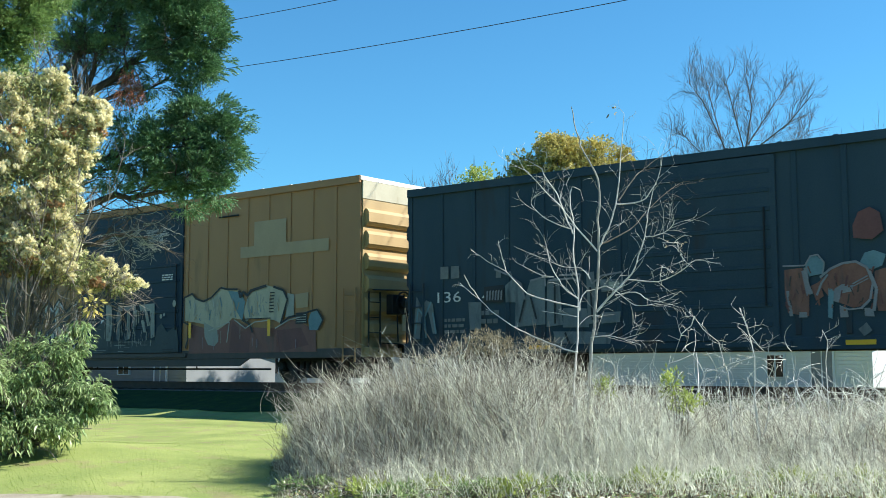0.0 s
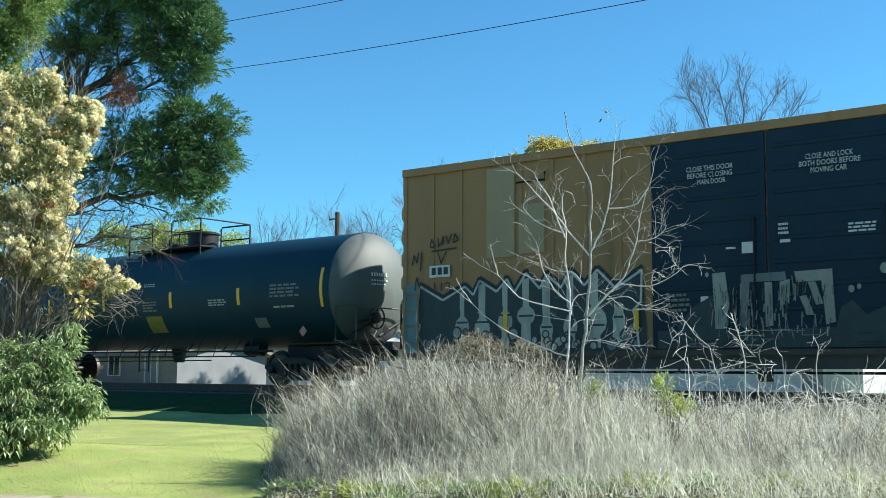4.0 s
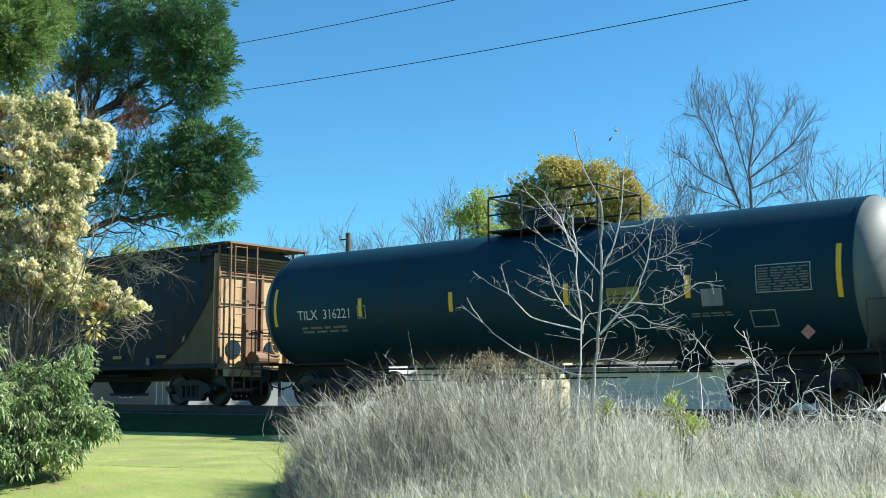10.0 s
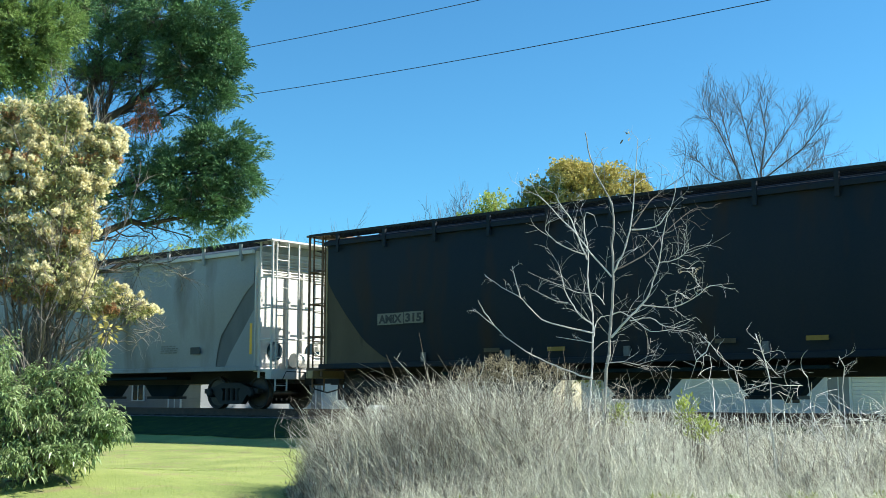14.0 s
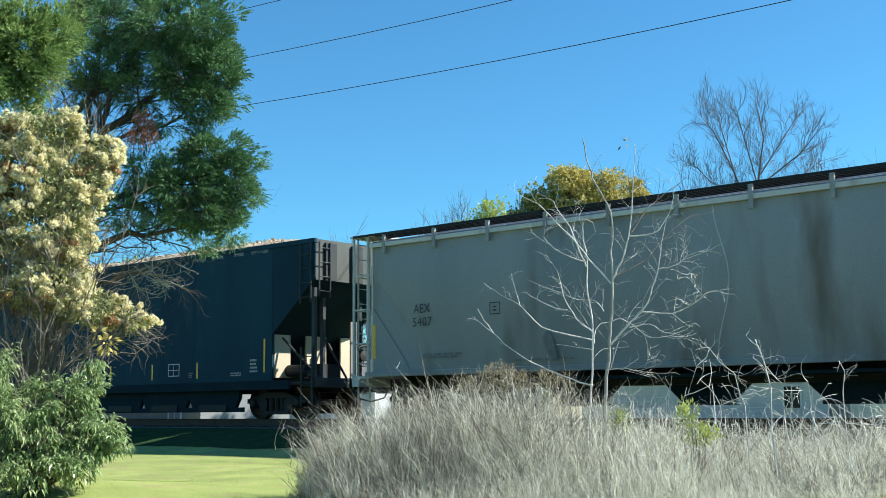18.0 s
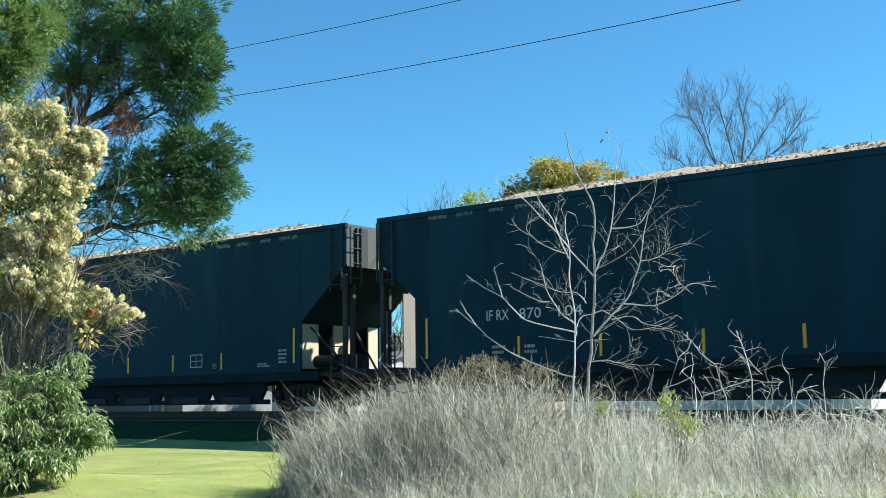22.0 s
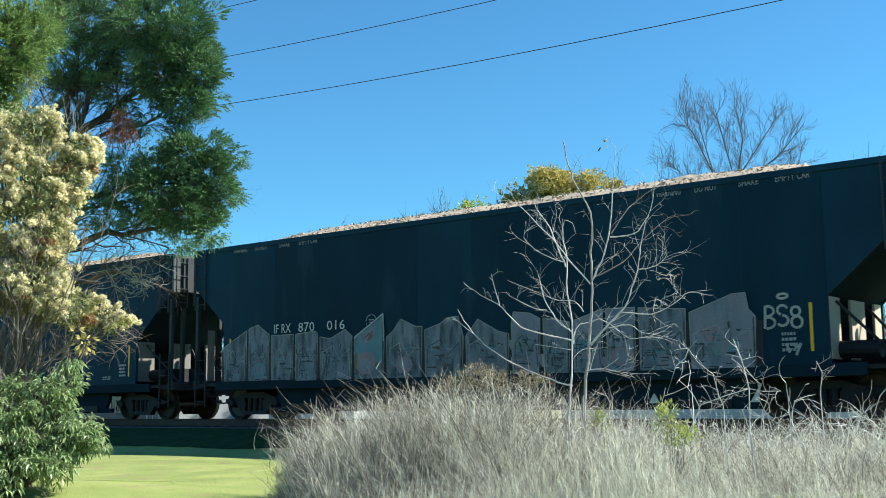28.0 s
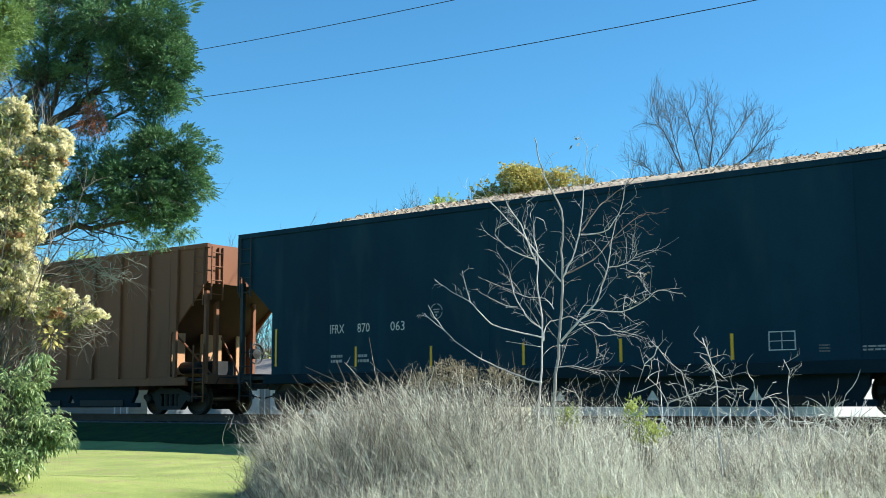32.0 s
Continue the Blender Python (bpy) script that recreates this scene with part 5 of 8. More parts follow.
    # hopper bays below
    for c in (-3.4, -0.25, 2.9):
        w = 1.575
        bay = Geo().slab([(c - w, sill - 0.25), (c + w, sill - 0.25), (c + w, 0.87), (c + 1.05, 0.85), (c + 0.54, 0.36), (c - 0.54, 0.36), (c - 1.05, 0.85), (c - w, 0.87)], -0.18, 0.18)
        bay.slab([(c - w, sill - 0.25), (c + w, sill - 0.25), (c + w, 0.86), (c - w, 0.86)], -1.2, 1.2)
        part("hopper_bay", bay, MATTE_BLACK, car)
        part("outlet_gate", Geo().box(c - 0.55, c + 0.55, -0.35, 0.35, 0.28, 0.36), STEEL, car, bevel=0.01)
    part("centre_sill", Geo().box(-L + 0.3, L - 0.3, -0.33, 0.33, 0.72, 1.12), STEEL, car)
    for e in (1, -1):
        xe = e * L
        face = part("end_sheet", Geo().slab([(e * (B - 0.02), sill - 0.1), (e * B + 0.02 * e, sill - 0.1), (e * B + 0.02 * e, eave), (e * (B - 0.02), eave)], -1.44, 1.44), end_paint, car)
        for y in (-0.72, 0.72):
            part("end_port", Geo().turn([(e * (B + 0.02), 0.27), (e * (B + 0.05), 0.27), (e * (B + 0.055), 0.0)], 20, "x", 0, (0, y, sill + 0.42)), MATTE_BLACK, face, "round black opening")
        part("end_recess", Geo().box(min(e * (B + 0.02), e * (B + 0.05)), max(e * (B + 0.02), e * (B + 0.05)), -0.24, 0.24, sill, eave - 0.75), post_paint, face)
        for y in (-1.32, -0.28, 0.28, 1.32):
            part("end_stiffener", Geo().box(min(e * B, e * (B + 0.12)), max(e * B, e * (B + 0.12)), y - 0.045, y + 0.045, sill, eave - 0.5), post_paint, face)
        for y in (-1.42, 1.42):
            for x in (xe - e * 0.05, e * (B + 0.18)):
                part("cage_post", Geo().tube([(x, y, 0.85), (x, y, top - 0.02)], 0.035, 6), post_paint, car)
        part("cage_post", Geo().tube([(xe - e * 0.05, -0.45, 0.95), (xe - e * 0.05, -0.45, top - 0.02)], 0.03, 6), post_paint, car)
        part("end_platform", Geo().box(min(e * B, xe), max(e * B, xe), -1.45, 1.45, 1.02, 1.09), post_paint, car)
        part("end_walk", Geo().box(min(e * (B - 0.1), xe), max(e * (B - 0.1), xe), -1.5, 1.5, top - 0.05, top), post_paint, car)
        louvre = Geo()
        for k in range(7):
            z = eave - 0.05 - k * 0.085
            louvre.slab([(e * (B + 0.02), z), (e * (B + 0.09), z - 0.05), (e * (B + 0.09), z - 0.065), (e * (B + 0.02), z - 0.02)], -1.3, 1.3)
        part("end_louvre", louvre, post_paint, car)
        for z in (1.9, 2.75, 3.6):
            part("cage_rail", Geo().tube([(xe - e * 0.05, -1.42, z), (xe - e * 0.05, 1.42, z)], 0.022, 6).tube([(xe - e * 0.05, -1.42, z), (e * (B + 0.1), -1.42, z)], 0.022, 6), post_paint, car)
        ladder(car, xe - e * 0.05, -1.05, 0.5, top, 0.42, "y", post_paint)
        part("end_sill", Geo().box(min(e * (L - 0.25), xe), max(e * (L - 0.25), xe), -1.45, 1.45, 0.82, 1.03), end_paint, car, bevel=0.01)
    brake_wheel(car, L - 0.12, 0.5, 1.75, end_paint)
    part("air_tank", Geo().tube([(B + 0.35, -0.3, 1.35), (B + 0.35, 0.6, 1.35)], 0.2, 14), post_paint, car)
    running_gear(car, (-L + 2.1, L - 2.1), L + 0.45)
    return car


brown = hopper("covered_hopper", -95.15, -76.35, 4.58, BROWN_HOP, BROWN_END, BROWN_POST, "stained brown covered hopper, side toned dark for shade, rusty tan ends", 0.72,
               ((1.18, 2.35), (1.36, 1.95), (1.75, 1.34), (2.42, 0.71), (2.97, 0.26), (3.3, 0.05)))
def plaque(car, x, z, w, h, text, y):
    flat_part("number_plaque", rect(x - 0.05, z - 0.045, w + 0.10, h + 0.09), y, PLAQUE, car, "weathered cream number plaque")
    lettering(text, h, x, z, y - 0.006, BLACK_MARK, car, width=w, bold=0.012)


def hopper_art():
    y = -1.605
    plaque(brown, -6.67, 2.14, 0.76, 0.19, "AMIX", y)
    plaque(brown, -5.79, 2.15, 0.52, 0.19, "315", y)
    for x, z, w, m in ((2.34, 1.38, 0.45, BROWN_PALE), (4.2, 1.38, 0.43, DULL_YELLOW), (-1.66, 1.33, 0.46, DULL_YELLOW), (6.32, 1.37, 0.44, DULL_YELLOW), (-3.42, 1.35, 0.45, BROWN_PALE)):
        flat_part("stencil_mark", rect(x, z, w, 0.09), y + 0.03, m, brown)
    for x in (-5.27, -2.77, 0.32, 3.38, 5.89):
        part("sill_clip", Geo().box(x - 0.07, x + 0.07, -1.56, -1.52, 1.18, 1.39), STENCIL_DIM, brown)
    part("card_holder", Geo().slab([(7.50, 1.95), (7.60, 2.02), (7.55, 1.84), (7.45, 1.80)], -1.56, -1.52), LABEL_GREY, brown)
    lettering("AEX", 0.22, -7.13, 2.54, y, BLACK_MARK, grey, width=0.52)
    lettering("5407", 0.22, -7.15, 2.22, y, BLACK_MARK, grey, width=0.6)
    g = Geo()
    for q in (rect(-4.82, 2.38, 0.3, 0.02), rect(-4.82, 2.64, 0.3, 0.02), rect(-4.82, 2.38, 0.02, 0.27), rect(-4.54, 2.38, 0.02, 0.28), rect(-4.72, 2.46, 0.1, 0.03), rect(-4.72, 2.54, 0.1, 0.03)):
        g.flat(q, y)
    part("stencil_frame", g, BLACK_MARK, grey)
    bars(grey, -6.9, 1.45, y + 0.06, 1.2, 0.14, 2, LABEL_GREY, seed=21)
    bars(grey, -4.2, 1.3, y + 0.08, 1.6, 0.08, 1, LABEL_GREY, seed=22)
    bars(grey, 4.6, 1.6, y + 0.06, 0.8, 0.25, 4, LABEL_GREY, seed=23)
    flat_part("dark_plate", rect(6.0, 1.55, 0.42, 0.2), y + 0.05, BLACK_MARK, grey)
    flat_part("reflector", rect(8.44, 1.5, 0.10, 0.85), -1.45, YELLOW, grey, "upright yellow reflector")
    flat_part("reflector", rect(-8.62, 1.5, 0.10, 0.85), -1.45, YELLOW, grey, "upright yellow reflector")
    sprayed(grey, "grime_mark", [([(-3.2, 1.3), (-3.0, 1.3), (-3.1, 1.75), (-3.25, 1.95), (-3.4, 1.8)], LABEL_GREY)], y + 0.03, "dark smear")


grey = hopper("covered_hopper", -115.2, -96.5, 4.63, GREY_HOP, GREY_END, GREY_END, "pale grey covered hopper with a roof walk and ladders", 0.72,
              ((1.18, 1.62), (1.52, 1.57), (2.03, 1.43), (2.54, 0.98), (3.23, 0.39), (3.45, 0.05)), True)


hopper_art()
# Curved tube drawn for the soft tone arc on this side, no seam.
part("weld_seam", Geo().tube([(0.75 + 0.35 * math.sin(math.pi * k / 12) ** 2, -1.455 - 0.13 * math.sin(math.pi * k / 12), 1.18 + 3.17 * k / 12) for k in range(13)], 0.012, 5), GREY_END, grey)


def chip_hopper(x_left, x_right, top, paint, end_paint, label, words, load=True, ribs=0, name="wood_chip_hopper", category="open hopper", notch=1.27, plate_paint=SUNNY_PLATE):
    """A tall open hopper whose ends overhang sloping floors above the trucks."""
    car = car_base(name, x_left, x_right, label, category)
    L = (x_right - x_left) / 2
    sill = 1.02
    side = [(-L, top), (-L, top - 1.05), (-L + notch, top - 2.14), (-L + notch, sill), (L - notch - 0.35, sill), (L - notch - 0.35, top - 2.45), (L, top - 1.05), (L, top)]
    for s in (-1, 1):
        sd = part("side_sheet", Geo().slab(side, min(s * 1.55, s * 1.50), max(s * 1.55, s * 1.50)), paint, car)
        if s < 0:
            for i in range(1, 12):
                x = -L + 2 * L * i / 12
                zz = sill + 0.2 if abs(x) < L - notch else top - 1.2
                part("weld_seam", Geo().box(x - 0.012, x + 0.012, -1.556, -1.55, zz, top - 0.2), paint, sd)
            for i in range(1, 11):       # the plates between the seams
                x0, x1 = -L + 2 * L * i / 12 + 0.012, -L + 2 * L * (i + 1) / 12 - 0.012
                lowest = sill + 0.03 if max(abs(x0), abs(x1)) < L - notch - 0.35 else top - 1.0
                part("side_plate", Geo().box(x0, x1, -1.554, -1.55, lowest, top - 0.14), paint, sd)
    part("top_chord", Geo().box(-L - 0.02, L + 0.02, -1.585, -1.47, top - 0.13, top), paint, car, bevel=0.01)
    part("top_chord", Geo().box(-L - 0.02, L + 0.02, 1.47, 1.585, top - 0.13, top), paint, car, bevel=0.01)
    part("side_sill", Geo().box(-L + notch - 0.3, L - notch + 0.3, -1.57, -1.46, sill - 0.22, sill + 0.02), MATTE_BLACK if load else paint, car, bevel=0.01)
    part("side_sill", Geo().box(-L + notch - 0.3, L - notch + 0.3, 1.46, 1.57, sill - 0.22, sill + 0.02), paint, car)
    for i in range(ribs):
        x = -L + notch + 0.1 + (2 * L - 2 * notch - 0.2) * i / (ribs - 1)
        part("side_post", Geo().box(x - 0.06, x + 0.06, -1.64, -1.55, sill, top - 0.1), paint, car, bevel=0.01)
    n = 6 if load else 4
    part("outlet_rail", Geo().box(-L + 3.1, L - 3.1, -1.33, -1.2, 0.21, 0.34), MATTE_BLACK, car, bevel=0.01)
    for i in range(n):
        w = (2 * L - 6.4) / n / 2
        c = -L + 3.2 + w * (2 * i + 1)
        part("hopper_bay", Geo().slab([(c - w, sill + 0.2), (c + w, sill + 0.2), (c + w, 0.60), (c + w - 0.17, 0.33), (c - w + 0.17, 0.33), (c - w, 0.60)], -1.34, -1.22), MATTE_BLACK, car)
        part("outlet_gate", Geo().box(c - w + 0.5, c + w - 0.5, -1.38, -1.33, 0.24, 0.42), STEEL, car)
    part("centre_sill", Geo().box(-L + 0.2, L - 0.2, -0.35, 0.35, 0.72, 1.06), STEEL, car)
    bars_paint = BLACK_END if load else paint
    for e in (1, -1):
        part("end_wall", Geo().box(min(e * (L - 0.05), e * L), max(e * (L - 0.05), e * L), -1.5, 1.5, top - 1.10, top - 0.02), end_paint, car)
        part("slope_sheet", Geo().slab([(e * L, top - 1.10), (e * (L - 0.05), top - 1.05), (e * (L - 3.45), sill - 0.0), (e * (L - 3.40), sill - 0.08)], -1.5, 1.5), MATTE_BLACK if load else RUST_SHADE, car)
        for y in (-1.0, 0.0, 1.0):
            part("end_stiffener", Geo().box(min(e * L, e * (L + 0.07)), max(e * L, e * (L + 0.07)), y - 0.2, y + 0.2, top - 1.1, top - 0.1), bars_paint, car)
        part("end_post", Geo().box(min(e * (L - 0.14), e * (L - 0.04)), max(e * (L - 0.14), e * (L - 0.04)), -1.52, -1.42, 0.95, top - 1.3), bars_paint, car)
        part("end_post", Geo().box(min(e * (L - 0.14), e * (L - 0.04)), max(e * (L - 0.14), e * (L - 0.04)), 1.42, 1.52, 0.95, top - 1.3), bars_paint, car)
        for y in (-0.7, 0.7):
            part("end_post", Geo().box(min(e * (L - 0.62), e * (L - 0.5)), max(e * (L - 0.62), e * (L - 0.5)), y - 0.05, y + 0.05, 1.0, top - 1.5), bars_paint, car)
        for y in (-1.2, 0.45):
            part("slope_brace", Geo().tube([(e * (L - 0.55), y * 0.6, 1.0), (e * (L - 1.6), y, 2.2)], 0.032, 6), bars_paint, car)
        for y0, y1 in ((-1.44, -0.86), (-0.28, 0.5), (1.08, 1.46)):
            part("bolster_plate", Geo().box(min(e * (L - 1.70), e * (L - 1.65)), max(e * (L - 1.70), e * (L - 1.65)), y0, y1, 1.12, 2.28), plate_paint, car, "pale plate over the truck" if load else "orange plate over the truck, sunlight in its colour")
        if load:
            for y0, y1, z1 in ((0.78, 1.42, 3.1), (-0.10, 0.14, 2.6)):
                part("end_plate", Geo().box(min(e * (L - 0.14), e * (L - 0.10)), max(e * (L - 0.14), e * (L - 0.10)), y0, y1, 1.02, z1), GREY_PLATE, car, "grey upright plate under the overhang")
        part("end_platform", Geo().box(min(e * (L - 2.5), e * L), max(e * (L - 2.5), e * L), -1.5, 1.5, 0.92, 1.0), STEEL, car)
        part("end_sill", Geo().box(min(e * (L - 0.2), e * (L + 0.05)), max(e * (L - 0.2), e * (L + 0.05)), -1.5, 1.5, 0.84, 1.08), bars_paint, car, bevel=0.01)
        ladder(car, e * (L + 0.1), -1.28, top - 1.55, top - 0.1, 0.4, "y", bars_paint)
        ladder(car, e * (L - 0.3), -1.60, top - 1.7, top - 0.1, 0.4, "x", bars_paint)
        ladder(car, e * (L - 0.3), -1.54, 0.35, 1.9, 0.42, "x", bars_paint)
    brake_wheel(car, L - 0.15, 0.45, 1.7, STEEL)
    part("brake_valve", Geo().box(L - 1.5, L - 1.0, -0.3, 0.4, 1.0, 1.5).tube([(L - 1.8, -0.9, 1.3), (L - 0.9, -0.9, 1.3)], 0.17, 14), STEEL, car)
    if load:
        heap, nx, ny = Geo(), 90, 12
        rnd = random.Random(int(-x_left))
        for i in range(nx + 1):
            for j in range(ny + 1):
                x, y = -L + 0.08 + (2 * L - 0.16) * i / nx, -1.46 + 2.92 * j / ny
                ex = min(1, (L - abs(x)) / 3.2) ** 0.6
                ey = 1 - abs(y) / 1.46
                heap.v.append((x, y, top - 0.22 + ex * (0.17 + 0.50 * ey) + rnd.uniform(-0.02, 0.02) + 0.06 * noise.noise(Vector((x * 0.6 + x_left, y, 0)))))
        for i in range(nx):
            for j in range(ny):
                a = i * (ny + 1) + j
                heap.f.append((a, a + ny + 1, a + ny + 2, a + 1))
                heap.mi.append(0)
        for i in range(2600):
            x, y = rnd.uniform(-L + 0.4, L - 0.4), rnd.uniform(-1.45, 1.2)
            ex, ey = min(1, (L - abs(x)) / 3.2) ** 0.6, 1 - abs(y) / 1.46
            z = top - 0.20 + ex * (0.17 + 0.50 * ey)
            m = pose(x, y, z, rnd.uniform(-60, 60), rnd.uniform(-60, 60), rnd.uniform(0, 180))
            a, b = rnd.uniform(0.02, 0.05), rnd.uniform(0.01, 0.025)
            heap.add([tuple(m @ Vector(p)) for p in ((-a, -b, 0), (a, -b, 0), (a, b, 0), (-a, b, 0))], [(0, 1, 2, 3)])
        tagged(part("wood_chip_load", heap, CHIPS, car, "heaped pale brown wood chips"), kind="stuff")
    running_gear(car, (-L + 2.0, L - 2.0), L + 0.3)
    for txt, x, z, h, w, m in words:
        lettering(txt, h, x, z, -1.562, m, car, width=w)
    return car


WARN = [("WARNING", -8.22, 4.52, 0.13, 0.56, WORN_WHITE), ("DO NOT", -7.35, 4.52, 0.13, 0.48, WORN_WHITE), ("SHAKE", -6.41, 4.52, 0.13, 0.41, WORN_WHITE), ("EMPTY CAR", -5.66, 4.52, 0.13, 0.68, WORN_WHITE)]
WARN_R = [(a, x + 13.0, z, h, w, m) for a, x, z, h, w, m in WARN]


def chip_words(mark, a, b, za=2.04):
    return [(mark, -6.52, za, 0.24, 0.62, WHITE), (a, -5.62, za, 0.24, 0.58, WHITE), (b, -4.59, za, 0.24, 0.62, WHITE)]


def chip_marks(car, seed, places, stencil_x):
    for x, z, h in places:
        flat_part("reflector", rect(x + 0.02, z, 0.065, h), -1.564, YELLOW, car, "upright yellow reflector")
    frame_part = Geo()
    x, z, w, h = stencil_x, 1.25, 0.50, 0.34
    for q in (rect(x, z, w, 0.02), rect(x, z + h, w, 0.02), rect(x, z, 0.02, h), rect(x + w, z, 0.02, h + 0.02), rect(x + w / 2, z, 0.014, h), rect(x, z + h / 2, w, 0.014)):
        frame_part.flat(q, -1.563)
    part("consolidated_stencil", frame_part, WHITE, car)
    ring = Geo()
    for k in range(4):
        for j in range(6):
            a0, a1 = k * math.pi / 2 + 0.12 + j * 0.22, k * math.pi / 2 + 0.12 + (j + 1) * 0.22
            ring.flat([(-3.11 + q * math.cos(a), 2.39 + q * math.sin(a)) for q, a in ((0.16, a0), (0.18, a0), (0.18, a1), (0.16, a1))], -1.563)
    ring.flat(rect(-3.2, 2.42, 0.18, 0.025), -1.563).flat(rect(-3.18, 2.36, 0.14, 0.025), -1.563).flat(rect(-3.13, 2.27, 0.04, 0.06), -1.563)
    part("round_emblem", ring, WORN_WHITE, car)
    bars(car, -6.38, 1.29, -1.563, 0.38, 0.24, 2, WORN_WHITE, seed=seed)
    bars(car, -5.50, 1.28, -1.563, 0.37, 0.24, 2, WORN_WHITE, seed=seed + 1)
    bars(car, stencil_x + 0.95, 1.2, -1.563, 0.2, 0.16, 3, LABEL_GREY, seed=seed + 2)
    bars(car, 6.5, 1.2, -1.563, 0.5, 0.12, 2, WORN_WHITE, seed=seed + 4)
    bars(car, 7.32, 1.28, -1.563, 0.32, 0.4, 4, WORN_WHITE, seed=seed + 3)


CHIP_LABEL = "tall black open hopper car heaped with wood chips"
chip1 = chip_hopper(-136.1, -116.45, 4.74, BLACK, CHIP_END, CHIP_LABEL, WARN + WARN_R + chip_words("IF RX", "870", "104"))
chip2 = chip_hopper(-156.7, -137.2, 4.75, BLACK, CHIP_END, CHIP_LABEL, WARN + WARN_R + chip_words("IFRX", "870", "090"))
chip3 = chip_hopper(-177.35, -157.65, 4.74, BLACK, CHIP_END, "tall black chip hopper with a long band of grey graffiti", WARN + WARN_R)
chip4 = chip_hopper(-197.8, -178.35, 4.76, BLACK, CHIP_END, CHIP_LABEL, [("IFRX", -6.41, 2.0, 0.22, 0.46, WHITE), ("870", -5.52, 2.0, 0.22, 0.39, WHITE), ("063", -4.48, 2.0, 0.22, 0.43, WHITE)], plate_paint=GREY_PLATE)
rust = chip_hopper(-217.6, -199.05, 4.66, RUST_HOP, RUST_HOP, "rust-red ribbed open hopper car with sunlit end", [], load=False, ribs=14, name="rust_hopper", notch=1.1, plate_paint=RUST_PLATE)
def chip_art(car):
    y = -1.566
    rnd = random.Random(44)
    seams = [-8.56, -7.58, -6.70, -5.79, -4.90, -3.70, -2.64, -1.44, -0.22, 1.07, 1.91, 2.67, 3.49, 4.26, 5.4, 6.86]
    tops = [[(-8.56, 1.95), (-7.62, 2.38)], [(-7.54, 2.42), (-7.18, 2.51), (-6.74, 2.23)], [(-6.66, 2.2), (-5.83, 2.2)], [(-5.75, 2.2), (-5.03, 2.25), (-4.94, 2.18)], [(-4.86, 2.09), (-4.5, 2.03), (-3.98, 2.24), (-3.74, 2.06)],
            [(-3.66, 2.04), (-2.72, 2.56), (-2.67, 2.1)], [(-2.6, 1.99), (-2.39, 2.12), (-2.15, 2.4), (-1.68, 2.2), (-1.48, 2.19)], [(-1.40, 2.1), (-0.92, 2.23), (-0.74, 2.35), (-0.39, 2.37), (-0.25, 1.9)],
            [(-0.18, 1.9), (0.17, 2.27), (0.75, 1.97), (1.03, 1.9)], [(1.1, 2.1), (1.16, 2.38), (1.6, 2.33), (1.87, 2.2)], [(1.95, 2.2), (2.63, 2.08)], [(2.71, 2.1), (3.45, 2.31)], [(3.53, 2.31), (4.22, 2.3)],
            [(4.3, 2.28), (5.36, 2.2)], [(5.44, 2.12), (6.36, 2.43), (6.64, 2.44), (6.69, 2.12), (6.83, 1.97)]]
    p = [([(-8.62, 0.97), (6.95, 0.97), (6.95, 1.9), (-8.62, 1.9)], G_LINE)]
    for i, (a, b) in enumerate(zip(seams, seams[1:])):
        line = tops[i]
        p.append(([(a + 0.05, 1.0), (b - 0.06, 1.0)] + line[::-1], G_LILAC if i in (9, 11, 12, 14) else G_SMEAR))
        if i > 8:
            for c in (G_PINK, G_TEAL, G_GREY, G_DULL):
                x, z = rnd.uniform(a + 0.1, b - 0.4), rnd.uniform(1.1, 1.7)
                p.append(([(x + 0.2 * (1 + 0.3 * math.sin(3 * t)) * math.cos(t), z + 0.2 * (1 + 0.3 * math.cos(2 * t)) * math.sin(t)) for t in [k * 0.5236 for k in range(12)]], c))
        for k in range(46):      # layered smears
            x, z = rnd.uniform(a + 0.04, b - 0.3), rnd.uniform(1.02, 1.75)
            w, h, lean = (rnd.uniform(0.08, 0.32), rnd.uniform(0.012, 0.035), 0) if rnd.random() < 0.6 else (rnd.uniform(0.015, 0.04), rnd.uniform(0.08, 0.3), rnd.uniform(-0.08, 0.08))
            w = min(w, b - 0.08 - x)
            p.append(([(x, z), (x + w, z + rnd.uniform(-0.05, 0.05)), (x + w + lean, z + h), (x + lean, z + h * 0.8)], rnd.choice([G_DULL, G_LILAC, G_DULL, G_SMEAR, G_SMEAR, G_TEAL, G_DULL, G_NIGHT, G_NIGHT, G_UMBER])))
        mid = (a + b) / 2
        for q in strokes([(a + 0.1, 1.1), (a + 0.14, 1.7), (mid - 0.1, 1.85), (mid + 0.12, 1.5), (b - 0.16, 1.75), (b - 0.12, 1.15)], 0.016):
            p.append((q, G_LINE if i % 2 else G_HAZE))
        p += [(q, G_HAZE) for q in strokes([(a + 0.06, 1.05)] + line + [(b - 0.07, 1.05)], 0.018)]
        p += [(rect(b - 0.03 + e, 1.0, 0.025, 0.95), G_LINE) for e in (-0.06, 0.02)]
        if i in (1, 5, 6, 12):
            p.append(([(mid + 0.26 * math.cos(t), 1.3 + 0.2 * math.sin(t)) for t in [k * 0.5236 for k in range(12)]], (G_PINK, G_TEAL)[i % 2]))
            p.append(([(mid + 0.16 * math.cos(t), 1.32 + 0.12 * math.sin(t)) for t in [k * 0.5236 for k in range(12)]], G_LILAC))
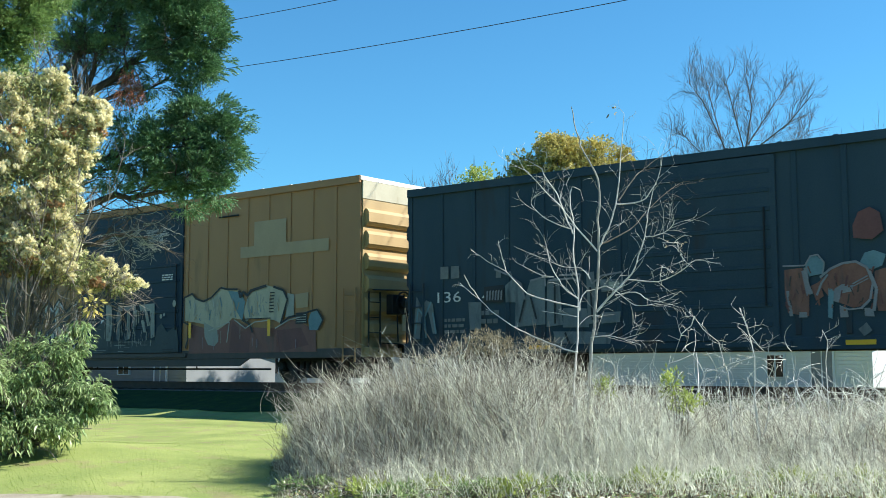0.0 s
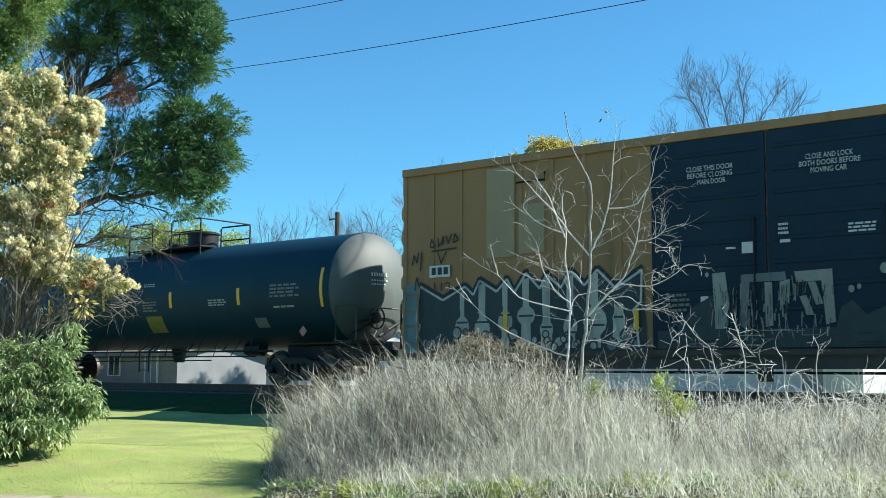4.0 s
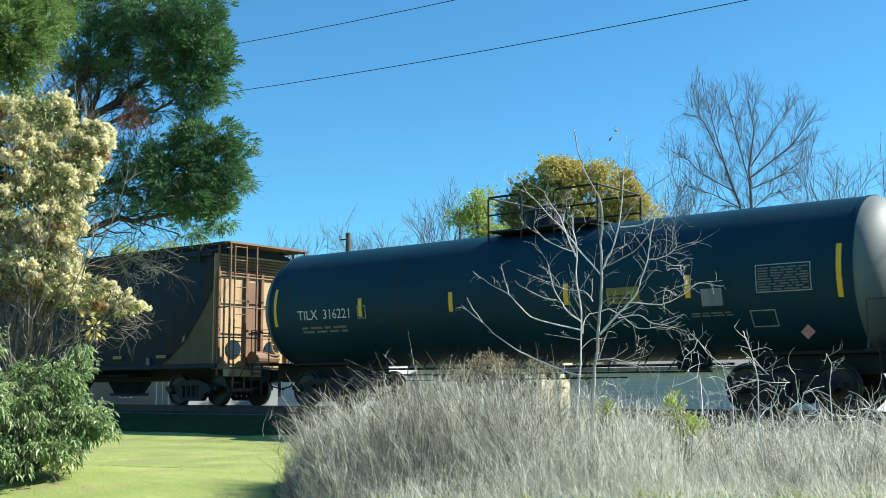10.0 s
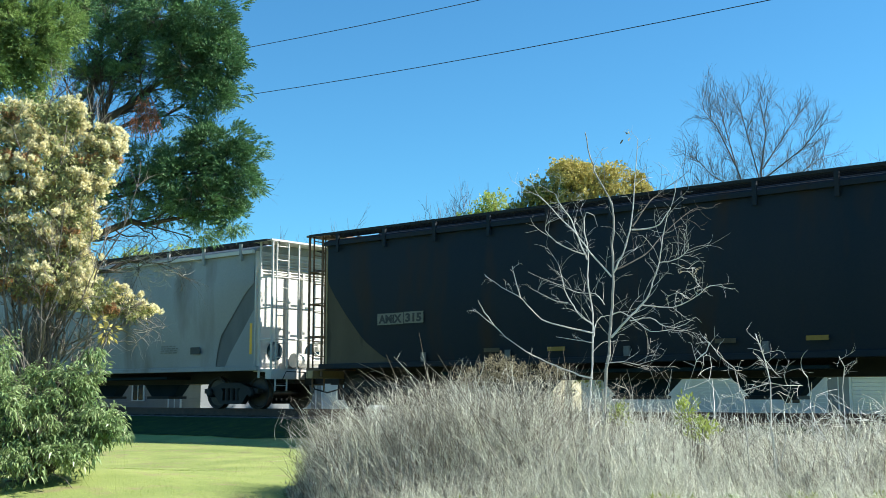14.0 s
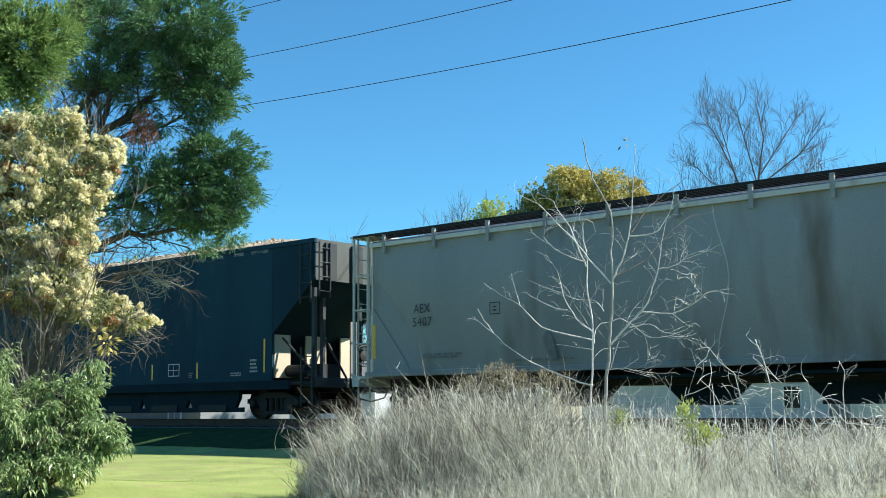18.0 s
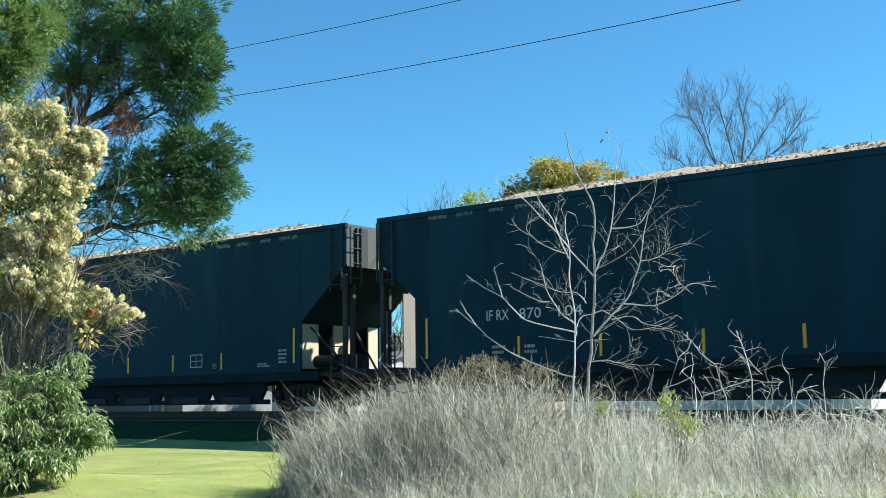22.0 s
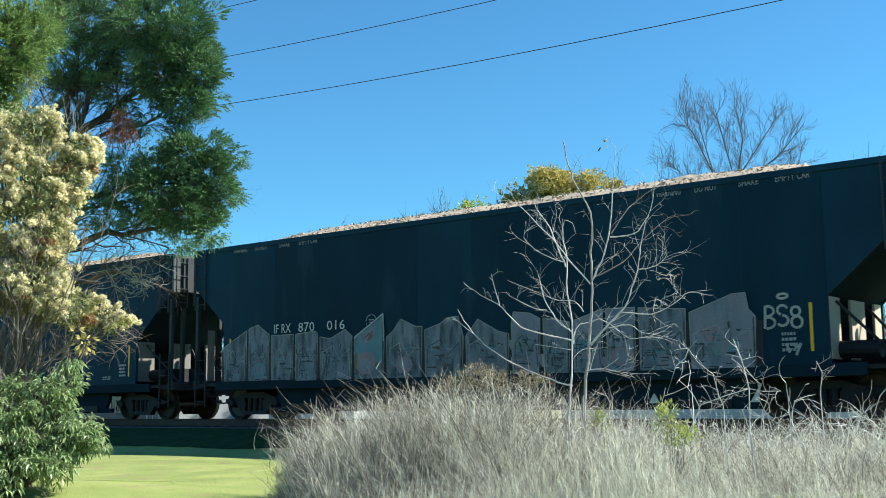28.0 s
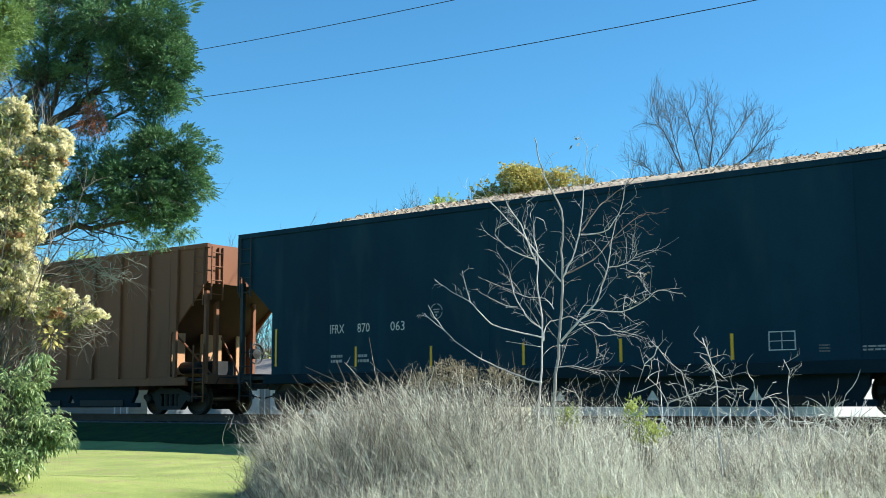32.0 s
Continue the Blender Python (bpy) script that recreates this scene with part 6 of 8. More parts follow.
    # the peaked letter: pale blue field, pink face, yellow edge
    p.append(([(-3.62, 1.55), (-2.72, 1.35), (-2.72, 2.48), (-3.55, 2.02)], G_TEAL))
    p.append(([(-3.5, 2.0), (-2.95, 2.3), (-3.05, 1.95), (-3.3, 1.85)], G_LILAC))
    p.append(([(-3.28 + 0.34 * math.cos(t), 1.38 + 0.28 * math.sin(t)) for t in [k * 0.4488 for k in range(14)]], G_PINK))
    p.append(([(-3.3 + 0.2 * math.cos(t), 1.33 + 0.17 * math.sin(t)) for t in [k * 0.4488 for k in range(14)]], G_LILAC))
    p.append(([(-3.64, 1.25), (-3.54, 1.25), (-3.55, 1.66), (-3.63, 1.62)], FADED_YELLOW))
    for q in strokes([(-3.3, 1.98), (-3.15, 2.1), (-3.05, 2.02), (-3.2, 1.93), (-3.05, 2.15)], 0.05):
        p.append((q, G_MAROON))
    for q in strokes([(-3.66, 2.0), (-2.70, 2.56), (-2.68, 1.9)], 0.03):
        p.append((q, G_WHITE))
    sprayed(car, "graffiti", p, y, "long band of washed-out grey lilac graffiti letters")
    for txt, x, w in (("IF RX", -6.52, 0.62), ("870", -5.62, 0.58), ("016", -4.59, 0.62)):
        lettering(txt, 0.24, x, 2.25, -1.6, WHITE, car, width=w)
    p = []
    loop = lambda cx, cz, a, b, t0, t1: [(cx + a * math.cos(t0 + (t1 - t0) * k / 9), cz + b * math.sin(t0 + (t1 - t0) * k / 9)) for k in range(10)]
    for pts in ([(7.0, 1.72), (7.02, 2.16)], loop(7.04, 2.05, 0.15, 0.10, 1.6, -1.6), loop(7.04, 1.83, 0.17, 0.11, 1.6, -1.6), loop(7.36, 2.06, 0.10, 0.09, 0.3, 4.4), loop(7.36, 1.86, 0.11, 0.10, 1.6, -2.6),
                loop(7.62, 2.02, 0.09, 0.09, 0, 6.3), loop(7.64, 1.82, 0.11, 0.11, 0, 6.3), loop(7.38, 2.32, 0.11, 0.045, 0, 6.3), [(7.42, 1.42), (7.48, 1.25)], [(7.56, 1.42), (7.62, 1.33), (7.70, 1.42), (7.6, 1.2)]):
        p += [(q, G_BONE) for q in strokes(pts, 0.05)]
    tagged(sprayed(car, "paint_tag", p, y, "white scrawled tag"), kind="stuff")


chip_art(chip3)
EARLY = ((-8.34, 1.24, 0.95), (-5.7, 1.18, 0.48), (-3.60, 1.16, 0.46), (-1.25, 1.14, 0.48), (0.8, 1.16, 0.46), (2.9, 1.16, 0.46), (5.0, 1.16, 0.46), (7.85, 1.27, 0.90))
LATE = ((-8.34, 1.24, 0.95), (-5.62, 1.18, 0.48), (-3.32, 1.12, 0.48), (-0.79, 1.11, 0.48), (1.58, 1.11, 0.48), (3.98, 1.10, 0.50), (7.73, 1.27, 0.92))
for k, c in enumerate((chip1, chip2, chip3)):
    chip_marks(c, 100 + 10 * k, EARLY, 3.72)
chip_marks(chip4, 130, LATE, 4.76)


# ---- plants ----
rng = np.random.default_rng(7)


def polar(head, dist, z=0.0):
    """A place by its heading to the left of +y from the viewer's spot, and its distance."""
    a = radians(head)
    return np.array((-math.sin(a) * dist, math.cos(a) * dist, z))


def quad_mesh(name, q, mats, mi=None):
    """A mesh of loose four-cornered leaves; q: n x 4 x 3."""
    n = len(q)
    me = bpy.data.meshes.new(name)
    me.vertices.add(4 * n)
    me.vertices.foreach_set("co", np.asarray(q, dtype=np.float32).ravel())
    me.loops.add(4 * n)
    me.loops.foreach_set("vertex_index", np.arange(4 * n, dtype=np.int32))
    me.polygons.add(n)
    me.polygons.foreach_set("loop_start", np.arange(0, 4 * n, 4, dtype=np.int32))
    me.polygons.foreach_set("loop_total", np.full(n, 4, dtype=np.int32))
    for m in (mats if isinstance(mats, (list, tuple)) else [mats]):
        me.materials.append(m)
    if mi is not None:
        me.polygons.foreach_set("material_index", np.asarray(mi, dtype=np.int32))
    me.update(calc_edges=True)
    me.validate()
    return me


def unit(v):
    return v / np.maximum(1e-9, np.linalg.norm(v, axis=-1, keepdims=True))


def leaves(base, way, length, width, point=0.25):
    """Leaf quads from base points along ways: kite-shaped, turned at random round their length."""
    n = len(base)
    way = unit(way)
    side = unit(np.cross(way, unit(rng.normal(size=(n, 3)))))
    length, width = np.broadcast_to(length, (n,))[:, None], np.broadcast_to(width, (n,))[:, None]
    mid = base + way * length * 0.45
    tip = base + way * length
    return np.stack([base + side * width * point, mid + side * width, tip, mid - side * width], 1) if point < 0.5 else \
        np.stack([base - side * width, base + side * width, tip + side * width, tip - side * width], 1)


def in_clumps(clumps, n, depth=1.0, shell=0.35):
    """n points in lumpy ellipsoids given as (heading, distance, z, half width, half height), more of them near the skin; also the way outwards."""
    vol = np.array([c[3] * c[4] for c in clumps])
    pick = rng.choice(len(clumps), n, p=vol / vol.sum())
    cs = np.array([polar(h, d, z) for h, d, z, *_ in clumps])[pick]
    rx, rz = np.array([c[3] for c in clumps])[pick], np.array([c[4] for c in clumps])[pick]
    head = np.radians(np.array([c[0] for c in clumps])[pick])
    u = unit(rng.normal(size=(n, 3)))
    rad = rng.uniform(shell, 1.0, n) ** 0.5
    lump = 1 + 0.22 * np.sin(7 * u[:, 0] + pick) * np.cos(6 * u[:, 2] + 2 * pick)
    o = u * (rad * lump)[:, None]
    right = np.stack([np.cos(head), np.sin(head), 0 * head], 1)
    fwd = np.stack([-np.sin(head), np.cos(head), 0 * head], 1)
    p = cs + right * (o[:, :1] * rx[:, None]) + fwd * (o[:, 1:2] * (rx * depth)[:, None])
    p[:, 2] += o[:, 2] * rz
    out = right * u[:, :1] + fwd * u[:, 1:2]
    out[:, 2] += u[:, 2]
    return p, out


def tufts(clumps, many, size, n, depth=1.0, shell=0.3):
    """Points in many small knots that fill the larger masses; gives the masses a tufted skin with gaps."""
    c, o = in_clumps(clumps, many, depth, shell)
    pick = rng.integers(0, many, n)
    u = unit(rng.normal(size=(n, 3)))
    r = rng.uniform(size[0], size[1], many)[pick][:, None]
    p = c[pick] + u * r * rng.uniform(0.3, 1.0, (n, 1)) ** 0.6 * np.array((1, 1, 0.75))
    return p, unit(o[pick]) * 0.7 + u * 0.6


def sprays(p, out, blades, length, width, fan=0.6, rise=0.2):
    """Tufts of narrow blades at each point."""
    b = np.repeat(p, blades, 0) + rng.normal(size=(len(p) * blades, 3)) * length * 0.35
    w = np.repeat(out, blades, 0) + rng.normal(size=(len(p) * blades, 3)) * fan
    w[:, 2] += rise
    return leaves(b, w, rng.uniform(0.6, 1.3, len(b)) * length, rng.uniform(0.7, 1.3, len(b)) * width)


def limb(g, pts, r0, r1, n=6):
    g.tube([tuple(p) for p in pts], r0, n, 0, r1)


def bent(a, b, sag, k=6, wob=0.05):
    """A bowed line from a to b."""
    a, b = np.array(a, float), np.array(b, float)
    t = np.linspace(0, 1, k)[:, None]
    w = rng.normal(size=(k, 3)) * wob * np.linalg.norm(b - a) * np.sin(np.pi * t)
    p = a + (b - a) * t + w
    p[:, 2] += sag * np.sin(np.pi * t[:, 0])
    return p


def grow(g, p, d, length, r, depth, kids, spread, sides=4, up=0.12, shrink=0.68, start=0.3, wob=0.18, least=0.0):
    """A limb that bends, tapers and branches."""
    k = 4 if depth > 1 else 3
    r = max(r, least)
    pts, q, w = [np.array(p)], np.array(p, float), unit(np.array(d, float))
    for i in range(k):
        w = unit(w + rng.normal(size=3) * wob + np.array((0, 0, up)))
        q = q + w * length / k
        pts.append(q.copy())
    g.tube([tuple(x) for x in pts], r, sides, 0, r * (0.55 if depth else 0.3), cap=False)
    if depth == 0:
        return
    m = kids if isinstance(kids, int) else kids[min(depth, len(kids) - 1)]
    for j in range(m):
        s = start + (1 - start) * (j + rng.uniform(0.2, 0.9)) / m
        i = min(int(s * k), k - 1)
        f = s * k - i
        c = pts[i] * (1 - f) + pts[i + 1] * f
        axis = unit(pts[i + 1] - pts[i])
        side = unit(np.cross(axis, rng.normal(size=3)))
        nd = unit(axis * math.cos(spread) + side * math.sin(spread) * rng.uniform(0.7, 1.2))
        grow(g, c, nd, length * shrink * rng.uniform(0.75, 1.15), r * (1 - 0.45 * s) * 0.58, depth - 1, kids, spread, max(3, sides - 1), up, shrink, start, wob, least)


def plumes(p, out, n, length, leaf, width, flat=0.5, droop=0.0):
    """Feathery sprays: n narrow leaves ranged along a short axis at each point, shorter towards its tip."""
    m = len(p)
    axis = unit(out)
    side = unit(np.cross(axis, unit(rng.normal(size=(m, 3)))))
    nor = np.cross(axis, side)
    s = (np.arange(n) + rng.uniform(0, 1, (m, n))) / n
    sign = np.where(np.arange(n) % 2, 1.0, -1.0)[None, :, None]
    ln = length * rng.uniform(0.6, 1.3, (m, 1))
    b = p[:, None] + axis[:, None] * (s * ln)[..., None]
    b[..., 2] -= droop * s ** 2 * ln
    w = axis[:, None] * 1.0 + side[:, None] * sign * (0.62 - 0.4 * s[..., None]) + nor[:, None] * rng.normal(size=(m, n, 1)) * flat
    b, w = b.reshape(-1, 3), w.reshape(-1, 3)
    size = ((1.15 - 0.6 * s) * leaf * rng.uniform(0.7, 1.3, (m, n))).ravel()
    return leaves(b, w, size, width * rng.uniform(0.7, 1.3, len(b)))


def curl(g, p, d, length, r, turn, depth=1):
    """A thin twig that bends steadily and throws a few shorter ones."""
    axis = unit(rng.normal(size=3))
    w, q, pts, k = unit(np.array(d, float)), np.array(p, float), [np.array(p, float)], 6
    for i in range(k):
        w = unit(w + np.cross(axis, w) * turn / k + rng.normal(size=3) * 0.07)
        q = q + w * length / k
        pts.append(q.copy())
        if depth and i and rng.uniform() < 0.5:
            side = unit(np.cross(w, rng.normal(size=3)))
            curl(g, q, w * 0.6 + side * 0.8, length * rng.uniform(0.3, 0.6), r * 0.7, turn * rng.uniform(0.6, 1.3), depth - 1)
    g.tube([tuple(x) for x in pts], r, 4, 0, r * 0.45, cap=False)


# the cedar: dark feathery masses at the ends of crooked limbs
def cedar():
    tree = tagged(new("cedar_tree"), "large dark green cedar with crooked limbs and feathery sprays", "tree")
    foot = polar(59.0, 22.0)
    foot[2] = height_at(foot[0], foot[1]) - 0.05
    tree.location = foot
    off = np.array(foot)
    masses = [(52.1, 20.5, 8.18, 0.80, 0.62), (50.9, 20.5, 7.43, 0.52, 0.64), (52.7, 20.5, 7.49, 0.64, 0.64), (51.4, 20.5, 6.85, 0.46, 0.36),
              (54.0, 20.5, 8.23, 0.72, 0.46), (51.0, 20.5, 5.93, 0.68, 0.46), (50.2, 20.5, 5.44, 0.47, 0.60), (52.4, 20.5, 5.41, 0.68, 0.52),
              (51.5, 20.5, 4.90, 0.64, 0.35), (49.9, 20.5, 4.61, 0.31, 0.29), (60.1, 18.6, 7.04, 0.54, 0.93), (62.0, 18.6, 6.97, 0.65, 1.03),
              (58.5, 18.8, 7.43, 0.56, 0.48), (56.3, 21.5, 8.58, 0.76, 0.43), (59.1, 18.6, 6.53, 0.28, 0.37)]
    thin = [(54.3, 21.0, 5.83, 0.53, 0.44), (55.2, 21.0, 4.95, 0.51, 0.36), (53.4, 21.0, 4.75, 0.74, 0.27), (56.6, 21.0, 7.57, 0.74, 0.42),
            (54.6, 21.0, 7.11, 0.63, 0.37), (57.2, 21.0, 8.07, 0.74, 0.42), (55.6, 21.2, 7.75, 0.6, 0.5), (57.0, 21.4, 7.2, 0.5, 0.4), (53.3, 21.0, 6.62, 0.63, 0.25), (51.8, 21.0, 4.43, 0.53, 0.17), (53.9, 21.0, 5.37, 0.42, 0.32)]
    masses = [(h, d, z, a * 0.97, b * 0.97) for h, d, z, a, b in masses]
    p, o = tufts(masses, 760, (0.07, 0.20), 29000, 0.9, 0.15)
    p2, o2 = tufts(thin, 230, (0.07, 0.2), 5600, 1.0, 0.05)
    p, o = np.concatenate([p, p2]), np.concatenate([o, o2]) + np.array((0.12, 0, 0.22))
    q = plumes(p, o * np.array((1, 1, 0.8)), 15, 0.15, 0.05, 0.0072, 0.28, 0.2)
    # Sprays beyond this heading get a yellower green to look sunlit.
    sun_side = np.degrees(np.arctan2(-q[:, 0, 0], q[:, 0, 1])) > 57.3
    part("foliage", quad_mesh("foliage", q - off, [CEDAR, CEDAR_SUNLIT], sun_side.astype(int)), None, tree, "dense dark green scale-leaf sprays")
    pd, od = in_clumps([(54.5, 20.2, 6.50, 0.16, 0.20), (54.6, 20.2, 6.22, 0.30, 0.12), (54.2, 20.2, 6.3, 0.14, 0.2)], 150, 0.6, 0.05)
    od = od * 0.3 + np.array((0, 0, -0.6))
    part("dead_spray", quad_mesh("dead_spray", plumes(pd, od, 12, 0.18, 0.05, 0.007, 0.5, 0.2) - off, CEDAR_DEAD), None, tree, "dead red-brown spray")
    g = Geo()
    limb(g, np.array([foot, polar(58.9, 22, 2.5), polar(58.4, 21.8, 4.6), polar(58.9, 21.8, 6.2)]) - off, 0.24, 0.12, 10)
    part("trunk", g, BARK_CEDAR, tree, smooth=True)
    for a, b, r in ((polar(58.5, 21.8, 5.3), polar(53.2, 20.8, 7.25), 0.12), (polar(58.5, 21.8, 4.0), polar(51.8, 20.5, 4.7), 0.09),
                    (polar(58.5, 21.8, 5.0), polar(51.2, 20.5, 5.55), 0.08), (polar(58.7, 21.8, 6.0), polar(54.0, 20.8, 8.3), 0.09),
                    (polar(57.2, 21.4, 5.9), polar(56.4, 21.2, 8.4), 0.06), (polar(56.6, 21.3, 6.2), polar(55.0, 21.0, 8.2), 0.06),
                    (polar(58.8, 21.8, 5.6), polar(60.6, 18.8, 6.9), 0.07), (polar(58.4, 21.8, 3.4), polar(53.2, 21.6, 3.9), 0.055),
                    (polar(58.4, 21.8, 4.4), polar(54.4, 21.3, 5.2), 0.06), (polar(58.5, 21.8, 5.6), polar(52.6, 21.0, 6.75), 0.06)):
        path = bent(a, b, 0.12, 7, 0.03) - off
        g = Geo()
        limb(g, path, r, r * 0.25, 7)
        for i in range(1, 7):
            for k in range(4):
                d = unit(path[i] - path[i - 1]) + rng.normal(size=3) * 0.55
                grow(g, path[i] - (path[i] - path[i - 1]) * rng.uniform(0, 1), d, rng.uniform(0.5, 1.1), r * 0.17, 2, 4, 0.7, 4, 0.05, 0.6)
        part("limb", g, BARK_CEDAR, tree)
    g = Geo()
    for k in range(30):     # pale dead twigs that hang below the lowest spray
        c = polar(rng.uniform(52.5, 56.0), 20.9, rng.uniform(3.55, 4.25)) - off
        curl(g, c, polar(-38, 1.0, rng.uniform(-0.7, 0.4)) + rng.normal(size=3) * 0.5, rng.uniform(0.25, 0.6), 0.006, rng.uniform(0.6, 1.8), 2)
    part("dead_branch", g, BARK_MID, tree, "bare pale twigs")
    return tree


cedar()


def seed_bush():
    bush = tagged(new("seed_bush"), "tall groundsel bush covered in cream seed fluff", "bush")
    foot = polar(59.5, 16.8)
    foot[2] = height_at(foot[0], foot[1]) - 0.03
    bush.location = foot
    off = np.array(foot)
    clumps = [(59.5, 16.5, 5.27, 0.60, 0.35), (58.1, 16.5, 5.41, 0.30, 0.23), (56.5, 16.5, 4.89, 0.27, 0.43), (58.9, 16.5, 4.62, 0.70, 0.50),
              (57.6, 16.5, 4.33, 0.40, 0.40), (59.1, 16.5, 3.92, 0.70, 0.50), (57.9, 16.5, 3.58, 0.35, 0.37), (58.7, 16.5, 3.15, 0.68, 0.41),
              (56.7, 16.5, 2.84, 0.48, 0.23), (54.8, 16.5, 2.68, 0.28, 0.16), (61.9, 16.5, 4.79, 0.50, 0.75), (61.7, 16.5, 3.57, 0.50, 0.83)]
    knots, out = in_clumps(clumps, 400, 0.8, 0.35)
    n = 3500
    pick = rng.integers(0, len(knots), n)
    p = knots[pick] + unit(rng.normal(size=(n, 3))) * rng.uniform(0.03, 0.17, (n, 1)) * np.array((1, 1, 0.6))
    size = rng.uniform(0.036, 0.064, n)
    k = 44
    ball = unit(rng.normal(size=(n, k, 3)) + np.array((0, 0, 0.3)))
    c = (p[:, None] + ball * size[:, None, None] * 0.25).reshape(-1, 3)
    heads = leaves(c, ball.reshape(-1, 3) + rng.normal(size=c.shape) * 0.25, np.repeat(size * 0.95, k), 0.0135)
    kind = np.repeat(np.where(rng.uniform(size=len(knots)) < 0.08, 1, 0)[pick], k)
    part("seed_fluff", quad_mesh("seed_fluff", heads - off, [SEED, SEED_TAN], kind), None, bush, "cream and tan fluffy seed heads")
    p, o = in_clumps(clumps, 6000, 0.85, 0.2)
    p = np.repeat(p, 4, 0) + rng.normal(size=(24000, 3)) * 0.03
    o = np.repeat(o, 4, 0) * 0.5 + rng.normal(size=(24000, 3)) * 0.7 + np.array((0, 0, -0.25))
    part("foliage", quad_mesh("foliage", leaves(p, o, rng.uniform(0.05, 0.10, len(p)), 0.011) - off, SEED_GREEN), None, bush, "small grey-green leaves")
    g = Geo()
    for c in clumps:
        tgt = polar(*c[:3])
        for k in range(4):
            t2 = tgt + rng.normal(size=3) * np.array((c[3], c[3], c[4])) * 0.6
            path = bent(foot + np.array((rng.uniform(-0.2, 0.2), rng.uniform(-0.2, 0.2), 0)), t2, 0.25, 7, 0.04) - off
            limb(g, path, 0.022, 0.006, 5)
            for i in range(3, 7):
                for _ in range(3):
                    grow(g, path[i], unit(path[i] - path[i - 1]) + rng.normal(size=3) * 0.6, 0.35, 0.006, 1, 4, 0.6, 3, 0.1, 0.6)
    for k in range(30):     # bare twigs that stick out to the side
        c = polar(rng.uniform(54.3, 57.6), 16.4, rng.uniform(2.25, 2.7)) - off
        grow(g, c, polar(-35, 1.0, -0.2), 0.42, 0.006, 1, 4, 0.6, 3, -0.05, 0.6, 0.3, 0.3)
    part("branchwork", g, BARK_GREY, bush)
    return bush


seed_bush()


def green_shrub():
    bush = tagged(new("evergreen_shrub"), "leafy green shrub with narrow drooping leaves beside the grass", "shrub")
    foot = polar(58.8, 15.3)
    foot[2] = height_at(foot[0], foot[1]) - 0.03
    bush.location = foot
    off = np.array(foot)
    clumps = [(60.6, 15.3, 2.05, 0.34, 0.32), (57.6, 15.3, 1.62, 0.31, 0.26), (58.5, 15.3, 1.49, 0.67, 0.38), (56.2, 15.3, 1.21, 0.40, 0.28),
              (56.5, 15.3, 1.63, 0.20, 0.38), (58.4, 15.3, 1.00, 0.70, 0.28), (59.5, 15.3, 0.87, 0.61, 0.20), (57.2, 15.3, 0.92, 0.38, 0.18),
              (61.7, 15.3, 1.62, 0.46, 0.67), (61.8, 15.3, 0.95, 0.46, 0.31), (56.2, 15.1, 1.04, 0.38, 0.24), (60.6, 15.1, 1.30, 0.60, 0.46),
              (56.5, 15.3, 2.19, 0.08, 0.17), (58.4, 15.0, 0.80, 0.61, 0.14), (60.6, 15.0, 0.78, 0.61, 0.14)]
    knots, o = tufts([(h, d, z, a * 0.9, b * 0.9) for h, d, z, a, b in clumps], 150, (0.05, 0.17), 1900, 0.8, 0.25)
    jut = rng.uniform(size=1900) < 0.3
    knots[jut] += unit(o[jut] + np.array((0.3, 0, -0.2))) * rng.uniform(0.04, 0.24, jut.sum())[:, None]
    m = 10
    n = len(knots) * m
    ring = rng.normal(size=(len(knots), m, 3)) * np.array((1, 1, 0.45))
    way = unit(ring) * 0.8 + unit(o)[:, None] * 0.45 + np.array((0, 0, -0.25))
    b = knots[:, None] + unit(ring) * 0.012 + np.array((0, 0, 1)) * rng.uniform(-0.05, 0.05, (len(knots), m, 1))
    b, way = b.reshape(-1, 3), unit(way.reshape(-1, 3))
    ln = rng.uniform(0.06, 0.115, n)[:, None]
    wd = rng.uniform(0.010, 0.017, n)[:, None]
    side = unit(np.cross(way, np.array((0, 0, 1.0)) + rng.normal(size=(n, 3)) * 0.35))
    mid, tip = b + way * ln * 0.55, b + way * ln + np.array((0, 0, -0.35)) * ln
    up = np.cross(side, way) * wd * 0.45           # leaves folded a little along the midrib
    q = np.concatenate([np.stack([b, mid + side * wd + up, tip, mid], 1), np.stack([b, mid, tip, mid - side * wd + up], 1)])
    part("foliage", quad_mesh("foliage", q - off, LEAF), None, bush, "narrow glossy green leaves")
    g = Geo()
    for c in clumps:
        tgt = polar(*c[:3])
        for k in range(5):
            path = bent(foot, tgt + rng.normal(size=3) * c[3] * 0.5, 0.15, 6, 0.05) - off
            limb(g, path, 0.014, 0.004, 5)
    part("branchwork", g, BARK_GREY, bush)
    p, o = in_clumps([(55.9, 15.6, 2.34, 0.13, 0.12), (56.3, 15.6, 2.48, 0.09, 0.09)], 60, 0.8, 0.1)
    tagged(part("yellow_spray", quad_mesh("yellow_spray", leaves(p, o + np.array((0, 0, -0.4)), 0.09, 0.018) - off, ORANGE_LEAF), None, bush, "few yellow leaves"), kind="stuff")
    return bush


green_shrub()


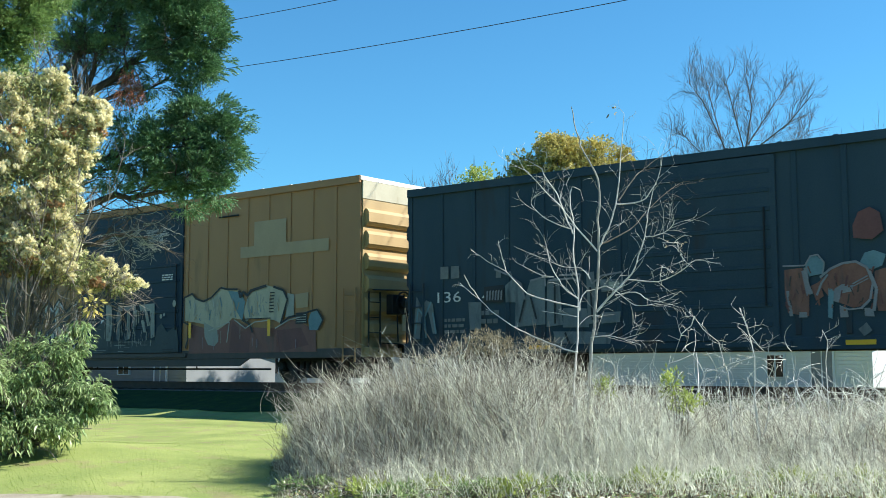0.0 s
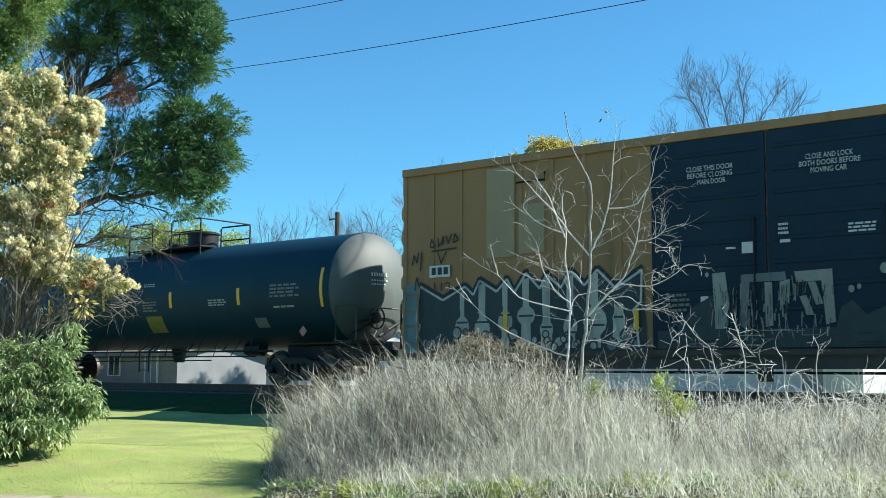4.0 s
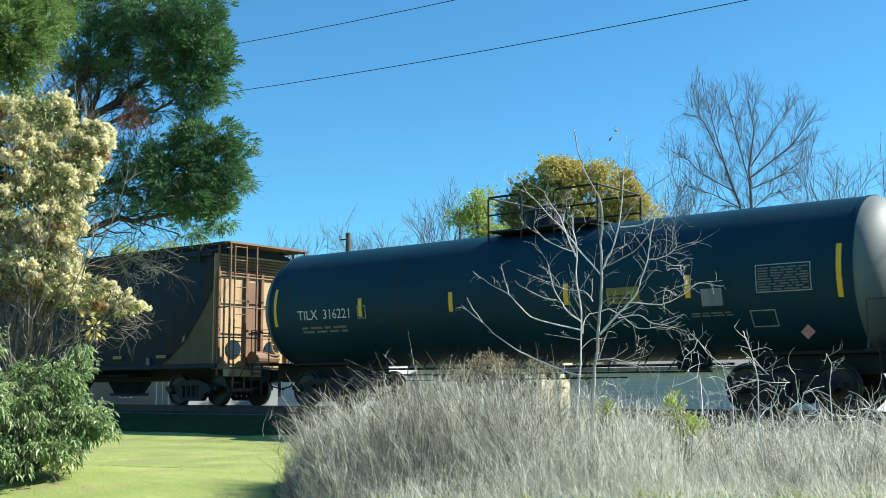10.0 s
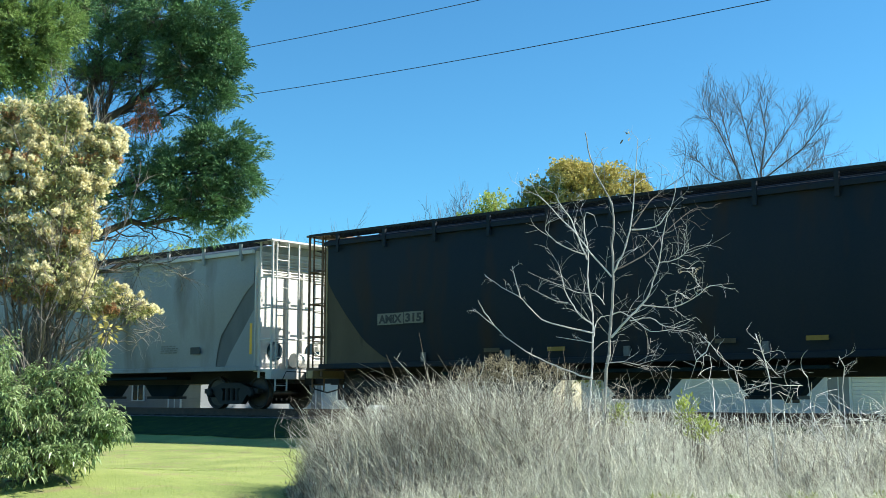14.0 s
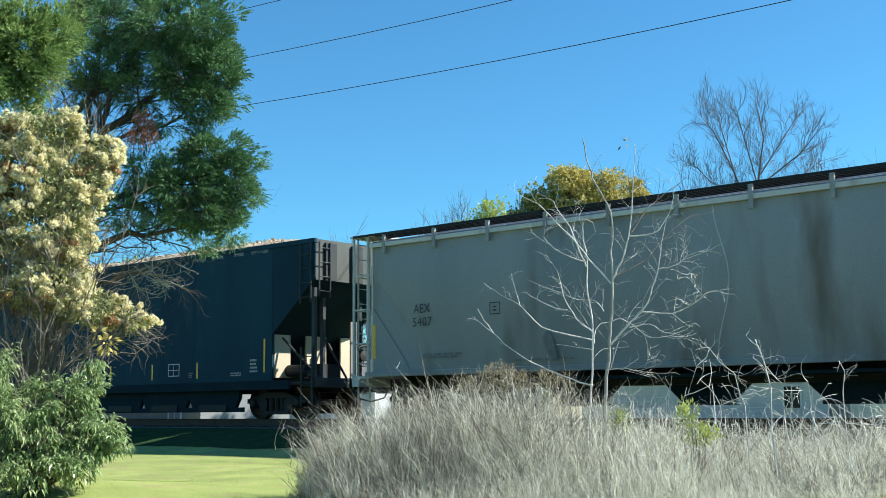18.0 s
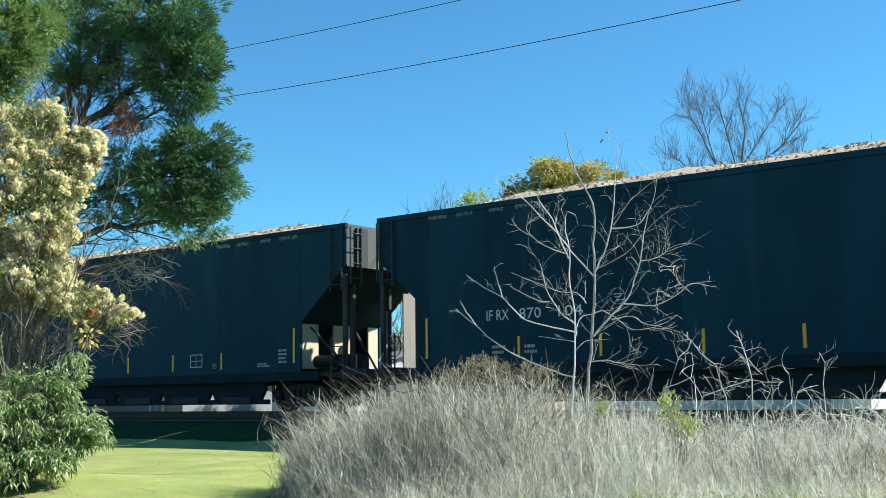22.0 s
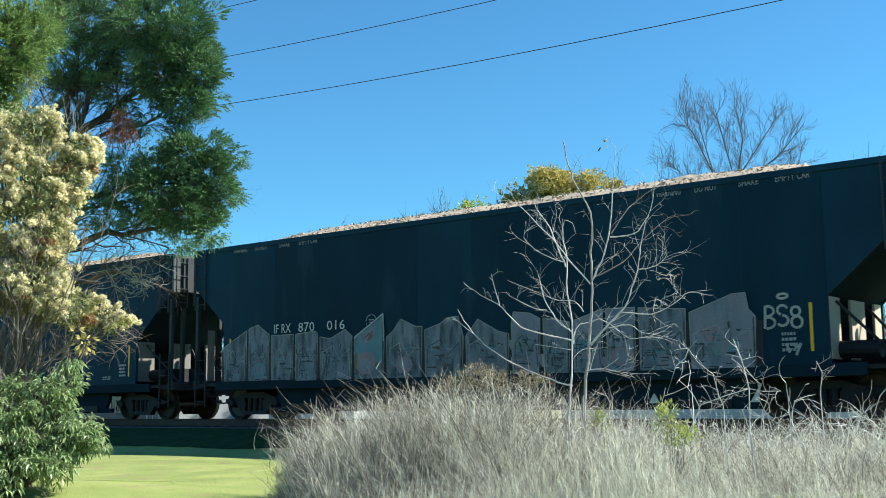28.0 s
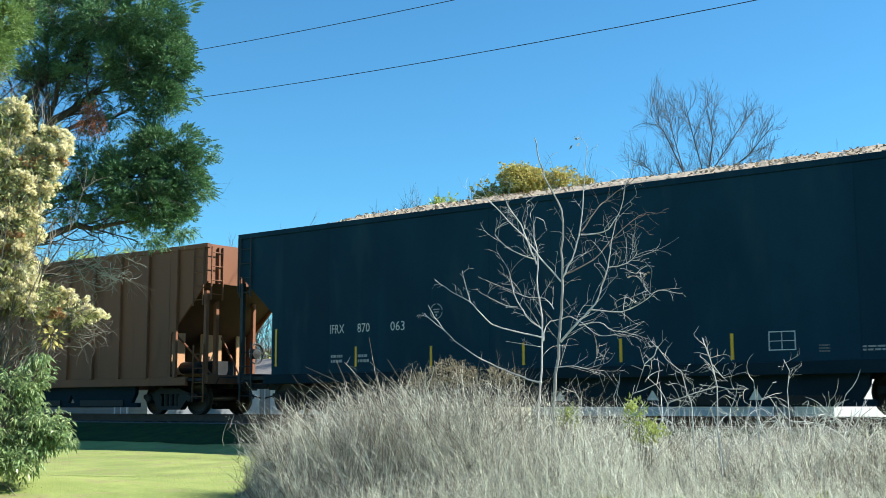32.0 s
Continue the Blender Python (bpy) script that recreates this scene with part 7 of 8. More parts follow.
# the bare sapling among the weeds
def sapling():
    tree = tagged(new("bare_sapling"), "leafless pale-barked sapling standing in dry weeds", "tree")
    base = polar(32.0, 13.5)
    ground_z = height_at(base[0], base[1])
    tree.location = (base[0], base[1], ground_z)
    right = np.array((math.cos(radians(32)), math.sin(radians(32)), 0))
    fwd = np.array((-math.sin(radians(32)), math.cos(radians(32)), 0))
    off = np.array(tree.location)
    lift = np.array((0, 0, 1.0))

    def branch(r, lean, twigs, bark, pts, name="limb", turn=(0.2, 1.2), reach=(0.15, 0.42)):
        """A limb through a few places to the right of the foot and above the ground, leaning away by lean; twigs: how many curl from each stretch."""
        n = len(pts)
        path = [base + right * u + fwd * lean * k / n + lift * z - off for k, (u, z) in enumerate(pts)]
        fine = []
        for k in range(n - 1):               # rounded off between its places
            a, b = path[k], path[k + 1]
            t0, t1 = (path[k + 1] - path[max(0, k - 1)]) * 0.5, (path[min(n - 1, k + 2)] - a) * 0.5
            for f in (0.0, 0.34, 0.67):
                fine.append(a * (2 * f ** 3 - 3 * f * f + 1) + t0 * (f ** 3 - 2 * f * f + f) + b * (3 * f * f - 2 * f ** 3) + t1 * (f ** 3 - f * f) + rng.normal(size=3) * r * 0.25)
        fine.append(path[-1])
        g = Geo()
        limb(g, fine, r * 0.78, max(0.0022, r * 0.2), 7)
        for k in range(1, len(fine)):
            if fine[k][2] + off[2] < 1.75:
                continue
            for _ in range(int(1.3 * twigs) + (rng.uniform() < 1.3 * twigs % 1)):
                axis = unit(fine[k] - fine[k - 1])
                side = unit(np.cross(axis, rng.normal(size=3)))
                side = unit(side + 0.5 * right * np.sign(side @ right))
                curl(g, fine[k], axis * 0.7 + side * 0.65 + lift * 0.25, rng.uniform(*reach), 0.0018 + 0.035 * r, rng.uniform(*turn), 1)
        part(name, g, bark, tree)

    low = ground_z - 0.05
    branch(0.029, 0.0, 0.3, BARK_MID, [(-0.02, low), (0.02, 1.2), (0.04, 1.61), (0.10, 2.19), (0.13, 2.52), (0.15, 2.92), (0.16, 3.25), (0.16, 3.73), (0.0, 4.05), (-0.09, 4.30), (-0.14, 4.6)], "trunk")
    branch(0.018, 0.2, 0.3, BARK_PALE, [(-0.12, low), (-0.15, 1.2), (-0.13, 1.61), (-0.09, 2.0), (-0.09, 2.46), (-0.13, 2.79), (-0.13, 3.19), (-0.17, 3.52), (-0.14, 3.66), (-0.05, 3.63)], "trunk")
    branch(0.013, 0.1, 0.5, BARK_PALE, [(-0.14, 3.09), (-0.23, 3.32), (-0.32, 3.56), (-0.45, 3.76), (-0.50, 3.88)])
    branch(0.016, -0.1, 0.5, BARK_PALE, [(0.15, 2.93), (0.27, 3.14), (0.35, 3.41), (0.40, 3.71), (0.43, 4.04), (0.47, 4.48)])
    branch(0.012, -0.2, 0.4, BARK_PALE, [(0.38, 3.43), (0.64, 3.45), (0.78, 3.60), (0.86, 3.76), (0.90, 3.99)])
    branch(0.012, 0.5, 0.9, BARK_GREY, [(0.15, 2.95), (0.52, 3.14), (0.72, 3.37), (0.95, 3.59), (1.12, 3.72)])
    branch(0.011, 0.4, 0.6, BARK_GREY, [(0.39, 3.47), (0.57, 3.74), (0.70, 3.87), (1.07, 4.16)])
    branch(0.019, -0.2, 0.5, BARK_PALE, [(0.12, 2.18), (0.24, 2.32), (0.40, 2.48), (0.53, 2.61), (0.61, 2.81), (0.68, 3.04), (0.72, 3.30), (0.79, 3.60)])
    branch(0.010, -0.3, 0.6, BARK_PALE, [(0.48, 2.55), (0.82, 2.52), (1.08, 2.63), (1.24, 2.75), (1.47, 2.70)])
    branch(0.009, -0.1, 1.2, BARK_PALE, [(0.69, 3.04), (0.84, 3.06), (0.97, 3.13), (1.02, 3.21)])
    branch(0.009, -0.3, 0.4, BARK_PALE, [(0.33, 2.37), (0.56, 2.40), (0.72, 2.30), (0.88, 2.29), (1.06, 2.39)])
    branch(0.010, -0.2, 0.4, BARK_PALE, [(0.13, 2.44), (0.23, 2.47), (0.37, 2.39), (0.56, 2.24), (0.78, 2.26)])
    branch(0.014, -0.1, 0.7, BARK_PALE, [(0.14, 2.88), (-0.10, 3.17), (-0.29, 3.42), (-0.46, 3.60), (-0.67, 3.83)])
    branch(0.010, -0.2, 0.5, BARK_PALE, [(-0.15, 3.15), (-0.30, 3.19), (-0.49, 3.29), (-0.62, 3.43), (-0.57, 3.52)])
    branch(0.012, -0.3, 0.12, BARK_PALE, [(-0.08, 2.23), (-0.45, 2.32), (-0.68, 2.40), (-0.84, 2.57), (-0.94, 2.66), (-1.13, 2.76), (-1.31, 2.89)], reach=(0.06, 0.14))
    branch(0.008, -0.1, 0.3, BARK_PALE, [(-0.92, 2.65), (-0.98, 2.87), (-1.01, 3.02)], reach=(0.05, 0.12))
    branch(0.013, -0.4, 0.12, BARK_PALE, [(-0.10, 1.71), (-0.26, 1.75), (-0.52, 1.86), (-0.78, 1.98), (-1.01, 2.13), (-1.21, 2.31), (-1.43, 2.50)], reach=(0.06, 0.16))
    branch(0.008, -0.1, 0.0, BARK_PALE, [(-1.23, 2.33), (-1.34, 2.48), (-1.41, 2.62)])
    branch(0.012, 0.3, 0.4, BARK_PALE, [(-0.09, 2.33), (-0.22, 2.43), (-0.31, 2.56), (-0.41, 2.76), (-0.48, 3.06)])
    branch(0.007, 0.1, 0.3, BARK_PALE, [(-0.37, 2.59), (-0.51, 2.61), (-0.64, 2.68), (-0.75, 2.74)], reach=(0.06, 0.2))
    branch(0.008, 0.2, 0.8, BARK_PALE, [(0.05, 2.56), (-0.05, 2.69), (-0.24, 2.71), (-0.47, 2.81)])
    branch(0.013, 0.1, 0.0, BARK_PALE, [(-0.08, 2.20), (-0.06, 2.33), (0.01, 2.42), (0.12, 2.44)])
    branch(0.007, -0.1, 0.2, BARK_PALE, [(-0.09, 2.12), (-0.26, 2.15), (-0.51, 2.19)], reach=(0.06, 0.16))
    branch(0.008, -0.2, 0.8, BARK_PALE, [(0.05, 1.88), (0.25, 1.90), (0.42, 1.87), (0.60, 1.92)])
    for hd, z in ((28.0, 2.66), (27.5, 2.85), (27.2, 2.75), (27.7, 2.95), (28.4, 2.55)):     # the curly tangle at the end of one limb
        g = Geo()
        for _ in range(3):
            curl(g, polar(hd, 13.4, z) - off, rng.normal(size=3) + np.array((0.3, 0, 0.3)), rng.uniform(0.12, 0.28), 0.0034, rng.uniform(1.4, 3.4), 1)
        part("twig", g, BARK_PALE, tree)
    p, o = in_clumps([(27.5, 13.4, 2.95, 0.14, 0.10), (30.4, 13.4, 4.5, 0.1, 0.1)], 16, 0.6, 0.0)
    part("dry_foliage", quad_mesh("dry_foliage", leaves(p, o + np.array((0, 0, -0.6)), 0.05, 0.012) - off, BROWN_FLUFF), None, tree, "a few curled dry leaves")
    return tree


sapling()


# dry weeds: a dense bank of bleached stalks
def top_of_weeds(head):
    xs = [15.0, 19.1, 21.6, 24.2, 26.8, 29.5, 32.3, 33.6, 35.0, 37.8, 40.6, 43.3, 45.5, 46.6, 47.2]
    zs = [1.44, 1.42, 1.38, 1.32, 1.38, 1.52, 1.70, 1.76, 1.90, 1.92, 1.76, 1.54, 1.40, 1.14, 0.92]
    return np.interp(head, xs, zs)


def stalk_mesh(name, groups, mats):
    """Thin three-sided stalks, each one connected piece; groups of (points n x k x 3, radii n x k, material numbers n)."""
    vs, fs, ms, o = [], [], [], 0
    ring = np.array([(math.cos(a), math.sin(a), 0.3 * math.sin(a)) for a in (0.3, 2.4, 4.5)])
    for p, w, mi in groups:
        n, k = p.shape[:2]
        v = p[:, :, None] + ring[None, None] * w[:, :, None, None]
        i, j, s = np.meshgrid(np.arange(n), np.arange(k - 1), np.arange(3), indexing="ij")
        at = lambda jj, ss: o + (i * k + jj) * 3 + ss
        fs.append(np.stack([at(j, s), at(j, (s + 1) % 3), at(j + 1, (s + 1) % 3), at(j + 1, s)], -1).reshape(-1, 4))
        ms.append(np.repeat(mi, (k - 1) * 3))
        vs.append(v.reshape(-1, 3))
        o += n * k * 3
    v, f, mi = np.concatenate(vs), np.concatenate(fs), np.concatenate(ms)
    me = bpy.data.meshes.new(name)
    me.vertices.add(len(v))
    me.vertices.foreach_set("co", v.astype(np.float32).ravel())
    me.loops.add(4 * len(f))
    me.loops.foreach_set("vertex_index", f.astype(np.int32).ravel())
    me.polygons.add(len(f))
    me.polygons.foreach_set("loop_start", np.arange(0, 4 * len(f), 4, dtype=np.int32))
    me.polygons.foreach_set("loop_total", np.full(len(f), 4, dtype=np.int32))
    for m in mats:
        me.materials.append(m)
    me.polygons.foreach_set("material_index", mi.astype(np.int32))
    me.update(calc_edges=True)
    return me


def bow_line(b, d, length, sag, side, k):
    """Lines from b along d that fall over towards their ends and swing to one side."""
    t = np.linspace(0, 1, k)[None, :, None]
    p = b[:, None] + d[:, None] * length[:, None, None] * t
    p = p + side[:, None] * (length[:, None, None] * t ** 2)
    p[..., 2] -= (sag * length)[:, None] * t[..., 0] ** 2.2
    p[:, 1:, :2] += np.cumsum(rng.normal(size=(len(b), k - 1, 2)) * (0.05 * length[:, None, None] / math.sqrt(k)), 1)     # crooked
    return p


# pale bramble stems, by thickness, heading and height
BRAMBLES = ((0.0085, ((23.9, 0.5), (24.1, 1.2), (24.05, 1.65), (24.22, 1.85), (24.40, 2.0), (24.68, 2.18))), (0.0075, ((26.9, 1.2), (26.33, 1.48), (25.13, 1.58), (24.05, 1.65), (23.43, 1.62), (22.61, 1.62))),
            (0.005, ((24.21, 1.88), (23.79, 1.75), (23.54, 1.70))), (0.0065, ((25.1, 0.5), (25.28, 1.47), (25.47, 1.58), (25.69, 1.81), (26.39, 1.94), (26.81, 2.09))),
            (0.0075, ((26.81, 2.09), (26.96, 1.99), (27.43, 1.90), (27.9, 1.6))), (0.0055, ((20.7, 0.6), (20.84, 1.6), (20.71, 1.81), (20.94, 1.93))))


def weed_bank():
    def foot(n, d0, d1, power, h0=14.3, h1=47.3):
        head, dist = rng.uniform(h0, h1, n), d0 + (d1 - d0) * rng.uniform(0, 1, n) ** power
        a = np.radians(head)
        b = np.stack([-np.sin(a) * dist, np.cos(a) * dist, 0 * a], 1)
        b[:, 2] = [height_at(x, y) - 0.02 for x, y, _ in b]
        patch = np.array([noise.noise(Vector((x * 0.9, y * 0.9, 0))) for x, y, _ in b])
        swing = np.array([noise.noise(Vector((x * 0.7, y * 0.7, 5.0))) for x, y, _ in b])
        reach = 1.5 + (top_of_weeds(head) - 1.5) * dist / 13.6
        fore = np.clip((dist - 11.1 + 0.8 * patch) / 2.1, 0.14, 1.0)
        edge = np.clip((47.5 - head + 0.4 * (dist - 13.2)) / 2.6, 0.14, 1)
        return head, dist, b, patch, swing, (reach - b[:, 2]) * fore * edge

    def taper(w, k, end=0.28):
        return w[:, None] * np.linspace(1, end, k)[None]

    def paint(n, patch, dark, tan, head=30.0):      # browner towards the lawn
        u = rng.uniform(size=n) - 0.35 * patch + 0.12 * np.clip((head - 36) / 6, 0, 1)
        return np.where(u < 1 - dark - tan, 0, np.where(u < 1 - dark, 1, 2))

    groups = []
    # upright stalks with side twigs
    n = 5200
    head, dist, b, patch, swing, h = foot(n, 11.8, 15.0, 0.85)
    ln = h * (1.08 - 0.62 * rng.uniform(0, 1, n) ** 0.8)
    d = np.stack([rng.normal(size=n) * 0.11 + 0.1 * swing, rng.normal(size=n) * 0.16, np.ones(n)], 1)
    side = rng.normal(size=(n, 3)) * np.array((0.15, 0.2, 0.0))
    p = bow_line(b, d, ln, rng.uniform(0, 0.35, n), side, 6)
    p[:, 1:] += rng.normal(size=(n, 5, 3)) * 0.016
    w = rng.uniform(0.0022, 0.0046, n)
    mi = paint(n, patch, 0.24, 0.2, head)
    groups.append((p, taper(w, 6), mi))
    for j in range(5):
        s = rng.integers(2, 5, n)
        q = p[np.arange(n), s] + (p[np.arange(n), s + 1] - p[np.arange(n), s]) * rng.uniform(0, 1, (n, 1))
        dd = rng.normal(size=(n, 3)) * np.array((0.7, 0.7, 0.35)) + np.array((0, 0, 0.7))
        l2 = rng.uniform(0.07, 0.26, n) * np.clip(h, 0.3, 1)
        groups.append((bow_line(q, unit(dd), l2, rng.uniform(-0.2, 0.7, n), rng.normal(size=(n, 3)) * 0.3, 5), taper(w * 0.72, 5), mi))
    # long blades fallen over one another
    n = 14500
    head, dist, b, patch, swing, h = foot(n, 11.6, 14.8, 0.8, 14.3, 47.4)
    ln = np.clip(h, 0.16, 2) * rng.uniform(0.45, 1.12, n)
    d = np.stack([rng.normal(size=n) * 0.2 + 0.14 * swing, rng.normal(size=n) * 0.3, rng.uniform(0.8, 1.1, n)], 1)
    p = bow_line(b, d, ln, rng.uniform(0.1, 0.75, n), rng.normal(size=(n, 3)) * np.array((0.32, 0.4, 0.0)), 8)
    p[:, 2:] += rng.normal(size=(n, 6, 3)) * 0.012
    groups.append((p, taper(rng.uniform(0.0018, 0.0044, n), 8, 0.3), paint(n, patch, 0.12, 0.2, head)))
    # broken pieces lying across the rest
    n = 5000
    head, dist, b, patch, swing, h = foot(n, 11.4, 14.6, 0.8, 14.3, 47.2)
    b[:, 2] += h * rng.uniform(0.25, 0.9, n)
    d = rng.normal(size=(n, 3)) * np.array((1, 1, 0.8))
    groups.append((bow_line(b, unit(d), rng.uniform(0.08, 0.32, n), rng.uniform(-0.3, 0.5, n), rng.normal(size=(n, 3)) * 0.3, 5), taper(rng.uniform(0.0018, 0.0038, n), 5), paint(n, patch, 0.2, 0.25)))
    # short dark undergrowth
    n = 2200
    head, dist, b, patch, swing, h = foot(n, 12.6, 15.2, 0.9)
    d = np.stack([rng.normal(size=n) * 0.5, rng.normal(size=n) * 0.5, np.ones(n)], 1)
    groups.append((bow_line(b, d, h * rng.uniform(0.35, 0.8, n), rng.uniform(0, 0.5, n), rng.normal(size=(n, 3)) * 0.3, 4), taper(rng.uniform(0.004, 0.008, n), 4), np.full(n, 2)))
    # short bright stalks along the near foot
    n = 2800
    head, dist, b, patch, swing, h = foot(n, 11.2, 12.5, 1.0, 14.3, 43.0)
    d = np.stack([rng.normal(size=n) * 0.2, rng.normal(size=n) * 0.2 - 0.1, np.ones(n)], 1)
    groups.append((bow_line(b, d, rng.uniform(0.22, 0.62, n), rng.uniform(0, 0.6, n), rng.normal(size=(n, 3)) * np.array((0.4, 0.4, 0.0)), 6), taper(rng.uniform(0.0018, 0.004, n), 6), np.where(rng.uniform(size=n) < 0.6, 0, 1)))
    # the taller, browner hump
    n = 1900
    head, dist, b, patch, swing, h = foot(n, 13.0, 15.2, 1.0, 33.0, 46.2)
    d = np.stack([rng.normal(size=n) * 0.2, rng.normal(size=n) * 0.2, np.ones(n)], 1)
    p = bow_line(b, d, h * rng.uniform(0.72, 1.04, n), rng.uniform(0, 0.25, n), rng.normal(size=(n, 3)) * np.array((0.3, 0.3, 0.0)), 6)
    w = rng.uniform(0.0026, 0.005, n)
    mi = paint(n, patch, 0.5, 0.3)
    groups.append((p, taper(w, 6), mi))
    for j in range(4):
        s = rng.integers(2, 5, n)
        q = p[np.arange(n), s] + (p[np.arange(n), s + 1] - p[np.arange(n), s]) * rng.uniform(0, 1, (n, 1))
        dd = rng.normal(size=(n, 3)) * np.array((0.8, 0.8, 0.35)) + np.array((0, 0, 0.6))
        groups.append((bow_line(q, unit(dd), rng.uniform(0.10, 0.32, n), rng.uniform(-0.2, 0.6, n), rng.normal(size=(n, 3)) * 0.3, 5), taper(w * 0.75, 5), mi))
    kept = []
    for p, w, mi in groups:      # no stalk hangs out over the lawn
        far = np.degrees(np.arctan2(-p[..., 0], p[..., 1])).max(1) < 47.0 + rng.uniform(0, 1.3, len(p)) ** 2
        kept.append((p[far], w[far], mi[far]))
    groups = kept
    ob = part("dry_weeds", stalk_mesh("dry_weeds", groups, [STRAW, STRAW_TAN, TWIG]), None)
    tagged(ob, "bleached grey-white dry weeds and tangled stalks", "weeds", kind="stuff")
    # brown twigs that stand above the bank
    g = Geo()
    for lo, hi, k, tall in ((38.0, 46.8, 130, 1.0), (15.0, 23.5, 110, 1.0), (24.0, 34.0, 120, 1.0)):
        for _ in range(k):
            hd, ds = rng.uniform(lo, hi), rng.uniform(13.2, 15.2)
            c = polar(hd, ds)
            c[2] = height_at(c[0], c[1])
            top = (1.5 + (top_of_weeds(hd) - 1.5) * ds / 13.6 - c[2]) * rng.uniform(0.9, 1.14) * tall
            grow(g, c, (rng.normal() * 0.15, rng.normal() * 0.15, 1), max(0.25, top * 0.58), 0.0038, 2, 4, 0.5, 4, 0.10, 0.42, 0.45, 0.2)
    tagged(part("dry_twigs", g, TWIG), "thin brown twigs standing above the dry weeds", "weeds", kind="stuff")
    # pale tangle of bramble stems, some arching clear of the weeds
    g = Geo()
    for k in range(60):
        c = polar(rng.uniform(17, 32.5), rng.uniform(12.6, 14.2))
        c[2] = height_at(c[0], c[1]) + rng.uniform(0.3, 0.75)
        curl(g, c, (rng.normal() * 0.5, rng.normal() * 0.3, 0.9), rng.uniform(0.35, 0.8), rng.uniform(0.004, 0.0075), rng.uniform(0.5, 1.9), 1)
    for r, line in BRAMBLES:
        path = np.array([polar(hd, 12.9 + 0.1 * math.sin(3 * k), z) for k, (hd, z) in enumerate(line)])
        limb(g, path, r, r * 0.45, 6)
        for k in range(1, len(path)):
            for _ in range(3):
                f = rng.uniform()
                curl(g, path[k - 1] * (1 - f) + path[k] * f, rng.normal(size=3) * 0.7 + np.array((0, 0, 0.5)), rng.uniform(0.1, 0.28), r * 0.4, rng.uniform(0.4, 1.6), 1)
    tagged(part("bramble", g, BARK_PALE), "pale leafless bramble stems tangled in weeds", "bramble", kind="stuff")


weed_bank()


def clump_plant(name, clumps, n, length, width, mat, label, category, droop=0.0, depth=0.7):
    c0 = polar(clumps[0][0], clumps[0][1])
    z0 = height_at(c0[0], c0[1])
    ob = tagged(new(name), label, category)
    ob.location = (c0[0], c0[1], z0)
    off = np.array((c0[0], c0[1], z0))
    p, o = in_clumps(clumps, n, depth, 0.05)
    o = o * 0.6 + np.array((0, 0, 0.3 - droop))
    part("foliage", quad_mesh("foliage", sprays(p, o, 8, length, width, 0.6, 0.1) - off, mat), None, ob)
    g = Geo()
    for c in clumps:
        for k in range(9):
            limb(g, bent((0, 0, 0), polar(*c[:3]) - off + rng.normal(size=3) * np.array((c[3], c[3], c[4])) * 0.6, 0.05, 5, 0.05), 0.008, 0.003, 4)
    tagged(part("branchwork", g, TWIG, ob), kind="stuff")


clump_plant("dead_seed_clump", [(37.0, 14.4, 1.86, 0.26, 0.16), (36.2, 14.4, 1.80, 0.24, 0.15), (38.2, 14.4, 1.74, 0.26, 0.12), (34.3, 14.4, 1.80, 0.22, 0.12)], 520, 0.045, 0.0035, BROWN_FLUFF, "brown dead flower clump over the pale weeds", "weed")
clump_plant("green_sprig", [(27.9, 13.0, 1.36, 0.13, 0.18), (27.2, 13.0, 1.14, 0.17, 0.12)], 55, 0.07, 0.009, LEAF_YOUNG, "bright yellow-green sprig growing through weeds", "weed")
clump_plant("green_sprig", [(31.2, 13.5, 1.30, 0.10, 0.14)], 22, 0.06, 0.008, LEAF_YOUNG, "small yellow-green sprig at the sapling's foot", "weed")
for hd, ds, big in ((42.6, 9.7, 1.0), (40.9, 9.5, 0.8), (39.2, 9.9, 0.9), (37.0, 9.6, 0.7), (35.0, 9.6, 1.0), (32.3, 9.8, 0.8), (29.0, 9.9, 0.9), (26.0, 10.0, 0.8), (22.5, 10.1, 0.9), (19.0, 10.2, 1.0), (45.2, 10.3, 0.7)):
    ds += 1.9
    z = height_at(*polar(hd, ds)[:2])
    clump_plant("low_weed", [(hd, ds, z + 0.11, 0.30 * big, 0.10 * big), (hd + 1.2, ds, z + 0.07, 0.24 * big, 0.07)], 70, 0.07, 0.009, LEAF_YOUNG if big > 0.85 else LEAF, "low green weed at the edge of the dry bank", "weed")


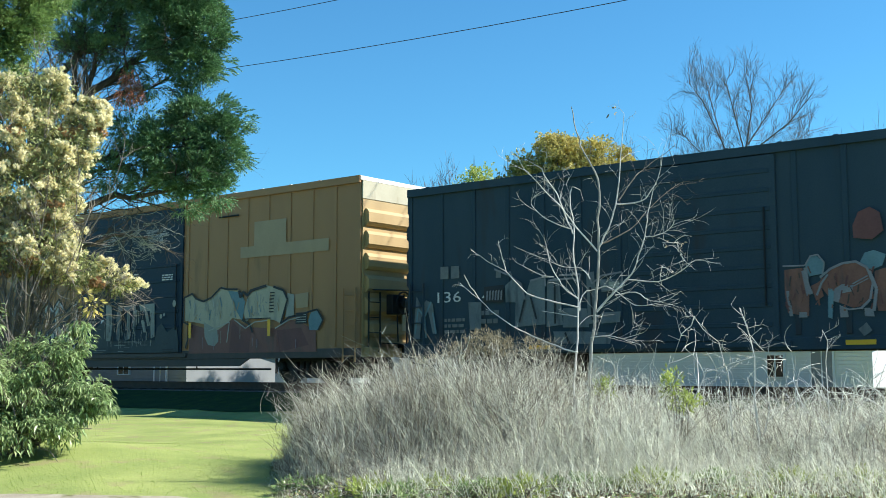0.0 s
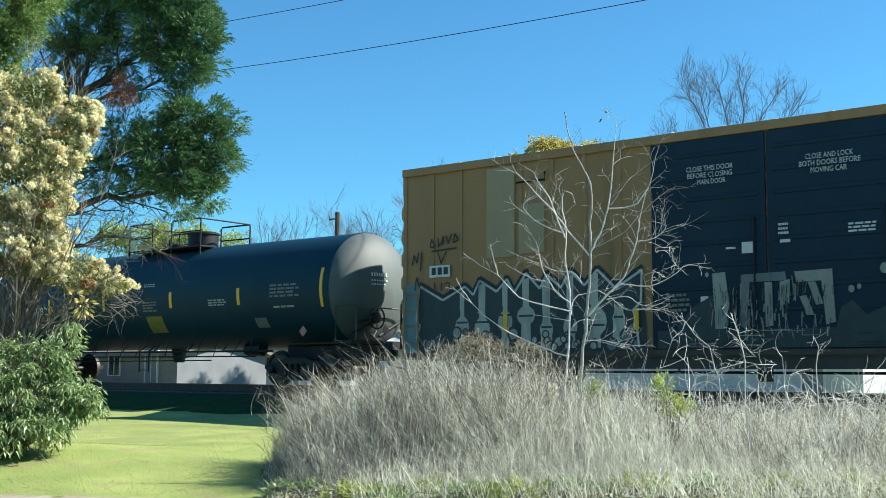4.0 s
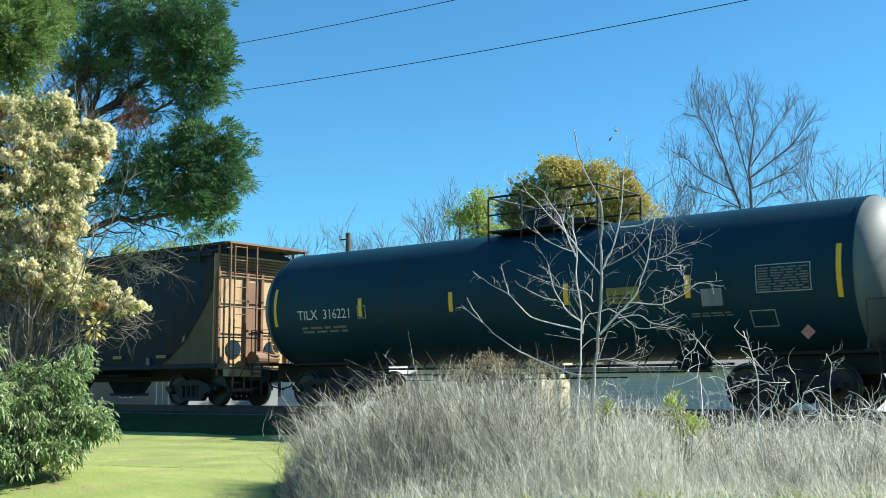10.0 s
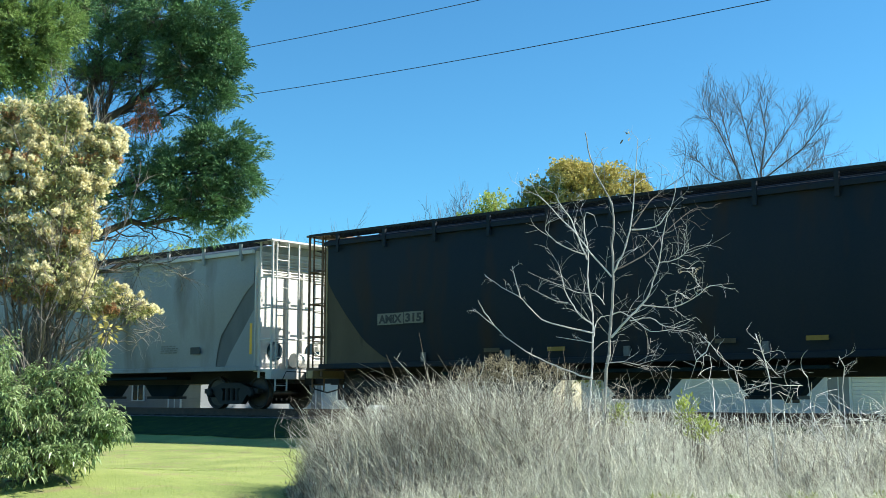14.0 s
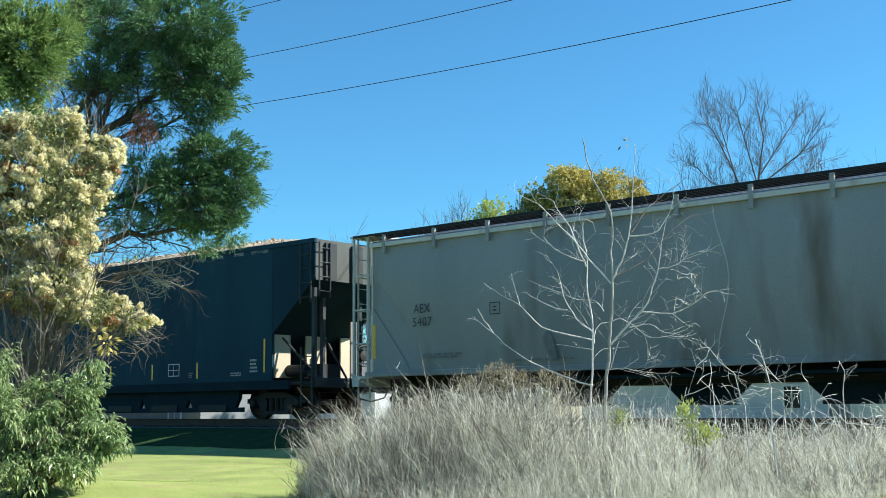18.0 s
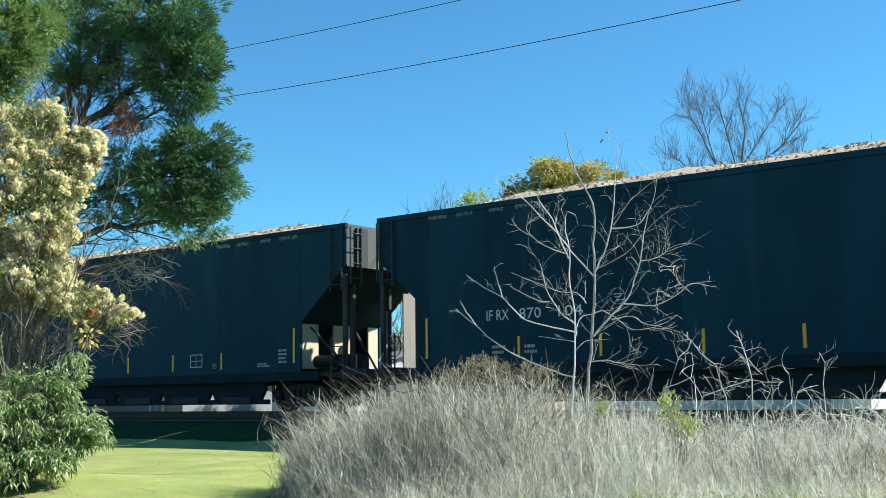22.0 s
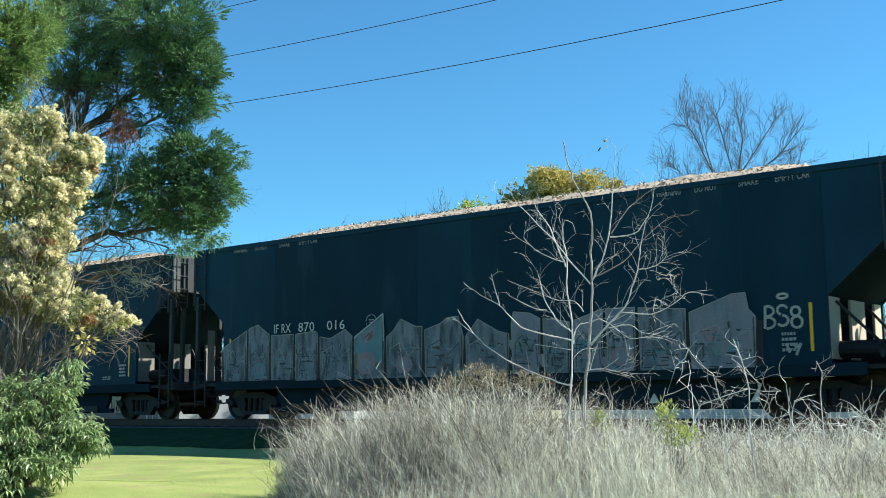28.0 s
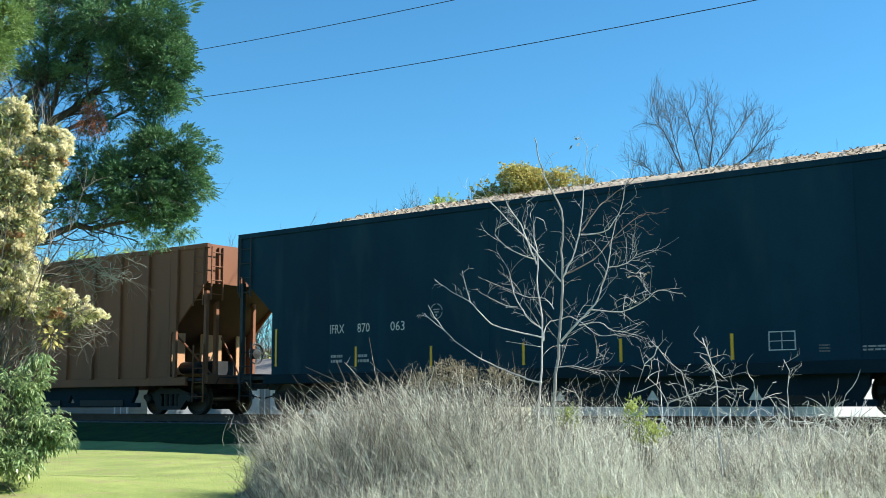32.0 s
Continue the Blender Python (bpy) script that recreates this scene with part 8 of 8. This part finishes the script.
def trodden_edge():
    """Leaf litter, low green leaves and broken straw before the dry weeds."""
    n = 26000
    head, dist = rng.uniform(13.5, 46.5, n), 9.9 + 3.3 * rng.uniform(0, 1, n) ** 0.8
    a = np.radians(head)
    b = np.stack([-np.sin(a) * dist, np.cos(a) * dist, 0 * a], 1)
    patch = np.array([noise.noise(Vector((x * 1.3, y * 1.3, 8.0))) for x, y, _ in b])
    b[:, 2] = [height_at(u, v) for u, v, _ in b]
    b[:, 2] += rng.uniform(0.0, 0.22, n) ** 1.2 * np.clip(0.65 + 1.1 * patch, 0.12, 1.3) * np.clip((dist - 10.4) / 1.6, 0.3, 1)
    w = rng.normal(size=b.shape) * np.array((1, 1, 0.5)) + np.array((0, 0, 0.25))
    u = rng.uniform(size=n) + 0.9 * patch
    mi = np.where(u > 0.92, 0, np.where(u > 0.62, 1, np.where(u > 0.22, 4, np.where(u > -0.05, 2, 3))))
    q = leaves(b, w, rng.uniform(0.025, 0.07, n), rng.uniform(0.005, 0.013, n))
    tagged(part("trodden_litter", quad_mesh("trodden_litter", q, [LEAF, LITTER, STRAW, LEAF_YOUNG, TWIG], mi)), "dead leaves, straw bits and low green leaves", "litter", kind="stuff")


trodden_edge()


def turf():
    n = 50000
    x, y = rng.uniform(-34, -3, n), 6.8 + 11.6 * rng.uniform(0, 1, n) ** 1.4
    keep = (x < -0.60 * y) & (x > -2.1 * y)
    x, y = x[keep], y[keep]
    b = np.stack([x, y, np.array([height_at(u, v) for u, v in zip(x, y)])], 1)
    w = rng.normal(size=b.shape) * 0.5
    w[:, 2] = 1
    q = leaves(b, w, rng.uniform(0.006, 0.016, len(b)), 0.007)
    tagged(part("grass_blades", quad_mesh("grass_blades", q, GRASS)), "short green lawn grass blades", "grass", kind="stuff")
    n = 5200
    head, dist = rng.uniform(14, 62, n), rng.uniform(7.6, 10.4, n)
    a = np.radians(head)
    b = np.stack([-np.sin(a) * dist, np.cos(a) * dist, 0 * a], 1)
    b[:, 2] = [height_at(u, v) + 0.01 for u, v, _ in b]
    w = rng.normal(size=b.shape) * np.array((1, 1, 0.35))
    q = leaves(b, w, rng.uniform(0.03, 0.08, n), rng.uniform(0.012, 0.025, n))
    tagged(part("leaf_litter", quad_mesh("leaf_litter", q, LITTER)), "scattered brown dead leaves on the verge", "leaves", kind="stuff")


turf()


# ---- far trees beyond the track ----
def bare_tree(head, dist, top, trunk, wide, label, seed, bark=None, limbs=8, low=0.34, kids=(0, 5, 5, 4)):
    """A leafless tree: a short bole, then limbs that fan out into a round crown of fine twigs; wide: the crown's half width."""
    global rng
    keep, rng = rng, np.random.default_rng(seed)
    c = polar(head, dist)
    c[2] = height_at(c[0], c[1]) - 0.1
    tree = tagged(new("bare_tree"), label, "tree")
    tree.location = c
    H = top - c[2]

    def build(thick):
        global rng
        rng, made = np.random.default_rng(seed), []
        bole = [np.zeros(3)]
        for i in range(6):
            bole.append(bole[-1] + np.array((rng.normal() * 0.03, rng.normal() * 0.03, 0.11)) * H)
        g = Geo()
        limb(g, bole, trunk * thick, trunk * thick * 0.35, 7)
        made.append(("trunk", g))
        for i in range(limbs):
            s = low + (0.66 - low) * (i + 0.5) / limbs
            j = min(5, int(s / 0.11))
            a = i * 2.4 + rng.uniform(-0.4, 0.4)
            tilt = radians(rng.uniform(14, 46))
            d = np.array((math.cos(a) * math.sin(tilt), math.sin(a) * math.sin(tilt), math.cos(tilt)))
            g = Geo()
            grow(g, bole[j] + (bole[j + 1] - bole[j]) * rng.uniform(), d, H * rng.uniform(0.42, 0.52) * (1.12 - 0.7 * s), trunk * thick * (0.50 - 0.3 * s), 3, kids, 0.52, 5, 0.05, 0.60, 0.22, 0.11, 0.0095 * thick)
            made.append(("limb", g))
        return made, np.quantile([math.hypot(v[0], v[1]) for _, g in made for v in g.v], 0.97)

    made, r = build(1.0)
    made, r = build(max(1.0, r / (1.75 * wide)) * 1.1)
    high = max(v[2] for _, g in made for v in g.v)
    for name, g in made:
        g.v = [(x * 1.75 * wide / r, y * 1.75 * wide / r, z * H / high) for x, y, z in g.v]
        part(name, g, bark or BARK_FAR, tree)
    rng = keep
    return tree


def big_tree():
    """The tall tree with two boles: its main limbs by heading and height."""
    global rng
    keep, rng = rng, np.random.default_rng(33)
    c = polar(24.3, 75)
    c[2] = height_at(c[0], c[1]) - 0.1
    tree = tagged(new("bare_tree"), "tall leafless tree with a wide crown beyond the railway", "tree")
    tree.location = c
    limbs = [(0.26, 0, [(24.10, 0.3), (24.10, 10.59), (24.09, 13.11), (24.14, 15.66), (23.84, 18.20), (24.10, 20.4)]), (0.10, -0.8, [(24.11, 14.57), (24.72, 17.90), (25.10, 20.0)]),
             (0.10, 0.6, [(24.05, 15.84), (23.13, 17.78), (22.27, 19.6)]), (0.11, -0.6, [(24.10, 15.11), (22.16, 16.90), (20.96, 18.6)]),
             (0.09, 0.9, [(24.12, 14.38), (22.59, 15.37), (21.23, 16.8)]), (0.22, 0, [(24.40, 0.3), (24.47, 10.61), (24.62, 13.32), (25.30, 16.10), (26.16, 18.75), (26.8, 20.0)]),
             (0.09, 0.7, [(25.25, 15.92), (25.71, 18.53), (25.99, 20.4)]), (0.09, -0.7, [(24.86, 14.25), (26.45, 15.44), (27.3, 16.6)]), (0.08, 1.0, [(24.1, 13.0), (23.2, 14.2), (22.2, 14.6)]),
             (0.08, -1.0, [(24.6, 13.2), (25.9, 14.0), (26.9, 14.3)])]
    for i, (r, lean, pts) in enumerate(limbs):
        path = [polar(h, 75 + lean * k, z) - np.array(c) for k, (h, z) in enumerate(pts)]
        g = Geo()
        limb(g, path, r * 0.5, 0.016, 7)
        for k in range(1, len(path)):
            if pts[k][1] < 12.0:
                continue
            for j in range(10):
                f = rng.uniform(0, 1)
                axis = unit(path[k] - path[k - 1])
                side = unit(np.cross(axis, rng.normal(size=3)))
                d = axis * 0.85 + side * 0.6 + np.array((0, 0, 0.12))
                grow(g, path[k - 1] * (1 - f) + path[k] * f, d, rng.uniform(0.8, 2.0), 0.015, 2, 5, 0.62, 4, 0.08, 0.62, 0.2, 0.16, 0.0065)
        part("trunk" if i in (0, 5) else "limb", g, BARK_DARK, tree)
    rng = keep


FAR = "leafless grey-brown tree standing beyond the railway"
big_tree()
bare_tree(27.9, 70, 17.5, 0.16, 3.3, "leafless tree with a dense upright crown of grey twigs", 4, None, 9, 0.3, (0, 6, 5, 5))
bare_tree(20.3, 78, 18.6, 0.17, 4.4, FAR, 5, BARK_DARK, 9)
bare_tree(17.6, 85, 18.2, 0.17, 3.2, FAR, 6, None, 9)
bare_tree(22.3, 80, 14.6, 0.14, 2.8, FAR, 12, None, 8)
bare_tree(25.9, 82, 14.8, 0.14, 2.6, FAR, 17, None, 8)
bare_tree(39.0, 72, 15.7, 0.14, 1.9, FAR, 7, BARK_DARK, 7)
bare_tree(41.8, 80, 15.2, 0.14, 2.6, FAR, 8, None, 9)
bare_tree(43.6, 84, 13.9, 0.13, 2.0, FAR, 9)
bare_tree(46.5, 84, 14.4, 0.14, 2.5, FAR, 10, None, 8)
bare_tree(40.4, 84, 13.6, 0.13, 2.0, FAR, 13)
bare_tree(36.3, 76, 15.8, 0.12, 1.5, FAR, 14, None, 7)
bare_tree(48.6, 88, 13.0, 0.13, 2.3, FAR, 15)
bare_tree(14.6, 84, 17.6, 0.16, 3.0, FAR, 16, None, 8)
bare_tree(29.6, 80, 14.6, 0.12, 2.0, FAR, 18)


def leafy_tree(head, dist, clumps, n, leaf, mats, share, label, seed, name="leafy_tree", west=0.0):
    global rng
    keep, rng = rng, np.random.default_rng(seed)
    c = polar(head, dist)
    c[2] = height_at(c[0], c[1]) - 0.1
    tree = tagged(new(name), label, "tree")
    tree.location = c
    off = np.array(c)
    p, o = tufts(clumps, 380, (0.35, 0.85), n, 0.9, 0.1)
    q = sprays(p, o, 7, leaf, leaf * 0.3, 0.9, 0.0)
    z = np.repeat(p[:, 2], 7)
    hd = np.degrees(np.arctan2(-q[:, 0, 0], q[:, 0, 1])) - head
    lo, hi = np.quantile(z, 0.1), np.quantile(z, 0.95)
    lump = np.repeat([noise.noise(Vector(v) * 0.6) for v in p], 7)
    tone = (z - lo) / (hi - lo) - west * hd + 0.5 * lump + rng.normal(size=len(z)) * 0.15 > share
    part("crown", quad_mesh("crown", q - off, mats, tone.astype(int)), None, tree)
    g = Geo()
    limb(g, [np.zeros(3), np.array((0, 0, 3.0)), np.array((0.2, 0, 6.0))], 0.3, 0.2, 8)
    for cl in clumps:
        limb(g, bent((0.1, 0, 4.0), polar(*cl[:3]) - off, 0.3, 6, 0.05), 0.12, 0.03, 6)
    part("trunk", g, BARK_FAR, tree)
    rng = keep


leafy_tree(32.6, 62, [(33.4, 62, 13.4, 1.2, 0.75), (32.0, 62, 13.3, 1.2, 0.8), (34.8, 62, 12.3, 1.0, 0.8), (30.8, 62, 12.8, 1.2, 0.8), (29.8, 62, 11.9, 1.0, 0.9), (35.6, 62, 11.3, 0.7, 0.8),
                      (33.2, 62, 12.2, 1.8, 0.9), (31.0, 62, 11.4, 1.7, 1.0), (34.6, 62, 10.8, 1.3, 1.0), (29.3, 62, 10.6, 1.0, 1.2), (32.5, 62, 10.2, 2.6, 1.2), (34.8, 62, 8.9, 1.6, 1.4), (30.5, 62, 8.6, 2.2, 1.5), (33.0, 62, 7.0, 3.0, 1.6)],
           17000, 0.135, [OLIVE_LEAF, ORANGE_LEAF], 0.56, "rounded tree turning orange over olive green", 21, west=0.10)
leafy_tree(37.3, 60, [(37.2, 60, 11.6, 0.45, 0.4), (37.5, 60, 10.9, 0.7, 0.55), (38.3, 60, 10.6, 0.6, 0.4), (36.9, 60, 9.7, 0.9, 0.7), (37.2, 60, 8.0, 1.3, 1.1)],
           2600, 0.12, [OLIVE_LEAF, LEAF_YOUNG], 0.45, "small tree with yellow-green top", 22)
leafy_tree(51.0, 70, [(50.8, 70, 9.6, 1.2, 0.6), (52.6, 70, 9.5, 1.2, 0.7), (49.3, 70, 9.3, 0.9, 0.5), (54.5, 70, 9.4, 1.2, 0.8), (51.8, 70, 8.2, 2.4, 1.0)],
           2600, 0.14, [OLIVE_LEAF, LEAF_YOUNG], 0.6, "distant olive tree behind the railway", 23)


def far_woods():
    """Low scrub and thicket along the far side, joined."""
    g = Geo()
    for k in range(300):
        c = polar(rng.uniform(8, 68), rng.uniform(76, 112))
        c[2] = height_at(c[0], c[1])
        grow(g, c, (rng.normal() * 0.15, rng.normal() * 0.15, 1), rng.uniform(4.0, 6.5), 0.07, 2, 6, 0.6, 4, 0.12, 0.6, 0.25, 0.18, 0.022)
    tagged(part("thicket", g, BARK_FAR), "bare grey thicket beyond the railway", "thicket", kind="stuff")
    cl = [(h, rng.uniform(56, 70) if not 33 < h < 58 else rng.uniform(76, 90), rng.uniform(1.2, 3.2), rng.uniform(1.2, 2.6), rng.uniform(0.9, 1.8)) for h in np.arange(8, 68, 1.7)] + [(h, rng.uniform(84, 105), rng.uniform(1.5, 5.5), rng.uniform(2.2, 4.0), rng.uniform(1.4, 2.6)) for h in np.arange(8, 68, 1.1)]
    p, o = in_clumps(cl, 15000, 0.8, 0.1)
    q = sprays(p, o, 6, 0.26, 0.08, 0.9, 0.0)
    tagged(part("scrub", quad_mesh("scrub", q, [OLIVE_LEAF, SEED_GREEN, TWIG], rng.integers(0, 3, len(q)))), "low olive green scrub beyond the railway", "scrub", kind="stuff")


far_woods()


def far_verge():
    """Rough grass and weeds along the far side of the track."""
    n = 5200
    x, y = rng.uniform(-75, 4, n), rng.uniform(29.5, 36.0, n)
    b = np.stack([x, y, np.array([height_at(u, v) for u, v in zip(x, y)])], 1)
    tall = np.array([0.5 + 0.5 * noise.noise(Vector((u * 0.25, v * 0.3, 3.0))) for u, v in zip(x, y)])
    q = []
    for k in range(6):
        w = rng.normal(size=b.shape) * 0.3
        w[:, 2] = 1
        q.append(leaves(b + rng.normal(size=b.shape) * np.array((0.12, 0.12, 0)), w, rng.uniform(0.12, 0.3, n) + 0.4 * tall, 0.022))
    mi = np.tile(np.where(tall > 0.55, rng.integers(0, 3, n), 1), 6)
    tagged(part("rough_grass", quad_mesh("rough_grass", np.concatenate(q), [OLIVE_LEAF, BROWN_FLUFF, STRAW_TAN], mi)), "rough tall grass along the far side of the railway", "grass", kind="stuff")


far_verge()


# ---- wires, pole and houses beyond ----
def wires():
    for base in (8.75, 10.33, 12.0):
        g = Geo()
        pts = [(x, 28.0, 1.5 + 1.1667 * (base + 0.00136 * ((x / 1.1667) + 2) ** 2)) for x in np.linspace(-75, 60, 46)]
        g.tube(pts, 0.013, 5)
        tagged(part("power_line", g, WIRE), "sagging black overhead power cable", "cable", "overhead cables")
    for x in (-75.0, 60.0):
        pole = tagged(new("utility_pole"), "tall weathered wooden power pole carrying three cables", "pole", "power poles")
        pole.location = (x, 28.0, height_at(x, 28.0) - 0.3)
        part("post", Geo().tube([(0, 0.2, 0), (0, 0.2, 24.0)], 0.17, 10, 0, 0.11), WOOD_TIE, pole)
        for base in (8.75, 10.33, 12.0):
            z = 1.5 + 1.1667 * (base + 0.00136 * ((x / 1.1667) + 2) ** 2) - pole.location.z
            part("insulator", Geo().turn([(-0.09, 0.0), (-0.09, 0.05), (0.0, 0.07), (0.09, 0.05), (0.09, 0.0)], 10, "y", 0, (0, 0, z)), LABEL_GREY, pole)
    c = polar(43.9, 45)
    pole = tagged(new("utility_pole"), "dark wooden pole with a small bracket beyond the train", "pole")
    pole.location = (c[0], c[1], height_at(c[0], c[1]) - 0.2)
    H = 7.75 - (height_at(c[0], c[1]) - 0.2)
    part("post", Geo().tube([(0, 0, 0), (0, 0, H)], 0.13, 10, 0, 0.10), WOOD_TIE, pole)
    part("bracket", Geo().tube([(0, 0, H - 0.25), (-0.35, -0.1, H - 0.25), (-0.35, -0.1, H - 0.1)], 0.03, 6), WIRE, pole)


wires()


def house(x0, x1, y0, depth, wall_h, ridge, siding, label, openings, gable_end=True):
    """A clapboard house: its long wall faces the railway."""
    base = 0.45
    h = tagged(new("house"), label, "house")
    h.location = ((x0 + x1) / 2, y0, base)
    L = (x1 - x0) / 2
    part("wall", Geo().box(-L, L, 0.05, depth, -0.2, wall_h), siding, h)
    board = Geo().box(-L - 0.01, L + 0.01, -0.016, 0.05, -0.075, 0.07).mesh("siding_board", siding)
    k = int(wall_h / 0.16)
    for i in range(k):
        part("siding_board", board, None, h, at=pose(0, 0.03, 0.12 + i * 0.16, 3))
    roof = Geo()
    e = 0.4
    roof.add([(-L - e, -e, wall_h - 0.1), (L + e, -e, wall_h - 0.1), (L + e, depth / 2, ridge), (-L - e, depth / 2, ridge), (-L - e, depth + e, wall_h - 0.1), (L + e, depth + e, wall_h - 0.1),
              (-L - e, -e, wall_h + 0.05), (L + e, -e, wall_h + 0.05), (L + e, depth / 2, ridge + 0.15), (-L - e, depth / 2, ridge + 0.15), (-L - e, depth + e, wall_h + 0.05), (L + e, depth + e, wall_h + 0.05)],
             [(0, 3, 2, 1), (3, 4, 5, 2), (6, 7, 8, 9), (9, 8, 11, 10), (0, 1, 7, 6), (4, 10, 11, 5), (0, 6, 9, 3), (3, 9, 10, 4), (1, 2, 8, 7), (2, 5, 11, 8)])
    part("roof", roof, ROOFING, h)
    for x in (-L, L):
        part("gable", Geo().add([(x, 0.05, wall_h), (x, depth, wall_h), (x, depth / 2, ridge)], [(0, 1, 2) if x < 0 else (0, 2, 1)]), siding, h)
    for kind, x, z, w, ht in openings:
        o = part(kind, Geo().box(x - w / 2, x + w / 2, -0.03, 0.045, z, z + ht), GLASS_DARK if kind == "window" else SIDING_GREY, h)
        g = Geo()
        for q in ((x - w / 2 - 0.09, x - w / 2, z - 0.05, z + ht + 0.09), (x + w / 2, x + w / 2 + 0.09, z - 0.05, z + ht + 0.09),
                  (x - w / 2, x + w / 2, z + ht, z + ht + 0.09), (x - w / 2, x + w / 2, z - 0.05, z), (x - 0.02, x + 0.02, z, z + ht)):
            g.box(q[0], q[1], -0.06, 0.04, q[2], q[3])
        part("frame", g, SIDING_WHITE, o)
    return h


house(-53.5, -44.0, 47, 8, 2.5, 3.6, SIDING_WHITE, "white clapboard house beyond the railway", [("window", -2.2, 0.9, 0.9, 1.2), ("door", 0.2, 0.1, 0.9, 2.0), ("window", 2.4, 0.9, 0.9, 1.2)])
house(-42.6, -34.2, 50, 8, 2.6, 3.8, SIDING_CREAM, "pale cream clapboard house with windows beyond the railway", [("window", -2.6, 0.8, 0.9, 1.3), ("window", -0.8, 0.8, 0.9, 1.3), ("door", 1.0, 0.1, 0.9, 2.0), ("window", 2.8, 0.8, 0.9, 1.3)])
house(-30.5, -16.0, 47, 8, 2.2, 2.8, SIDING_WHITE, "long low white building with few openings beyond the railway", [("window", 3.2, 0.8, 0.7, 0.9), ("door", 5.2, 0.1, 0.9, 2.0)])
house(-12.5, -3.5, 49, 8, 2.5, 3.4, SIDING_WHITE, "white clapboard house with a porch door beyond the railway", [("door", -3.2, 0.1, 0.9, 2.0), ("window", -0.6, 0.8, 0.9, 1.2), ("window", 2.0, 0.8, 0.9, 1.2)])
house(-59.5, -46.5, 37, 6, 2.0, 2.7, SIDING_GREY, "long pale grey shed beyond the railway", [("window", -5.2, 0.9, 0.9, 1.0), ("window", 1.4, 0.9, 0.9, 1.0), ("door", 4.5, 0.1, 0.9, 2.0)])


# ---- what moves: the train gathers speed to the right, its wheels roll ----
SPEED, GAIN = 5.004, 0.01451


def run(t):
    slack = sum(math.exp(-((t - c) / 0.45) ** 2) for c in (11, 18, 25))     # the couplings give a little
    return SPEED * t + GAIN * t * t - 0.16 * slack


def motions():
    for car, mid in TRAIN:
        walk(car, [(t, pose(mid + run(t), TRACK_Y, RAIL_Z)) for t in range(33)])
    for wheel, a in WHEELSETS:
        walk(wheel, [(k / 10, pose(a, 0, WHEEL_R, 0, math.degrees(run(k / 10) / WHEEL_R), 0)) for k in range(321)])


motions()
